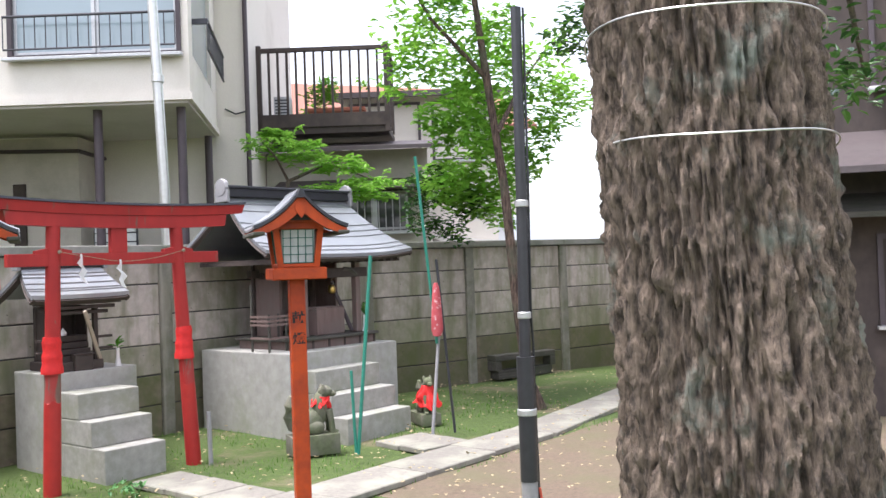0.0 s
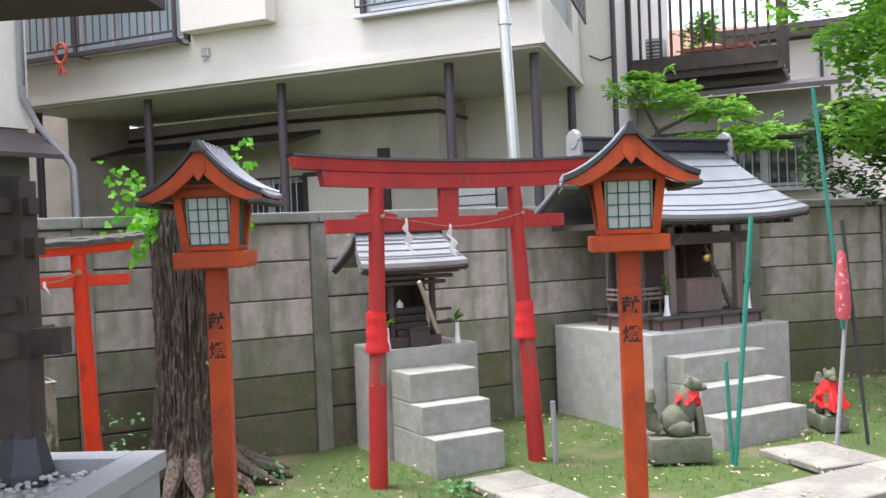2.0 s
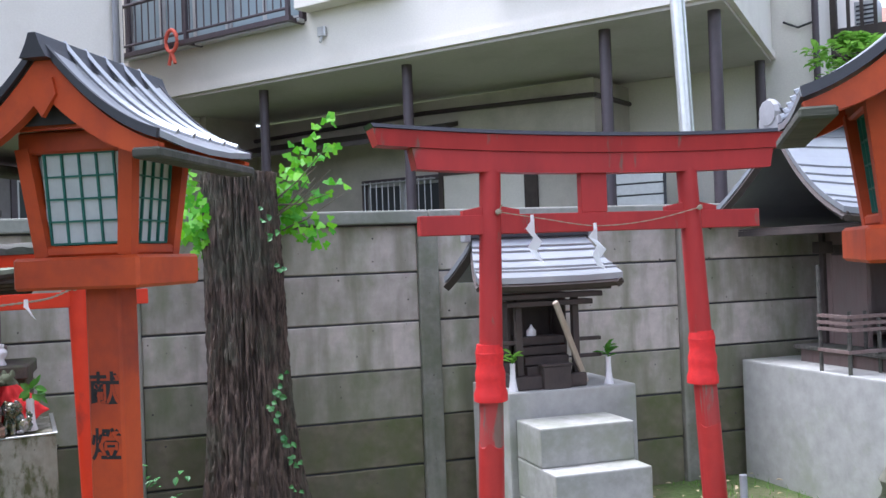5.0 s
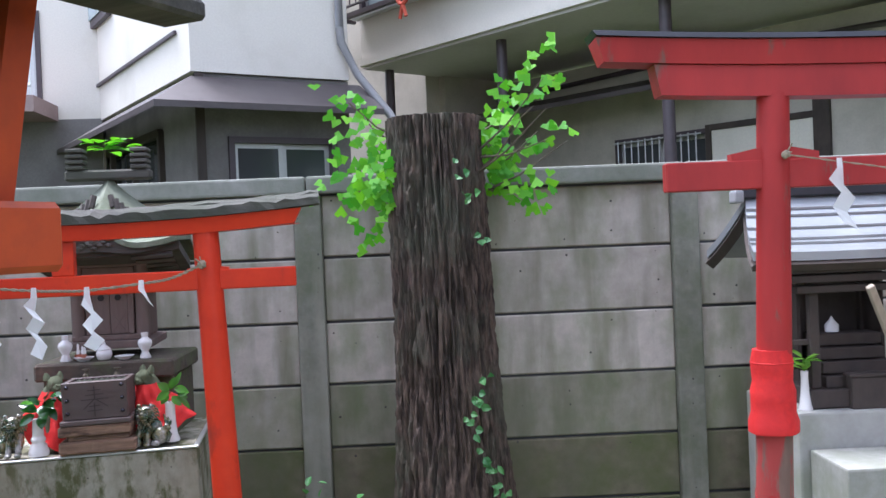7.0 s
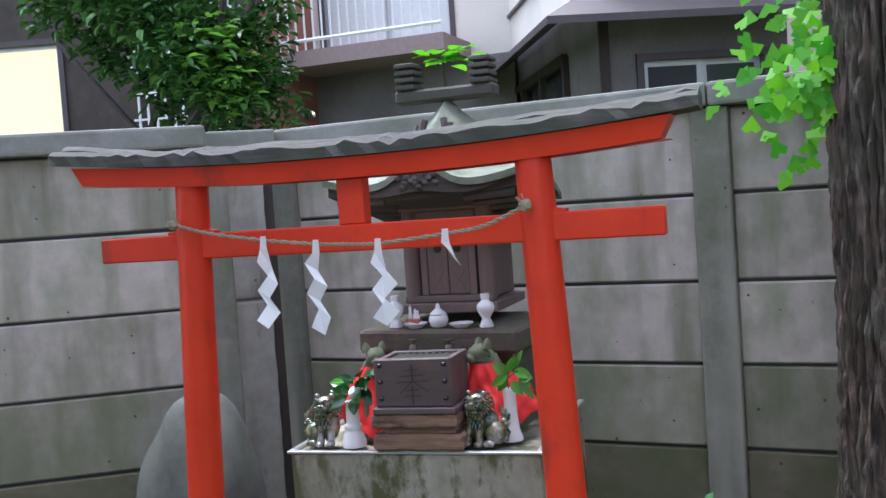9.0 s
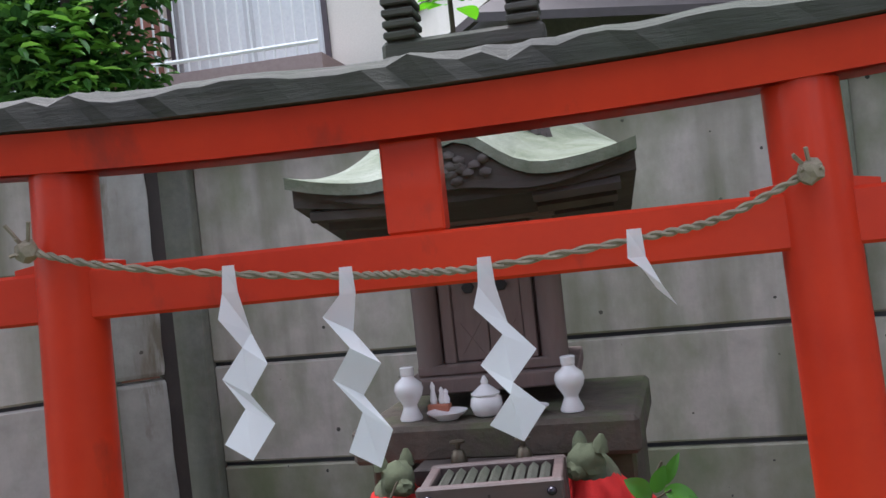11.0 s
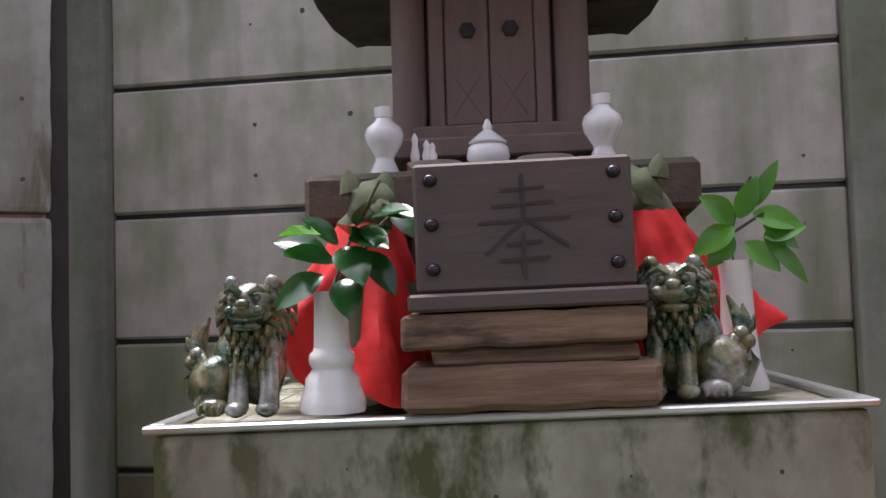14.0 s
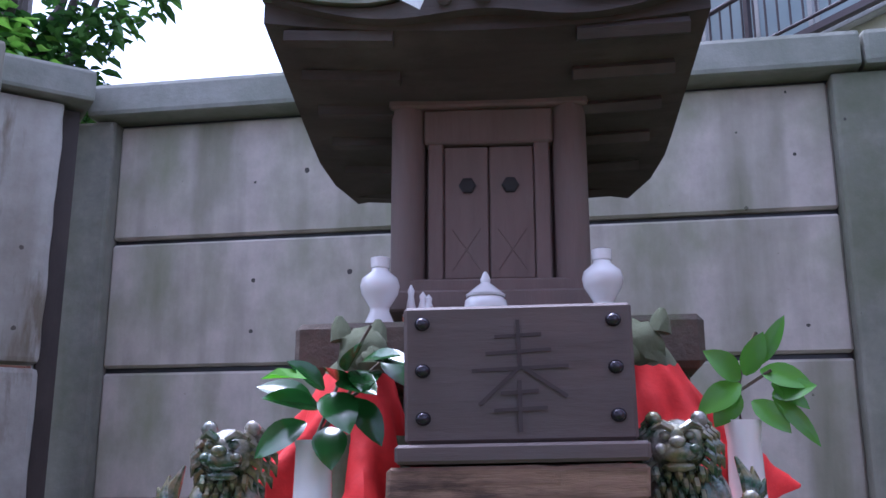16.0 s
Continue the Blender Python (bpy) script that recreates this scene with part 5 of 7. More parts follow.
part("upper_window", box(bmesh.new(), -.075, -.061, 2.5, 3.5, 4.03, 4.9), M["glass"], west)
bm = bmesh.new()
tube(bm, [(1.30, -.05, 6.5), (1.30, -.05, 3.42), (1.31, -.05, 3.29), (1.44, -.08, 3.02), (1.60, -.32, 2.66), (1.64, -.38, 2.55), (1.65, -.4, 1.7)], .036, 10)
part("downpipe", bm, M["pvc"], west, "grey plastic downpipe", smooth=True)
rng.seed(41)
back = thing("back_house", "pinkish house with a white-railed balcony and curtained window", "house", (-4.0, 5.6, 0), 4)
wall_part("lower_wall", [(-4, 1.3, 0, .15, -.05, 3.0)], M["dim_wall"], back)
wall_part("wall", [(-4, -.85, 0, .15, 3.0, 4.3), (.7, 1.3, 0, .15, 3.0, 4.3), (-.85, .7, 0, .15, 4.15, 4.3)], M["stucco"], back)
window(back, -.8, .65, 0, 3.1, 4.1, 2, glass=M["lit_glass"])
bs = part("balcony_slab", box(bmesh.new(), -.95, .85, -.8, -.003, 2.98, 3.14), mat("balcony_paint", (0.34, 0.25, 0.24), (0.28, 0.2, 0.19), 20, 0.8, bump=.1), back)
bm = bmesh.new()
for z in (3.24, 3.98):
    tube(bm, [(-.93, -.78, z), (.83, -.78, z)], .02, 6)
rl = part("balcony_rail", bm, M["white"], back)
for k in range(19):
    x = -.92 + k * .097
    part("bar", rod(bmesh.new(), (x, -.78, 3.14), (x, -.78, 3.98), .010, None, 6), M["white"], rl)
wall_part("side_wing", [(-1.4, -.95, -.9, 0, -.05, 4.3)], M["tile_red"], back)
lit = thing("lit_house", "dark house wall with a glowing yellow window and white lattice", "house", (-6.6, 3.4, 0), 22)
# Wall coloured dark all over for the shrub and shadow round the window.
wall_part("wall", [(-4, 1.9, 0, .15, -.05, 2.2), (-4, 1.9, 0, .15, 3.35, 6.0), (-4, -1.4, 0, .15, 2.2, 3.35), (.15, 1.9, 0, .15, 2.2, 3.35)], M["darkwood"], lit)
lw = bpy.data.materials.new("lamp_lit_window")
lw.use_nodes = True
lwb = lw.node_tree.nodes["Principled BSDF"]
lwb.inputs["Base Color"].default_value = (.55, .45, .22, 1)
lwb.inputs["Emission Color"].default_value = (1.0, .82, .45, 1)
lwb.inputs["Emission Strength"].default_value = 0.28
window(lit, -1.35, .10, 0, 2.25, 3.3, 2, glass=lw)
bm = bmesh.new()
for k in range(12):
    box(bm, .85 + k * .085, .87 + k * .085, -.06, -.04, 1.9, 4.2)
for k in range(9):
    box(bm, .8, 1.9, -.05, -.035, 2.0 + k * .25, 2.02 + k * .25)
part("lattice", bm, M["white"], lit, "white metal lattice screen")


# ---- stone-kerbed platform and the timber frame on it ----
plat = thing("platform", "raised granite-kerbed bed of white gravel", "platform", (-0.15, -3.80, 0), 0)


def pq(u, v):
    """Places on the platform: u along its east kerb towards the south, v along its north kerb to the west."""
    p = Vector((-.55, -.835)) * u + Vector((-.835, .55)) * v
    return p.x, p.y


part("body", foot(bmesh.new(), [pq(0.02, 0.02), pq(2.6, .02), pq(2.6, 2.6), pq(.02, 2.6)], -.05, .856), M["granite"], plat)
for u0, u1, v0, v1 in ((0, .86, 0, .12), (.868, 1.73, 0, .12), (1.738, 2.6, 0, .12), (0, .12, .124, .98), (0, .12, .988, 1.85)):
    bm = foot(bmesh.new(), [pq(u0, v0), pq(u1, v0), pq(u1, v1), pq(u0, v1)], .858, .918)
    part("kerb_stone", bm, M["granite"], plat)
rng.seed(51)
bm = bmesh.new()
for k in range(2600):
    x, y = pq(rnd(.13, 2.4), rnd(.13, 1.8))
    r = rnd(.007, .015)
    blob(bm, (x, y, .871 + rnd(0, .02)), (r * rnd(.8, 1.3), r * rnd(.8, 1.3), r * .7), 1, .3, 1.5, k * .37)
gv = part("gravel", bm, M["gravel"], plat, "loose white gravel", smooth=True)
tagged(gv, kind="stuff")
frame_ = thing("timber_frame", "dark timber frame with steel shoes and bracketed beams under a roof", "frame", (-0.15, -3.80, 0))


def fbox(bm, u0, u1, v0, v1, z0, z1):
    return foot(bm, [pq(u0, v0), pq(u1, v0), pq(u1, v1), pq(u0, v1)], z0, z1)


bm = bmesh.new()
lathe(bm, [(.10, .86), (.095, .90), (.066, 1.02), (.064, 1.04)], (*pq(.20, .42), 0), 6)
part("shoe", bm, M["darkmetal"], frame_, "flared steel shoe")
bm = bmesh.new()
fbox(bm, .145, .255, .365, .475, 1.02, 1.89)
part("post", bm, M["darkwood"], frame_)
for z, h, tip, name in ((1.298, .09, .25, "beam"), (1.444, .055, .36, "rail"), (1.635, .06, .33, "bracket"), (1.776, .055, .345, "bracket")):
    bm = bmesh.new()
    fbox(bm, .165, .235, tip, 2.4, z, z + h)
    part(name, bm, M["darkwood"], frame_)
    bm = bmesh.new()
    fbox(bm, .10 - (.34 - tip if tip < .34 else 0), 2.4, .39, .45, z + .004, z + h - .004)
    part(name, bm, M["darkwood"], frame_)
part("roof", foot(bmesh.new(), [pq(-.05, -.05), pq(3.0, -.05), pq(3.0, 3.0), pq(-.05, 3.0)], 2.50, 2.62), M["darkwood"], frame_)


# ---- small shrines with sheet roofs ----
def sheet_roof(parent, x0, x1, yf, yb, yr, ze, zr, seams, lift, ridge):
    """A saddle roof with hollow slopes, ridge along x, seams along x."""
    prof = []
    n = 10
    for k in range(n + 1):
        s = k / n
        prof.append((yf + (yr - yf) * s, ze + (zr - ze) * (.55 * s + .45 * s * s)))
    for k in range(1, 7):
        s = 1 - k / 6
        prof.append((yb + (yr - yb) * s, ze + (zr - ze) * (.55 * s + .45 * s * s)))
    m = 8
    grid = []
    for y, z in prof:
        row = []
        for j in range(m + 1):
            e = abs(2 * j / m - 1)
            near = 1 - min(1, max(0, (z - ze) / (zr - ze)))
            inset = (.11 * (x1 - x0)) * (1 - near) * 0.9
            x = x0 + inset + (x1 - x0 - 2 * inset) * j / m
            row.append((x, y, z + lift * e ** 3 * near))
        grid.append(row)
    part("roof", sheet(bmesh.new(), grid, .035), M["metalroof"], parent, "pale grey sheet roof with rolled seams")
    for k in range(1, seams):
        i = round(k * n / seams)
        bm = bmesh.new()
        tube(bm, [(x, y, z + .003) for x, y, z in grid[i]], .008, 5)
        part("seam", bm, M["metalroof"], parent)
    r0, r1 = grid[n][0][0] - .04, grid[n][-1][0] + .04
    bm = bmesh.new()
    box(bm, r0, r1, yr - ridge * .6, yr + ridge * .6, zr - .01, zr + ridge * .7, .006)
    box(bm, r0 - .01, r1 + .01, yr - ridge * .8, yr + ridge * .8, zr + ridge * .7, zr + ridge * .95, .006)
    part("ridge", bm, M["darkmetal"], parent)
    for x in (r0, r1):
        bm = bmesh.new()
        lathe(bm, [(ridge * .2, -ridge * .28), (ridge * .75, -ridge * .25), (ridge * .85, 0), (ridge * .75, ridge * .25), (ridge * .2, ridge * .28)], (0, 0, 0), 12)
        bmesh.ops.transform(bm, matrix=pose(x, yr, zr + ridge * .75, 0, 90, 0), verts=bm.verts)
        box(bm, x - .02, x + .02, yr - ridge * .9, yr + ridge * .9, zr - ridge * .6, zr + ridge * .5, .01)
        part("ridge_end", bm, M["pvc"], parent)
    # dark edge under the eaves and gable boards
    bm = bmesh.new()
    tube(bm, [(x, y + .02, z - .05) for x, y, z in grid[0]], .028, 4)
    part("eave_board", bm, M["darkwood"], parent)
    for j in (0, m):
        bm = bmesh.new()
        tube(bm, [(row[j][0] + (.02 if j == 0 else -.02), row[j][1], row[j][2] - .06) for row in grid], .03, 4)
        part("gable_board", bm, M["darkwood"], parent)


sb = thing("large_shrine", "dark timber shrine with a pale curved sheet roof", "shrine", (0, 0, 0))
sheet_roof(sb, 3.88, 5.95, -1.38, -.02, -.55, 1.745, 2.36, 8, .05, .11)
bm = bmesh.new()
box(bm, 4.36, 5.47, -1.22, -.35, .797, .885, .006)
part("plinth", bm, M["shrinewood"], sb)
bm = bmesh.new()
box(bm, 4.32, 5.51, -1.26, -.33, .887, .915, .006)
part("plinth_cap", bm, M["weathered"], sb)
for k in range(6):
    x = 4.36 + k * .222
    part("plinth_stile", box(bmesh.new(), x - .012, x + .012, -1.228, -1.221, .80, .885), M["darkwood"], sb)
for x in (4.56, 5.32):
    for y in (-1.12, -.45):
        part("column", box(bmesh.new(), x - .035, x + .035, y - .035, y + .035, .917, 1.66, .005), M["shrinewood"], sb)
part("back_wall", box(bmesh.new(), 4.5, 5.4, -.44, -.40, .917, 1.66), M["darkwood"], sb)
part("side_wall", box(bmesh.new(), 4.53, 4.56, -.8, -.45, .917, 1.66), M["shrinewood"], sb)
part("side_wall", box(bmesh.new(), 5.33, 5.36, -.8, -.45, .917, 1.66), M["shrinewood"], sb)
part("lintel", box(bmesh.new(), 4.42, 5.46, -1.16, -1.09, 1.50, 1.60, .005), M["darkwood"], sb)
part("lintel", box(bmesh.new(), 4.42, 5.46, -.5, -.43, 1.52, 1.60, .005), M["darkwood"], sb)
part("tie", box(bmesh.new(), 4.53, 4.59, -1.1, -.4, 1.50, 1.58, .005), M["darkwood"], sb)
part("tie", box(bmesh.new(), 5.29, 5.35, -1.1, -.4, 1.50, 1.58, .005), M["darkwood"], sb)
for k in range(16):
    x = 4.1 + k * .112
    part("rafter", box(bmesh.new(), x - .018, x + .018, -1.33, -.1, 1.655, 1.69), M["darkwood"], sb)
part("ceiling_board", box(bmesh.new(), 4.1, 5.75, -1.3, -.08, 1.692, 1.705), M["darkwood"], sb)
part("inner_door", box(bmesh.new(), 4.66, 5.22, -.47, -.441, .95, 1.48, .004), M["shrinewood"], sb)
for s in (-1, 1):
    bm = bmesh.new()
    tube(bm, [(4.94 + s * .36, -1.14, 1.52), (4.94 + s * .27, -1.15, 1.575), (4.94 + s * .18, -1.15, 1.59), (4.94 + s * .14, -1.15, 1.56)], [.03, .028, .022, .01], 7)
    part("carved_bracket", bm, M["weathered"], sb, smooth=True)
# side stand of pale rods
st = thing("offering_stand", "slatted pale wooden offering stand beside the shrine", "stand", (4.22, -.95, .797))
for x in (-.10, .12, .24):
    part("leg", rod(bmesh.new(), (x, .1, 0), (x, .1, .66 if x < 0 else .36), .012, None, 8), M["weathered"], st)
    part("leg", rod(bmesh.new(), (x, -.15, 0), (x, -.15, .36), .012, None, 8), M["weathered"], st)
for z in (.14, .27, .31, .35):
    part("rail", box(bmesh.new(), -.12, .27, -.165, -.145, z - .01, z + .01), M["shrinewood"], st)
    part("rail", box(bmesh.new(), -.115, -.095, -.16, .11, z - .01, z + .01), M["shrinewood"], st)
ob_ = thing("offering_box", "plain brown wooden offering box on the shrine plinth", "box", (4.96, -.98, .917))
part("body", box(bmesh.new(), -.2, .2, -.12, .12, 0, .27, .006), M["shrinewood"], ob_)
for k in range(7):
    part("slat", box(bmesh.new(), -.19, .19, -.105 + k * .033, -.09 + k * .033, .271, .283), M["shrinewood"], ob_)
bl = thing("shrine_bell", "gilt bell with a dark twisted rope in the shrine", "bell", (5.06, -1.02, 1.36))
part("bell", lathe(bmesh.new(), [(.012, .07), (.03, .06), (.042, .03), (.045, 0), (.035, -.02), (.01, -.03)], seg=16), mat("gilt", (.55, .38, .12), (.4, .27, .08), 20, .3, .9, bump=.1), bl, smooth=True)
part("rope", tube(bmesh.new(), [(0, 0, .1), (.06, -.01, -.05), (.15, -.05, -.28), (.2, -.08, -.43)], .022, 8), M["purple"], bl, smooth=True)
part("hanger", rod(bmesh.new(), (0, 0, .07), (0, 0, .16), .008), M["brass"], bl)


def vase(at, h, label, wide=False):
    bm = bmesh.new()
    if wide:
        prof = [(.030, 0), (.030, .004), (.018, .05), (.0165, .055), (.031, .085), (.034, .1), (.031, .114), (.017, .13), (.015, .135), (.0155, .155), (.011, .157)]
    else:
        prof = [(.034, 0), (.034, .003), (.027, .03), (.020, .08), (.017, .15), (.018, .17), (.0185, .18), (.014, .18), (.013, .17)]
    s = h / prof[-1][1]
    s = h / max(z for r, z in prof)
    lathe(bm, [(r * s, z * s) for r, z in prof], seg=28)
    return solid("vase", bm, M["china"], label, "vase", at, smooth=True)


vase((4.48, -1.16, .917), .17, "small white porcelain flower vase by the big shrine")
vase((5.40, -1.16, .917), .17, "small white porcelain flower vase by the big shrine")
rng.seed(61)
for x in (4.48, 5.40):
    bm = bmesh.new()
    for k in range(16):
        w = any_way()
        w.z = abs(w.z) + .3
        leaf(bm, (rnd(-.02, .02), rnd(-.02, .02), rnd(-.02, .12)), w, (0, 0, 1), rnd(.05, .08), .03)
    tube(bm, [(0, 0, -.08), (0, 0, .08)], .004, 5)
    solid("sprig", bm, M["dleaf"], "green sprig standing in the vase", "plant", (x, -1.16, .917 + .19))

sa = thing("small_shrine", "little dark wooden shrine with a pale sheet roof", "shrine", (-.05, .08, -.013))
sheet_roof(sa, 1.965, 2.865, -.86, -.25, -.54, 1.473, 1.715, 6, .008, .05)
part("base", box(bmesh.new(), 2.22, 2.66, -.76, -.32, .822, .90, .006), M["darkwood"], sa)
for x in (2.26, 2.62):
    for y in (-.70, -.38):
        part("column", box(bmesh.new(), x - .02, x + .02, y - .02, y + .02, .90, 1.37, .003), M["darkwood"], sa)
part("back_wall", box(bmesh.new(), 2.26, 2.62, -.37, -.35, .90, 1.37), M["darkwood"], sa)
part("side_wall", box(bmesh.new(), 2.25, 2.265, -.56, -.37, .90, 1.37), M["darkwood"], sa)
part("side_wall", box(bmesh.new(), 2.615, 2.63, -.56, -.37, .90, 1.37), M["darkwood"], sa)
for z, w, d in ((1.30, .27, .05), (1.345, .32, .08), (1.385, .37, .1)):
    part("bracket_beam", box(bmesh.new(), 2.44 - w, 2.44 + w, -.72 - d, -.68, z, z + .03, .003), M["darkwood"], sa)
for k in range(4):
    part("step_board", box(bmesh.new(), 2.30, 2.58, -.72 + k * .03, -.5, .90 + k * .055, .948 + k * .055, .003), M["darkwood"], sa)
for s in (-1, 1):
    for z in (.98, 1.08):
        part("side_rail", box(bmesh.new(), 2.44 + s * .26 - .09, 2.44 + s * .26 + .09, -.70, -.67, z, z + .022, .003), M["darkwood"], sa)
bm = bmesh.new()
lathe(bm, [(.0, 0), (.03, .0), (.03, .03), (.012, .05), (.0, .07)], (0, 0, 0), 16)
solid("offering_jar", bm, M["china"], "tiny white jar inside the small shrine", "jar", (2.35, -.48, 1.103), smooth=True)
stk = thing("leaning_stick", "pale wooden stick leaning out of the small shrine", "stick")
part("stick", box(bmesh.new(), -.016, .016, -.012, .012, -.30, .30, .004, pose(2.495, -.72, 1.07, 20, -29, 0)), mat("pale_wood", (.46, .38, .30), (.36, .29, .22), 12, .7, bump=.2, stretch=(2, 2, .3)), stk)
bx = thing("offering_box", "small dark wooden offering box in the small shrine", "box", (2.41, -.68, .807))
part("body", box(bmesh.new(), -.085, .085, -.03, .03, 0, .13, .004), M["darkwood"], bx)
part("lid", box(bmesh.new(), -.095, .095, -.035, .035, .131, .145, .003), M["darkwood"], bx)
for x in (2.15, 2.76):
    vase((x, -.66, .807), .16, "slim white porcelain vase by the small shrine")
    bm = bmesh.new()
    for k in range(12):
        w = any_way()
        w.z = abs(w.z) * .6 + .1
        leaf(bm, (rnd(-.01, .01), rnd(-.01, .01), rnd(-.01, .05)), w, (0, 0, 1), rnd(.05, .09), .035)
    tube(bm, [(0, 0, -.06), (0, 0, .04)], .004, 5)
    solid("sprig", bm, M["sleaf2"] if x > 2.5 else M["leaf"], "green sprig standing in the vase", "plant", (x, -.66, .807 + .17))


# ---- corner shrine with its altar ----
standing = set(scene.objects)
sc = thing("corner_shrine", "weathered wooden altar shrine with a mossy carved roof", "shrine", (-0.708, -0.003, 0), 5)
W, yb, yf = .145, -.50, -.79
part("body", box(bmesh.new(), -.125, .125, yf + .035, yb, 1.255, 1.555, .004), M["shrinewood"], sc)
for s in (-1, 1):
    bm = bmesh.new()
    rod(bm, (s * .118, yf + .02, 1.258), (s * .118, yf + .02, 1.535), .025, None, 16)
    part("column", bm, M["shrinewood"], sc, smooth=True)
    part("jamb", box(bmesh.new(), s * .077 - .011, s * .077 + .011, yf + .008, yf + .034, 1.275, 1.53, .002), M["shrinewood"], sc)
    bm = bmesh.new()
    box(bm, s * .033 - .032, s * .033 + .032, yf + .012, yf + .034, 1.277, 1.475, .002)
    d_ = part("door", bm, M["shrinewood"], sc)
    bm = bmesh.new()
    lathe(bm, [(.0125, 0), (.0125, .004), (.009, .005)], seg=6)
    bmesh.ops.transform(bm, matrix=pose(s * .031, yf + .0115, 1.415, 90, 0, 0), verts=bm.verts)
    part("door_hole", bm, M["ink_and_shade"], d_, "dark hexagonal finger hole")
    bm = bmesh.new()
    for a, b in (((-.02, 1.29), (.02, 1.35)), ((.02, 1.29), (-.02, 1.35))):
        tube(bm, [(s * .033 + a[0], yf + .0125, a[1]), (s * .033 + b[0], yf + .0125, b[1])], .0016, 4)
    part("cross_brace", bm, M["shrinewood"], d_)
part("door_lintel", box(bmesh.new(), -.094, .094, yf + .004, yf + .034, 1.478, 1.531, .003), M["shrinewood"], sc)
part("sill", box(bmesh.new(), -.14, .14, yf - .004, yf + .03, 1.255, 1.275, .003), M["shrinewood"], sc)
part("head", box(bmesh.new(), -.145, .145, yf - .006, yf + .034, 1.532, 1.57, .003), M["shrinewood"], sc)
part("ledge", box(bmesh.new(), -.16, .16, yf - .03, yb, 1.225, 1.254, .003), M["shrinewood"], sc)
# roof: hollow saddle with an upswept brow in front
n, m = 24, 10
grid = []
for i in range(n + 1):
    x = -.295 + .59 * i / n
    u = abs(x) / .295
    brow = .075 * math.exp(-(x / .08) ** 2)
    base = 1.612 + .03 * u ** 3 + brow
    row = []
    for j in range(m + 1):
        s = j / m
        ridge = 1.885 - .24 * u ** .8
        z = base + (ridge - base) * (s ** 1.25) if s < 1 else ridge
        row.append((x, -.99 + .31 * s, z))
    for j in range(1, 7):
        s = j / 6
        row.append((x, -.68 + .2 * s, ridge - (ridge - 1.56) * s))
    grid.append(row)
bm = sheet(bmesh.new(), grid, .02)
part("roof_top", bm, M["moss_roof"], sc, "moss-grown roof surface", smooth=False)
gb = []
for i in range(n + 1):
    x = -.28 + .56 * i / n
    u = abs(x) / .285
    brow = .075 * math.exp(-(x / .08) ** 2)
    z = 1.590 + .03 * u ** 3 + brow
    low = 1.566 + .052 * u ** 2.2 + .025 * math.exp(-(x / .1) ** 2)
    gb.append((x, z, low))
bm = prism(bmesh.new(), [(x, z) for x, z, l in gb] + [(x, l) for x, z, l in gb[::-1]], -.98, -.935)
part("brow_board", bm, M["roofstone"], sc, "dark carved board under the roof edge")
eg = []
for j in range(9):
    s = j / 8
    hw = .292 - .012 * s - .045 * max(0, (s - .7) / .3) ** 2
    eg.append([(x, -.96 + .46 * s, 1.60 - .085 * s + .02 * abs(x / .29) ** 2 * (1 - s) - .03 * max(0, s - .8) * 5 * (abs(x) / .3) ** 4) for x in [hw * (-1 + k / 6) for k in range(13)]])
bm = sheet(bmesh.new(), eg, .03)
part("eave_board", bm, M["roofstone"], sc)
for k in range(6):
    s = k / 5
    sx = .265 - .03 * s
    for sg in (-1, 1):
        part("rafter", tube(bmesh.new(), [(sg * sx, -.95 + .44 * s, 1.572 - .085 * s), (sg * .12, -.95 + .44 * s, 1.566 - .085 * s)], .012, 5), M["roofstone"], sc)
bm = bmesh.new()
for k in range(16):
    a = k * 1.1
    r = .008 + .0042 * k
    blob(bm, (r * math.cos(a), -.985, 1.622 + r * .38 * math.sin(a)), (.012, .007, .009), 1, .2, 2, k)
part("carving", bm, M["roofstone"], sc, "carved cloud scrolls", smooth=True)
bm = bmesh.new()
for s in (-1, 1):
    for k in range(7):
        tube(bm, [(s * (.03 + .018 * k), -.82, 1.80 - .016 * k), (s * (.04 + .018 * k), -.83, 1.755 - .016 * k)], .012, 6)
part("ridge_carving", bm, M["roofstone"], sc)
part("ridge", box(bmesh.new(), -.16, .16, -.72, -.65, 1.865, 1.905, .008), M["weathered"], sc)
for s in (-1, 1):
    for k in range(4):
        part("ridge_finial", box(bmesh.new(), s * .12 - .032, s * .12 + .032, -.73, -.64, 1.907 + k * .022, 1.921 + k * .022, .003), M["weathered"], sc)
    part("ridge_finial", box(bmesh.new(), s * .12 - .02, s * .12 + .02, -.71, -.66, 1.90, 1.99, .003), M["darkwood"], sc)
# the slab and its trestle
ta = thing("stone_table", "mossy stone slab table before the shrine doors", "table", (-0.62, -.86, 0))
part("slab", box(bmesh.new(), -.25, .25, -.09, .32, 1.128, 1.192, .008), M["slab"], ta)
for s in (-1, 1):
    part("leg", box(bmesh.new(), s * .2 - .035, s * .2 + .035, -.04, .28, .88, 1.127, .006), M["slab"], ta)


def sake_vase(x, label):
    bm = bmesh.new()
    lathe(bm, [(.020, 0), (.021, .004), (.013, .022), (.013, .027), (.024, .045), (.0265, .056), (.024, .066), (.012, .076), (.011, .080), (.0125, .081), (.013, .094), (.009, .096)], seg=32)
    return solid("sake_flask", bm, M["china"], label, "flask", (x, -.885, 1.193), smooth=True, group="altar flasks")


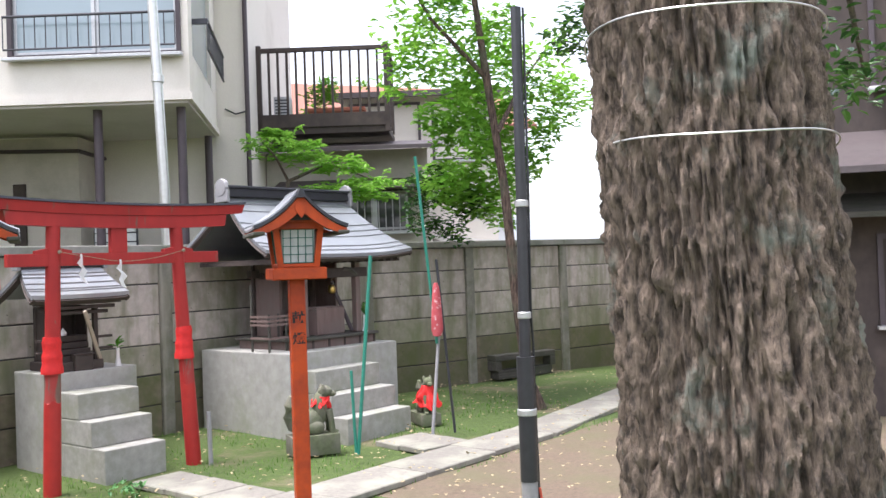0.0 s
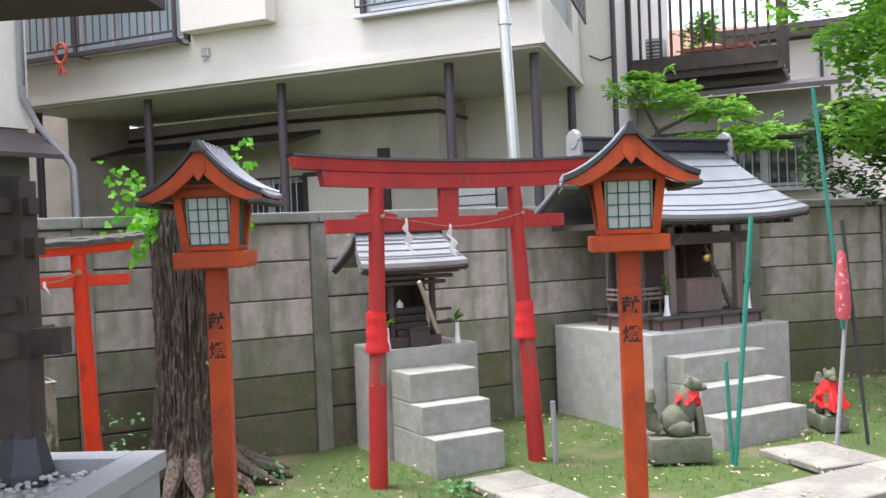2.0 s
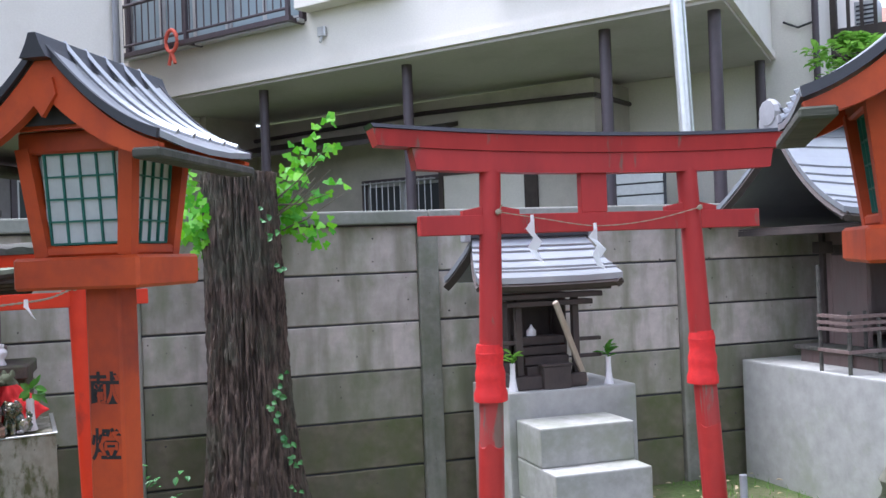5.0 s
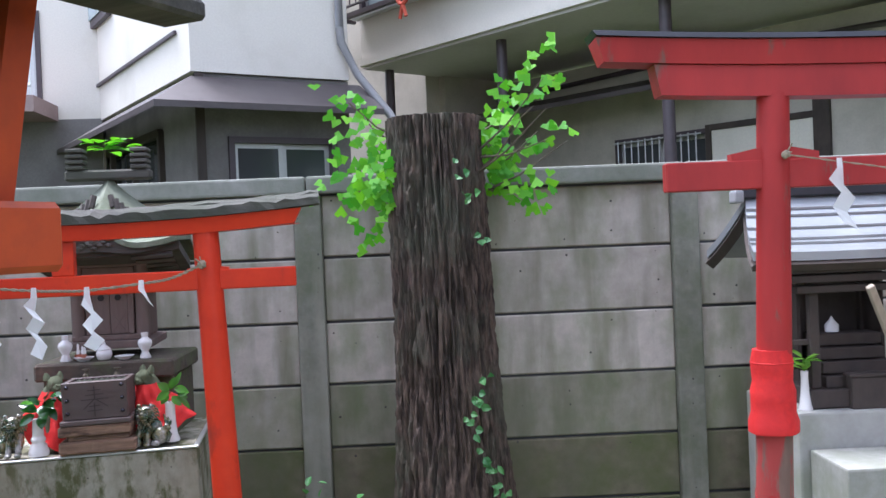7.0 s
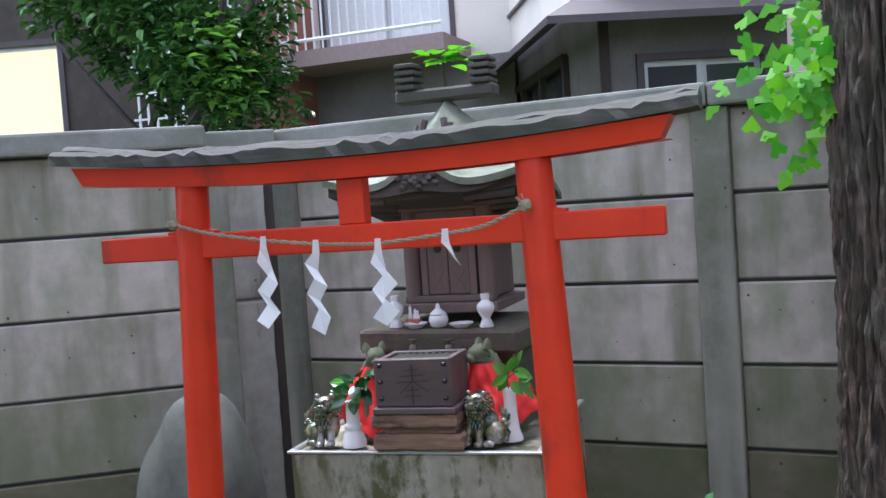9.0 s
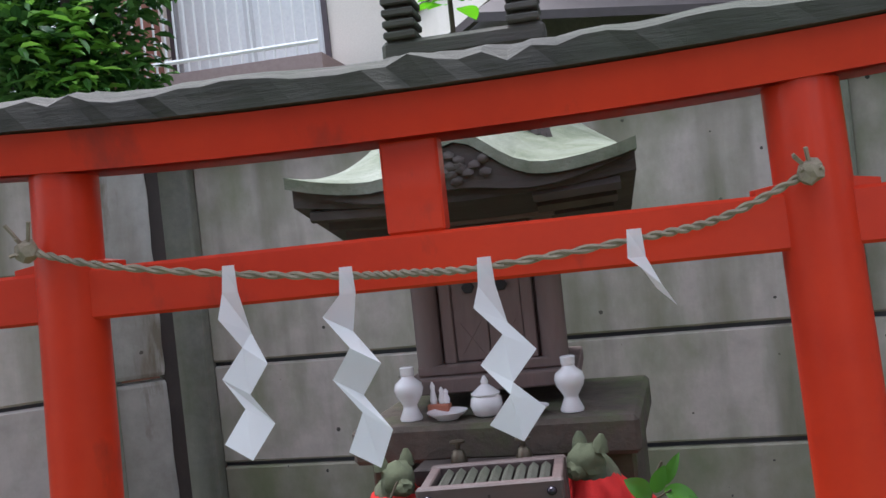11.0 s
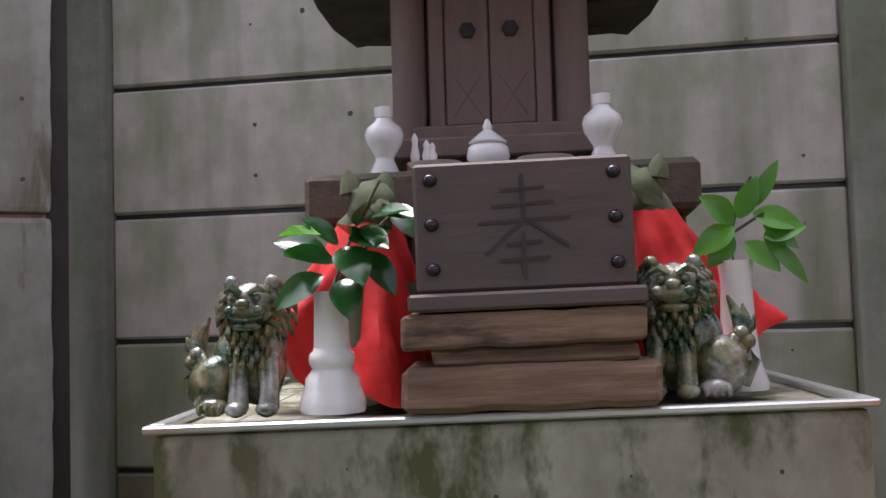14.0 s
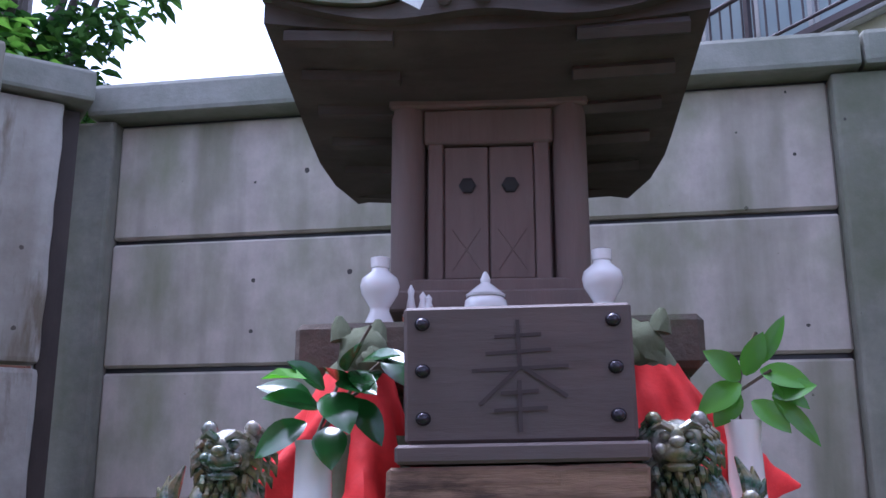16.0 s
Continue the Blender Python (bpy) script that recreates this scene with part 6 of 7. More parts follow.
sake_vase(-.775, "white porcelain sake flask on the stone slab")
sake_vase(-.485, "white porcelain sake flask on the stone slab")
pot = thing("lidded_jar", "round white porcelain water jar with a pointed lid", "jar", (-.635, -.885, 1.193))
part("body", lathe(bmesh.new(), [(.018, 0), (.024, .004), (.029, .02), (.027, .032), (.022, .037)], seg=32), M["china"], pot, smooth=True)
part("lid", lathe(bmesh.new(), [(.025, .037), (.026, .040), (.014, .050), (.006, .056), (.007, .061), (.002, .071)], seg=32), M["china"], pot, smooth=True)
for x in (-.705, -.56):
    bm = bmesh.new()
    lathe(bm, [(.02, 0), (.022, .003), (.036, .012), (.037, .014), (.030, .011), (.018, .006)], seg=32)
    solid("dish", bm, M["china"], "shallow white porcelain dish on the slab", "dish", (x, -.895, 1.193), smooth=True, group="altar dishes")
fg = thing("figurine_set", "tiny white fox figurines on a red stand", "figurine", (-.728, -.86, 1.193))
part("stand", box(bmesh.new(), -.02, .02, -.012, .012, 0, .022, .002), M["terracotta"], fg)
for x, h in ((-.01, .04), (.006, .03), (.014, .026)):
    bm = lathe(bmesh.new(), [(.006, .022), (.007, .03), (.004, .022 + h * .6), (.005, .022 + h * .8), (.001, .022 + h)], (x, 0, 0), 10)
    part("figure", bm, M["china"], fg, smooth=True)
for x in (-.665, -.555):
    bm = bmesh.new()
    lathe(bm, [(.014, 0), (.015, .004), (.010, .022), (.004, .026), (.004, .034), (.013, .036), (.013, .039), (.002, .041)], seg=18)
    solid("candle_stand", bm, M["brass"], "small dull brass candle stand", "candlestick", (x, -1.0, 1.137), smooth=True, group="candle stands")
part("rest_board", box(bmesh.new(), -.12, .12, -1.02, -.955, 1.107, 1.136, .003), M["darkwood"], ta).location = (.0, .86, 0)
tagged(ta, "mossy stone slab table before the shrine doors")
part("rest_leg", box(bmesh.new(), -.1, .1, -1.0, -.97, .905, 1.106, .003), M["darkwood"], ta).location = (.0, .86, 0)
ofb = thing("offering_box", "dark brown offering box with iron studs and faded writing", "box")
BOXED = ALTAR @ Matrix.Translation((.014, .080, .024)) @ Matrix.Diagonal((1, 1, .966, 1))
ofb.matrix_world = BOXED @ Matrix.Diagonal((1.08, 1, 1, 1))
part("front", box(bmesh.new(), -.098, .098, -.085, -.068, 1.035, 1.165, .003), M["boxwood"], ofb)
part("back", box(bmesh.new(), -.098, .098, .05, .067, 1.035, 1.163, .003), M["boxwood"], ofb)
part("side", box(bmesh.new(), -.096, -.082, -.067, .049, 1.035, 1.162, .002), M["boxwood"], ofb)
part("side", box(bmesh.new(), .082, .096, -.067, .049, 1.035, 1.162, .002), M["boxwood"], ofb)
part("floor", box(bmesh.new(), -.081, .081, -.067, .049, 1.03, 1.06), M["boxwood"], ofb)
part("skirt", box(bmesh.new(), -.106, .106, -.094, .07, 1.016, 1.034, .003), M["boxwood"], ofb)
for k in range(9):
    bm = bmesh.new()
    box(bm, -.005, .005, -.066, .048, -.005, .005, 0, pose(-.07 + k * .0175, 0, 1.152, 0, 45, 0))
    part("slat", bm, M["weathered"], ofb)
for x in (-.082, .082):
    for z in (1.148, 1.103, 1.058):
        bm = bmesh.new()
        lathe(bm, [(.0068, 0), (.0062, .003), (.004, .0055), (.001, .0065)], seg=14)
        bmesh.ops.transform(bm, matrix=pose(x, -.0852, z, 90, 0, 0), verts=bm.verts)
        part("stud", bm, M["studs"], ofb, smooth=True)
# the written character, stroke by stroke
strokes = [((-.02, .034), (.02, .036)), ((-.028, .018), (.028, .021)), ((-.04, .002), (.042, .005)), ((.0, .05), (.001, .005)), ((.0, .004), (-.034, -.030)), ((.004, .004), (.040, -.024)), ((-.016, -.020), (.016, -.018)), ((-.022, -.036), (.023, -.034)), ((0, -.008), (0, -.056))]
for a, b in strokes:
    bm = bmesh.new()
    d = Vector((b[0] - a[0], 0, b[1] - a[1]))
    ang = math.degrees(math.atan2(d.z, d.x))
    box(bm, -d.length / 2, d.length / 2, -.0006, .0006, -.0017, .0017, 0, pose((a[0] + b[0]) / 2, -.0858 - .0004 * strokes.index((a, b)), 1.1 + (a[1] + b[1]) / 2, 0, -ang, 0))
    part("stroke", bm, M["ink"], ofb)
pk = thing("plank_stack", "three rough weathered planks stacked under the offering box", "planks")
pk.matrix_world = BOXED @ Matrix.Diagonal((1.05, 1, 1, 1))
for x0, x1, z0, z1, y0, bev in ((-.118, .106, .979, 1.014, -.092, .004), (-.09, .10, .962, .978, -.080, .003), (-.12, .118, .9145, .961, -.088, .007)):
    bm = bmesh.new()
    box(bm, x0, x1, y0, .06, z0, z1, bev)
    bmesh.ops.subdivide_edges(bm, edges=[e for e in bm.edges if e.calc_length() > .15], cuts=8)
    for v in bm.verts:
        v.co += Vector((0, .0030, .0026)) * noise.noise(v.co * 38) + Vector((.004, 0, 0)) * noise.noise(Vector((v.co.y * 30, v.co.z * 60, x0)))
    part("plank", bm, M["plank"], pk)


# ---- stone foxes in red bibs, glazed lion dogs ----
def fox(name, at, turn, s, label, bib, mirror=1, plinth=0.0):
    f = thing(name, label, "statue", at, turn) if bib else None
    bm = bmesh.new()
    blob(bm, (0, .045, .085 + plinth), (.068, .085, .088), 3, .12, 2, 1)
    blob(bm, (0, -.02, .17 + plinth), (.052, .055, .115), 3, .1, 2, 2)
    rod(bm, (0, -.035, .20 + plinth), (0, -.05, .27 + plinth), .038, .032, 14)
    if plinth:
        blob(bm, (0, -.055, .275 + plinth), (.041, .05, .040), 3, .22, 4, 3)
        blob(bm, (0, -.100, .260 + plinth), (.024, .034, .021), 3, .2, 4, 4)
    else:
        blob(bm, (0, -.055, .275), (.034, .038, .036), 3, .25, 4, 3)
        blob(bm, (0, -.082, .264), (.022, .024, .019), 3, .25, 4, 4)
    for sx in (-1, 1):
        tube(bm, [(sx * .026, -.04, .295 + plinth), (sx * .029, -.038, .315 + plinth), (sx * .030, -.036, .328 + plinth)], [.017, .013, .005], 8)
        tube(bm, [(sx * .035, -.07, .16 + plinth), (sx * .038, -.085, .08 + plinth), (sx * .038, -.09, .01 + plinth)], [.026, .02, .022], 10)
        blob(bm, (sx * .052, .03, .048 + plinth), (.028, .065, .047), 3, .1, 2, 5)
        blob(bm, (sx * .038, -.105, .012 + plinth), (.022, .03, .014), 2, .05, 2, 6)
    if plinth:
        tube(bm, [(0, .12, .04 + plinth), (mirror * .012, .165, .06 + plinth), (mirror * .015, .185, .13 + plinth), (mirror * .01, .182, .20 + plinth), (0, .172, .265 + plinth)], [.03, .040, .045, .042, .016], 14)
    if plinth:
        box(bm, -.09, .09, -.13, .2, 0, plinth + .005, .01)
    bmesh.ops.scale(bm, vec=(s, s, s), verts=bm.verts)
    if not bib:
        return solid(name, bm, M["foxstone"], label, "statue", at, turn, smooth=True)
    return f, bm


def bib(bm, s, plinth=0.0, drop=1.0, spread=1.0, trail=.02):
    """A cloth bib round a neck, falling in folds over the chest and, with a trail, over the back."""
    rows = []
    for i in range(19):
        q = i / 18
        row = []
        for k in range(73):
            a = -math.pi * .985 + math.tau * .985 * k / 72
            fold = .15 * math.sin(a * 5 + q * 3 + 2 * noise.noise(Vector((a, q * 2, s)))) + .085 * math.sin(a * 11 + 1 - q * 5) + .05 * noise.noise(Vector((a * 5, q * 9, 2))) + .16 * noise.noise(Vector((math.sin(a) * 2.2, math.cos(a) * 2.2, q * 2.6 + s)))
            r = (.046 + .062 * q * spread) * (1 + fold * min(1, q * 1.6))
            z = .248 - .13 * q * drop * (1 + .25 * math.cos(a)) + .012 * q * math.sin(a * 7 + i * .3) + .008 * noise.noise(Vector((a * 3, q * 8, 1)))
            row.append(((r * math.sin(a)) * s, (-.04 - r * math.cos(a) * 1.05 + trail * q) * s, (z + plinth) * s))
        rows.append(row)
    return sheet(bm, rows, .003 * s)


def fox_with_bib(at, turn, s, label, cloth, plinth=0.0, drop=1.0, mirror=1, spread=1.0, trail=.02):
    f, bm = fox("stone_fox", at, turn, s, label, True, mirror, plinth)
    part("body", bm, M["foxstone"], f, smooth=True)
    part("bib", bib(bmesh.new(), s, plinth, drop, spread, trail), cloth, f, "bright red cloth bib", smooth=True)
    return f


def altar_fox(x, y, turn, label, mirror):
    p = ALTAR @ Vector((x, y, .908))
    return fox_with_bib(p, turn, .80, label, M["cloth"], .0, 1.45, mirror, spread=1.45, trail=.05)


altar_fox(-.178, .195, 38, "mossy stone fox in a red cloth bib on the altar", 1)
altar_fox(.176, .195, -38, "mossy stone fox in a red cloth bib on the altar", -1)
corner_things = [ob for ob in scene.objects if ob not in standing and ob.parent is None]
fox_with_bib((3.77, -2.11, 0), 62, 1.3, "mossy stone fox with a red neck cloth on a plinth", M["cloth"], .13, .5, spread=.22)
fox_with_bib((5.35, -2.02, 0), -30, 1.15, "mossy stone fox in a large red bib on a plinth", M["cloth"], .10, 1.2)


def lion(at, turn, mirror, label):
    """A seated lion dog, chest and head to the front, haunch and flame tail to one side."""
    m = mirror
    bm = bmesh.new()
    blob(bm, (-m * .024, .004, .058), (.030, .030, .050), 3, .12, 4, 8)
    blob(bm, (0, .014, .056), (.034, .028, .040), 3, .12, 4, 7)
    blob(bm, (m * .026, .004, .032), (.031, .034, .034), 3, .08, 4, 15)
    blob(bm, (m * .020, -.026, .010), (.018, .014, .011), 2, .1, 4, 16)
    for k in range(4):
        blob(bm, (m * (.010 + k * .0075), -.036, .008), (.0045, .006, .007), 1, 0, 1, k)
    hx, hz = -m * .020, .116
    blob(bm, (hx, -.010, hz), (.030, .027, .027), 3, .10, 5, 9)
    blob(bm, (hx, -.034, hz - .006), (.021, .013, .012), 3, .1, 5, 10)
    blob(bm, (hx, -.032, hz - .021), (.018, .011, .006), 2, .1, 5, 11)
    blob(bm, (hx, -.047, hz + .003), (.009, .006, .006), 2, .0, 3, 11)
    for sx in (-1, 1):
        blob(bm, (hx + sx * .023, -.010, hz + .026), (.009, .008, .009), 2, .1, 4, 12)
        blob(bm, (hx + sx * .012, -.036, hz + .009), (.006, .005, .005), 2, 0, 1, 13)
        tube(bm, [(hx + sx * .004, -.040, hz + .014), (hx + sx * .013, -.038, hz + .020), (hx + sx * .024, -.030, hz + .016)], [.004, .005, .002], 7)
        blob(bm, (hx + sx * .016, -.040, hz - .004), (.007, .006, .006), 2, 0, 1, 14)
        tube(bm, [(-m * .024 + sx * .014, -.016, .060), (-m * .026 + sx * .017, -.028, .030), (-m * .026 + sx * .017, -.031, .008)], [.014, .011, .012], 10)
        blob(bm, (-m * .026 + sx * .017, -.038, .008), (.013, .014, .009), 2, .1, 5, 14)
        for row in range(3):
            for k in range(7):
                a = .75 + k * .34
                r = .027 + .005 * row
                p = Vector((hx + sx * r * math.sin(a), -.020 + .012 * row, hz + r * math.cos(a)))
                tube(bm, [p, p + Vector((sx * .008, .003, -.006)), p + Vector((sx * .010, .004, -.015))], [.0045, .0042, .0008], 6)
    for row in range(4):
        for k in range(5 - row % 2):
            p = Vector((hx + (k - 2 + .5 * (row % 2)) * .011, -.031 + .004 * abs(k - 2), .094 - row * .011))
            tube(bm, [p, p + Vector((0, -.005, -.007)), p + Vector((.001, -.003, -.018))], [.004, .0046, .0008], 6)
    for k in range(4):
        a = k * 1.5
        blob(bm, (m * (.050 + .006 * math.cos(a)), .012, .056 + .008 * math.sin(a)), (.010, .010, .010), 2, .1, 4, k + 20)
    for dx, dz, w in ((-.012, .046, .008), (.004, .036, .008), (.016, .024, .006)):
        p = Vector((m * .050, .016, .060))
        q = p + Vector((m * dx, .004, dz))
        tube(bm, [p, p.lerp(q, .5) + Vector((m * .004, 0, 0)), q], [w * .8, w, .0015], 8)
    tube(bm, [(m * .052, .014, .058), (m * .060, .012, .036), (m * .050, .014, .010)], [.009, .010, .008], 8)
    bmesh.ops.scale(bm, vec=(.93, .93, .95), verts=bm.verts)
    return solid("lion_dog", bm, M["glaze"], label, "statue", at, turn, smooth=True, group="lion dogs")


lion(ALTAR @ Vector((-.288, .062, .909)), 4, -1, "glossy green-bronze glazed lion dog with its tail to the outside")
lion(ALTAR @ Vector((.182, .060, .909)), -4, 1, "glossy green-bronze glazed lion dog with an open mouth")
va = thing("flower_vase", "white porcelain stepped vase holding glossy dark evergreen leaves", "vase", ALTAR @ Vector((-.186, .045, .909)))
part("body", lathe(bmesh.new(), [(.033, 0), (.034, .003), (.0335, .012), (.031, .020), (.0285, .026), (.0275, .034), (.0215, .042), (.021, .044), (.0235, .049), (.0240, .054), (.0225, .059), (.0192, .062), (.0185, .066), (.0172, .116), (.0185, .119), (.0185, .122), (.014, .122), (.013, .11)], seg=32), M["china"], va, smooth=True)
vb = thing("flower_vase", "tall white flared porcelain vase holding a young leafy sprig", "vase", ALTAR @ Vector((.238, .105, .909)))
part("body", lathe(bmesh.new(), [(.029, 0), (.030, .006), (.022, .03), (.018, .07), (.0165, .115), (.0185, .132), (.0185, .136), (.014, .136), (.013, .12)], seg=32), M["china"], vb, smooth=True)
rng.seed(71)
bm = bmesh.new()
stems = []
for a, ln in ((0.5, .10), (1.1, .13), (.2, .07)):
    stems.append((Vector((0, 0, .12)), Vector((math.cos(a) * ln * .8, .03, .12 + ln * .9))))
for p, q in stems:
    tube(bm, [p, p.lerp(q, .5) + Vector((0, 0, .01)), q], .002, 5)
part("stem", bm, M["twig"], va)
for x, y, z, wx, wy, wz, ln, wd in ((-.005, -.02, .135, -.7, -.4, -.5, .062, .040), (.01, -.02, .15, -.5, -.5, .1, .062, .034), (.02, -.02, .165, .4, -.6, -.5, .066, .040), (.03, -.01, .18, .5, -.5, -.2, .062, .036),
                                    (.035, 0, .19, .2, -.5, .25, .060, .028), (.05, .01, .20, .6, -.5, .05, .055, .026), (.06, .01, .205, .7, -.4, -.15, .052, .026), (.07, .02, .20, .7, -.3, -.5, .055, .026),
                                    (.02, -.02, .13, .2, -.6, -.6, .055, .035), (.0, -.02, .16, -.9, -.2, .25, .06, .03), (.045, -.01, .16, .6, -.4, -.8, .060, .030), (.03, .0, .175, .0, -.8, .3, .05, .03), (.01, 0, .17, -.3, -.4, .3, .05, .03), (.055, .01, .19, .1, -.7, -.3, .055, .035)):
    bm = bmesh.new()
    broad_leaf(bm, (x * .9, y * .6, z * .92 + .014), (wx, wy, wz + .12), (.1, -.75, .8), ln * .92, wd * .95)
    part("leaf", bm, M["sleaf"], va, smooth=True)
bm = bmesh.new()
leaf(bm, (0.0, -.03, .178), (-.9, -.1, .1), (0, -.5, 1), .045, .022, .2)
part("leaf", bm, M["gleaf"], va, "young bright leaf")
bm = bmesh.new()
tube(bm, [(0, 0, .12), (-.004, 0, .16), (.006, 0, .20), (.02, 0, .225)], .0022, 5)
tube(bm, [(-.002, 0, .165), (.03, -.01, .185)], .0018, 5)
part("stem", bm, M["twig"], vb)
for x, z, wx, wz, ln, wd in ((0, .20, -.8, -.35, .062, .032), (0, .205, -.4, .5, .055, .034), (.005, .21, .25, .7, .055, .026), (.02, .222, .4, .9, .065, .02), (.02, .215, .9, -.1, .06, .032), (.03, .186, .6, .3, .05, .028), (.03, .185, .8, -.7, .075, .022), (.01, .18, .5, -.3, .055, .03), (.03, .2, .9, -.45, .05, .022), (-.002, .19, -.6, -.6, .05, .03)):
    bm = bmesh.new()
    broad_leaf(bm, (x, -.005, z * .86), (wx, -.3, wz - .1), (.1, -1, .5), ln * .85, wd * .9)
    part("leaf", bm, M["sleaf2"], vb, smooth=True)

# the whole corner group stands on its own axis, a little off square with the wall
CORNER = Matrix.Translation((.002, .190, -.122)) @ pose(0, 0, 0, 0, 0, .5) @ Matrix.Scale(1.0694, 4)
lions_and_vases = [ob for ob in scene.objects if ob not in standing and ob.parent is None and ob.name.startswith(("lion_dog", "flower_vase"))]
for ob in [altar_ped, *corner_things, *lions_and_vases]:
    ob.matrix_basis = CORNER @ ob.matrix_basis


# ---- ropes and paper streamers on the gates ----
def streamer(parent, at, steps_, w, lean, seed):
    """A folded zigzag paper strip that hangs from a rope."""
    r = random.Random(seed)
    bm = bmesh.new()
    x, z, y = at[0], at[2], at[1]
    rows = [((x - .006, y, z + .012), (x + .010, y - .002, z + .012)), ((x - .008, y - .004, z - .02), (x + .012, y - .004, z - .02))]
    z -= .02
    side = 1
    for dx, dz in steps_:
        y -= lean
        cx = x + dx
        rows.append(((cx - w / 2, y - .004 + r.uniform(-.01, .01), z - dz + .010), (cx + w / 2, y - .004 + r.uniform(-.012, .012), z - dz - .010)))
        z -= dz
        side = -side
    vs = [[bm.verts.new(p) for p in row] for row in rows]
    for a, b in zip(vs, vs[1:]):
        bm.faces.new((a[0], a[1], b[1], b[0]))
    bmesh.ops.solidify(bm, geom=bm.faces[:], thickness=.0008)
    return part("paper_streamer", bm, M["gohei"], parent, "folded white paper streamer")


def rope(name, label, pts, r):
    t = thing(name, label, "rope")
    n = len(pts)
    bm = bmesh.new()
    for ph in (0, math.pi):
        path = []
        for k in range((n - 1) * 24 + 1):
            s = k / 24
            i = min(int(s), n - 2)
            f = s - i
            p0, p1, p2, p3 = (Vector(pts[max(i - 1, 0)]), Vector(pts[i]), Vector(pts[i + 1]), Vector(pts[min(i + 2, n - 1)]))
            p = .5 * ((2 * p1) + (p2 - p0) * f + (2 * p0 - 5 * p1 + 4 * p2 - p3) * f * f + (3 * p1 - p0 - 3 * p2 + p3) * f ** 3)
            a = k * .75 + ph
            path.append(p + Vector((0, math.cos(a), math.sin(a))) * r * .55)
        part("strand", tube(bmesh.new(), path, r * .62, 6), M["rope"], t, smooth=True)
    for e in (pts[0], pts[-1]):
        bm = bmesh.new()
        blob(bm, e, (.014, .014, .014), 2, .5, 40, 1)
        for k in range(5):
            tube(bm, [e, Vector(e) + Vector((rnd(-.02, .02), -.012, rnd(-.015, .035)))], .0025, 4)
        part("knot", bm, M["rope"], t)
    return t


GATE = Matrix.Translation((-.6075, -1.39, 0)) @ pose(0, 0, 0, 0, 0, 6)
rb = rope("straw_rope", "sagging twisted straw rope hung with white paper streamers", [(-.455, -.058, 1.532), (-.362, -.056, 1.505), (-.2, -.056, 1.478), (-.05, -.056, 1.461), (.02, -.056, 1.457), (.11, -.056, 1.455), (.28, -.056, 1.469), (.377, -.056, 1.483), (.475, -.058, 1.523)], .0048)
rb.matrix_basis = GATE
streamer(rb, (-.197, -.063, 1.476), [(.006, .040), (.030, .036), (.006, .034), (.032, .036), (.010, .036)], .033, .007, 1)
streamer(rb, (-.054, -.063, 1.460), [(-.014, .034), (.022, .036), (-.004, .036), (.030, .038), (.012, .042)], .035, .008, 2)
streamer(rb, (.109, -.063, 1.455), [(.004, .034), (.034, .032), (.006, .032), (.038, .032), (.012, .032)], .036, .007, 3)
streamer(rb, (.279, -.063, 1.469), [(.016, .022), (.030, .024)], .020, 0, 4)
ra = rope("straw_rope", "thin straw rope across the red torii with paper streamers", [(1.78, -1.485, 1.80), (2.02, -1.485, 1.76), (2.3, -1.485, 1.72), (2.6, -1.485, 1.74), (2.89, -1.485, 1.80)], .0028)
streamer(ra, (1.95, -1.49, 1.77), [(-.01, .045), (.03, .045), (.0, .045), (.03, .055)], .05, 0, 5)
streamer(ra, (2.285, -1.49, 1.722), [(-.01, .045), (.03, .045), (.0, .045), (.03, .055)], .05, 0, 6)

# plant growing on the shrine roof
rng.seed(81)
sd = thing("seedling", "bright green seedling growing on the shrine roof", "plant", (-.725, -.47, 2.0))
for k in range(22):
    a = rnd(0, math.tau)
    bm = bmesh.new()
    broad_leaf(bm, (rnd(-.09, .09), rnd(-.05, .05), rnd(.0, .05)), (math.cos(a), math.sin(a) * .5, rnd(.0, .3)), (0, 0, 1), rnd(.06, .1), rnd(.04, .055))
    part("leaf", bm, M["gleaf"], sd, smooth=True)
part("stem", tube(bmesh.new(), [(0, 0, -.09), (0, 0, .04)], .006, 5), M["twig"], sd)

# ---- loose things in the yard ----
bm = bmesh.new()
blob(bm, (0, 0, .42), (.235, .2, .53), 4, .16, 1.3, 4)
solid("boulder", bm, M["boulder"], "dark smooth standing boulder against the wall", "rock", (-1.62, -.80, 0), smooth=True)
bm = bmesh.new()
blob(bm, (0, 0, .25), (.16, .15, .38), 4, .12, 1.3, 9)
solid("boulder", bm, M["boulder"], "low dark boulder beside the altar pedestal", "rock", (-1.16, -.72, 0), smooth=True)


def slim_pole(label, p0, p1, r, material, name="pole"):
    bm = bmesh.new()
    tube(bm, [p0, Vector(p0).lerp(Vector(p1), .5), p1], r, 10)
    return solid(name, bm, material, label, "pole", smooth=True)


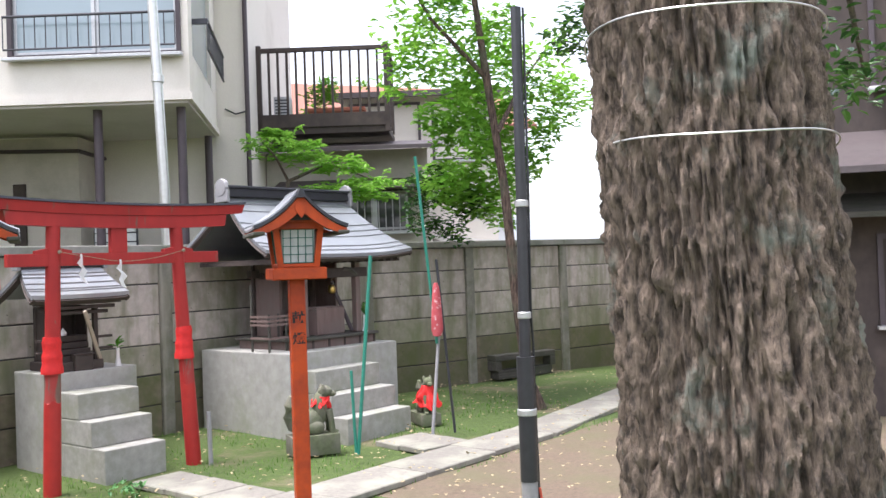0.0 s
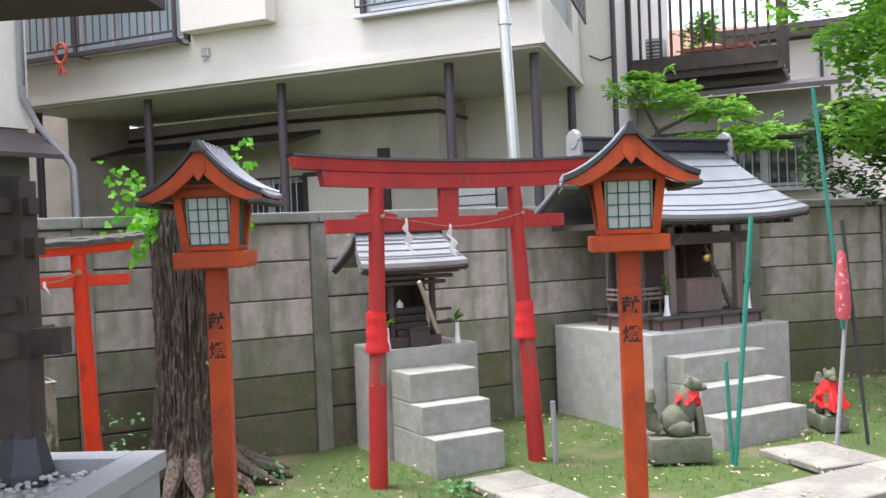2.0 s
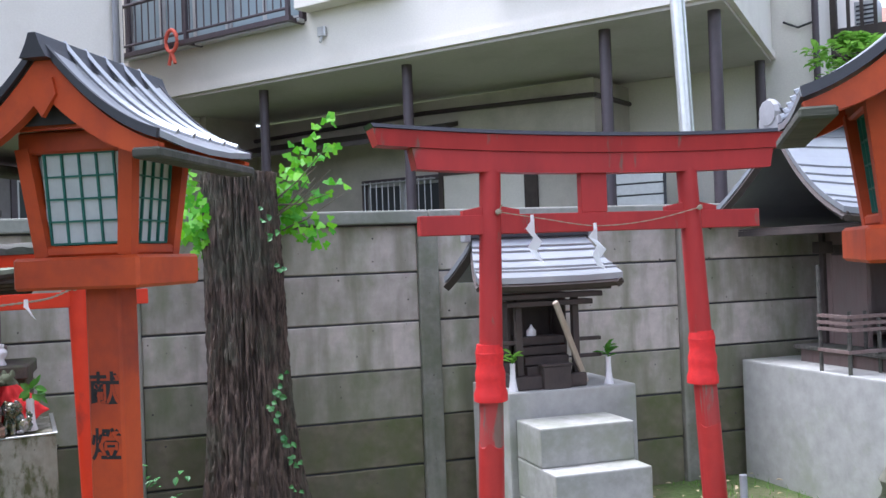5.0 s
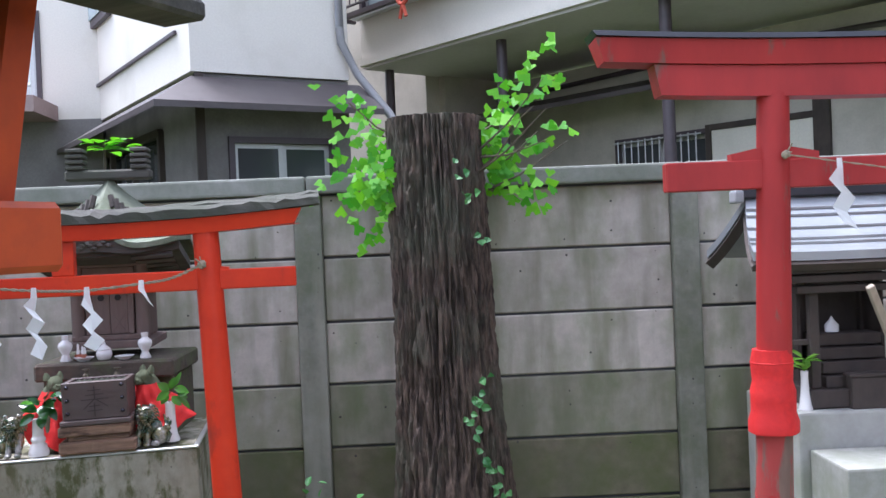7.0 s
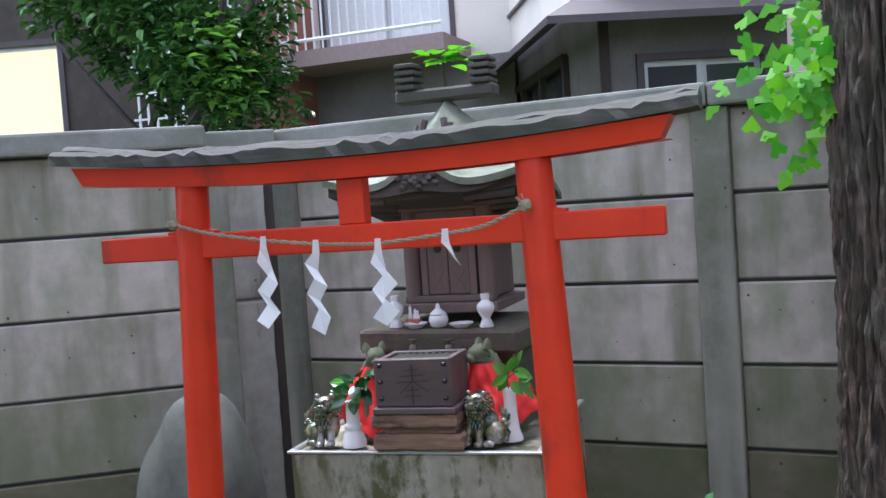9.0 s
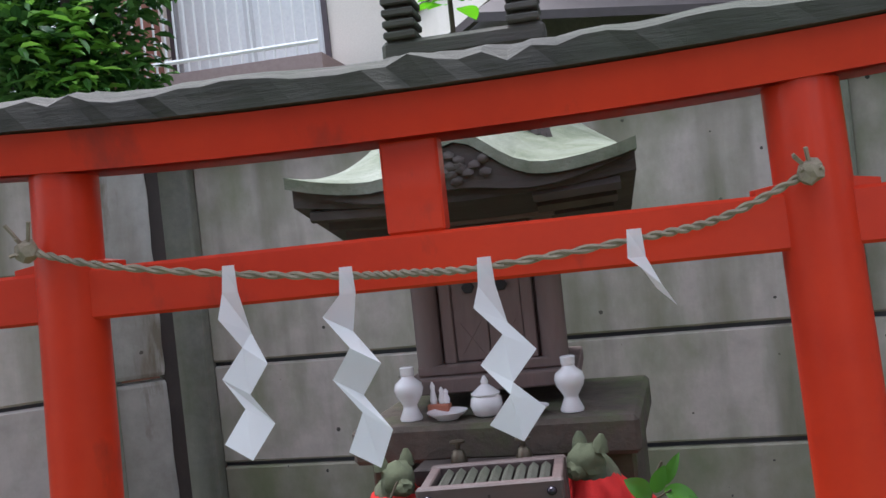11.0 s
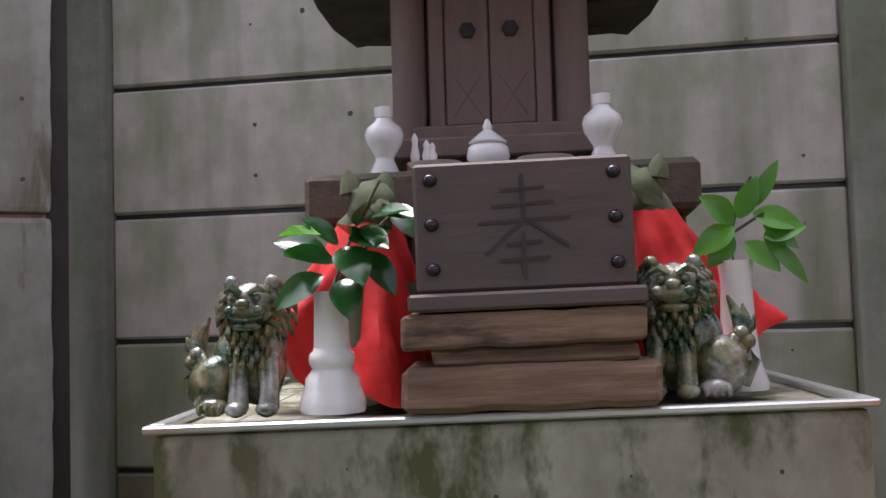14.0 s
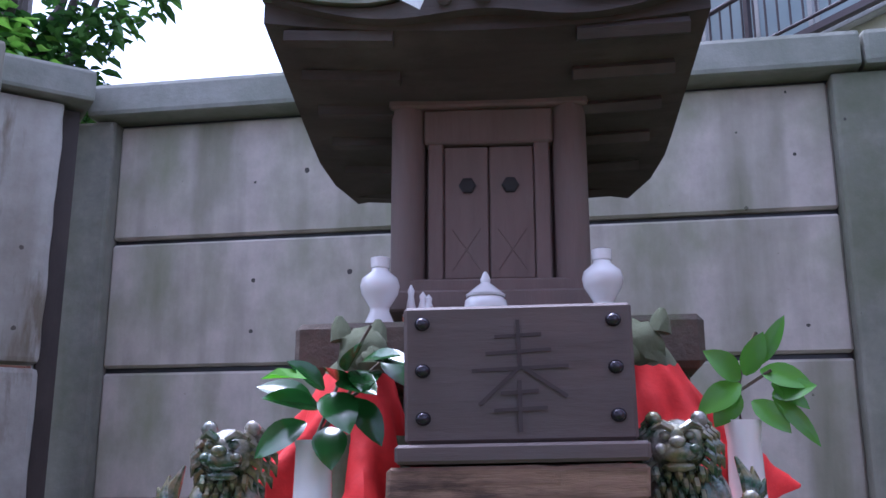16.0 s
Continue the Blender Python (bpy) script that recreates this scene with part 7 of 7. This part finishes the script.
slim_pole("green plastic-coated garden pole leaning by the steps", (3.91, -2.455, 0), (3.99, -2.60, 1.70), .016, M["green_pole"])
slim_pole("short grey-green stake beside the garden pole", (3.90, -2.44, 0), (3.87, -2.44, .72), .014, M["green_pole"], "stake")
slim_pole("tall green plastic-coated garden pole by the path", (5.03, -2.45, .85), (4.80, -2.45, 2.62), .014, M["green_pole"])
slim_pole("grey-white pole propped beside the red bag", (4.92, -2.45, 0), (5.07, -2.45, 1.0), .016, M["pvc"])
slim_pole("thin dark stake by the path", (5.12, -2.56, 0), (5.0, -2.50, 1.65), .013, M["darkmetal"], "stake")
slim_pole("grey steel pipe stake by the red torii", (3.03, -1.58, -.02), (3.02, -1.58, .43), .02, M["pvc"], "stake")
bm = bmesh.new()
lathe(bm, [(.02, .50), (.035, .46), (.05, .36), (.062, .2), (.068, .06), (.05, .0), (.01, -.01)], seg=18, squash=.7)
for v in bm.verts:
    v.co += Vector((.012, .008, 0)) * noise.noise(v.co * 14)
solid("cloth_bag", bm, M["bibpat"], "faded red and white cloth bundle tied to the pole", "bag", (4.98, -2.50, .93), smooth=True)
lg = thing("bench", "low old timber bench of grey planks by the wall", "bench", (9.0, -.62, 0), -14)
part("seat", box(bmesh.new(), -.55, .55, -.2, .2, .25, .33, .01), M["weathered"], lg)
part("back", box(bmesh.new(), -.55, .55, .15, .2, .33, .52, .01), M["weathered"], lg)
part("base", box(bmesh.new(), -.5, .5, -.18, .18, 0, .12, .01), M["weathered"], lg)
for s in (-1, 1):
    part("end", box(bmesh.new(), s * .5 - .05, s * .5 + .05, -.2, .2, .12, .249, .01), M["weathered"], lg)

# fallen leaves, moss tufts
rng.seed(91)
bm = bmesh.new()
for k in range(1500):
    x, y = rnd(-1, 9.5), rnd(-5.5, -.1)
    if x < 1 and y < -3:
        continue
    leaf(bm, (x, y, .03 + .035 * noise.noise(Vector((x * .9, y * .9, 0)))), (rnd(-1, 1), rnd(-1, 1), .1), (0, 0, 1), rnd(.025, .05), rnd(.015, .028))
solid("fallen_leaves", bm, mat("dry_leaf", (.42, .36, .22), (.30, .22, .12), 30, .8, bump=.1), "scattered dry fallen leaves on the moss", "leaves", kind="stuff")
bm = bmesh.new()
for k in range(9000):
    x, y = rnd(-.5, 7.5), rnd(-3.6, -.05)
    if noise.noise(Vector((x * 1.3, y * 1.3, 2))) < -.05:
        continue
    z = -.02 + .035 * noise.noise(Vector((x * .9, y * .9, 0)))
    w = rnd(0, math.tau)
    h = rnd(.015, .05)
    a, b, c = (bm.verts.new((x, y, z)), bm.verts.new((x + .008 * math.cos(w), y + .008 * math.sin(w), z)), bm.verts.new((x + .02 * math.cos(w + 1), y + .02 * math.sin(w + 1), z + h)))
    bm.faces.new((a, b, c))
solid("moss_tufts", bm, leaf_mat("moss_tuft", (.06, .15, .02), (.12, .24, .03), .8, .2), "short tufts of moss and weeds", "moss", kind="stuff")
bm = bmesh.new()
for cx, cy in ((.25, -.55), (.12, -.42), (1.15, -.75), (2.0, -1.95)):
    for k in range(40):
        p = Vector((cx + rnd(-.12, .12), cy + rnd(-.1, .1), rnd(0, .55 if cx < 1 else .08)))
        leaf(bm, p, any_way(), (0, 0, 1), rnd(.03, .06), rnd(.025, .04))
solid("weeds", bm, M["ivy"], "small leafy weeds at the foot of the trunk", "weeds", kind="stuff")
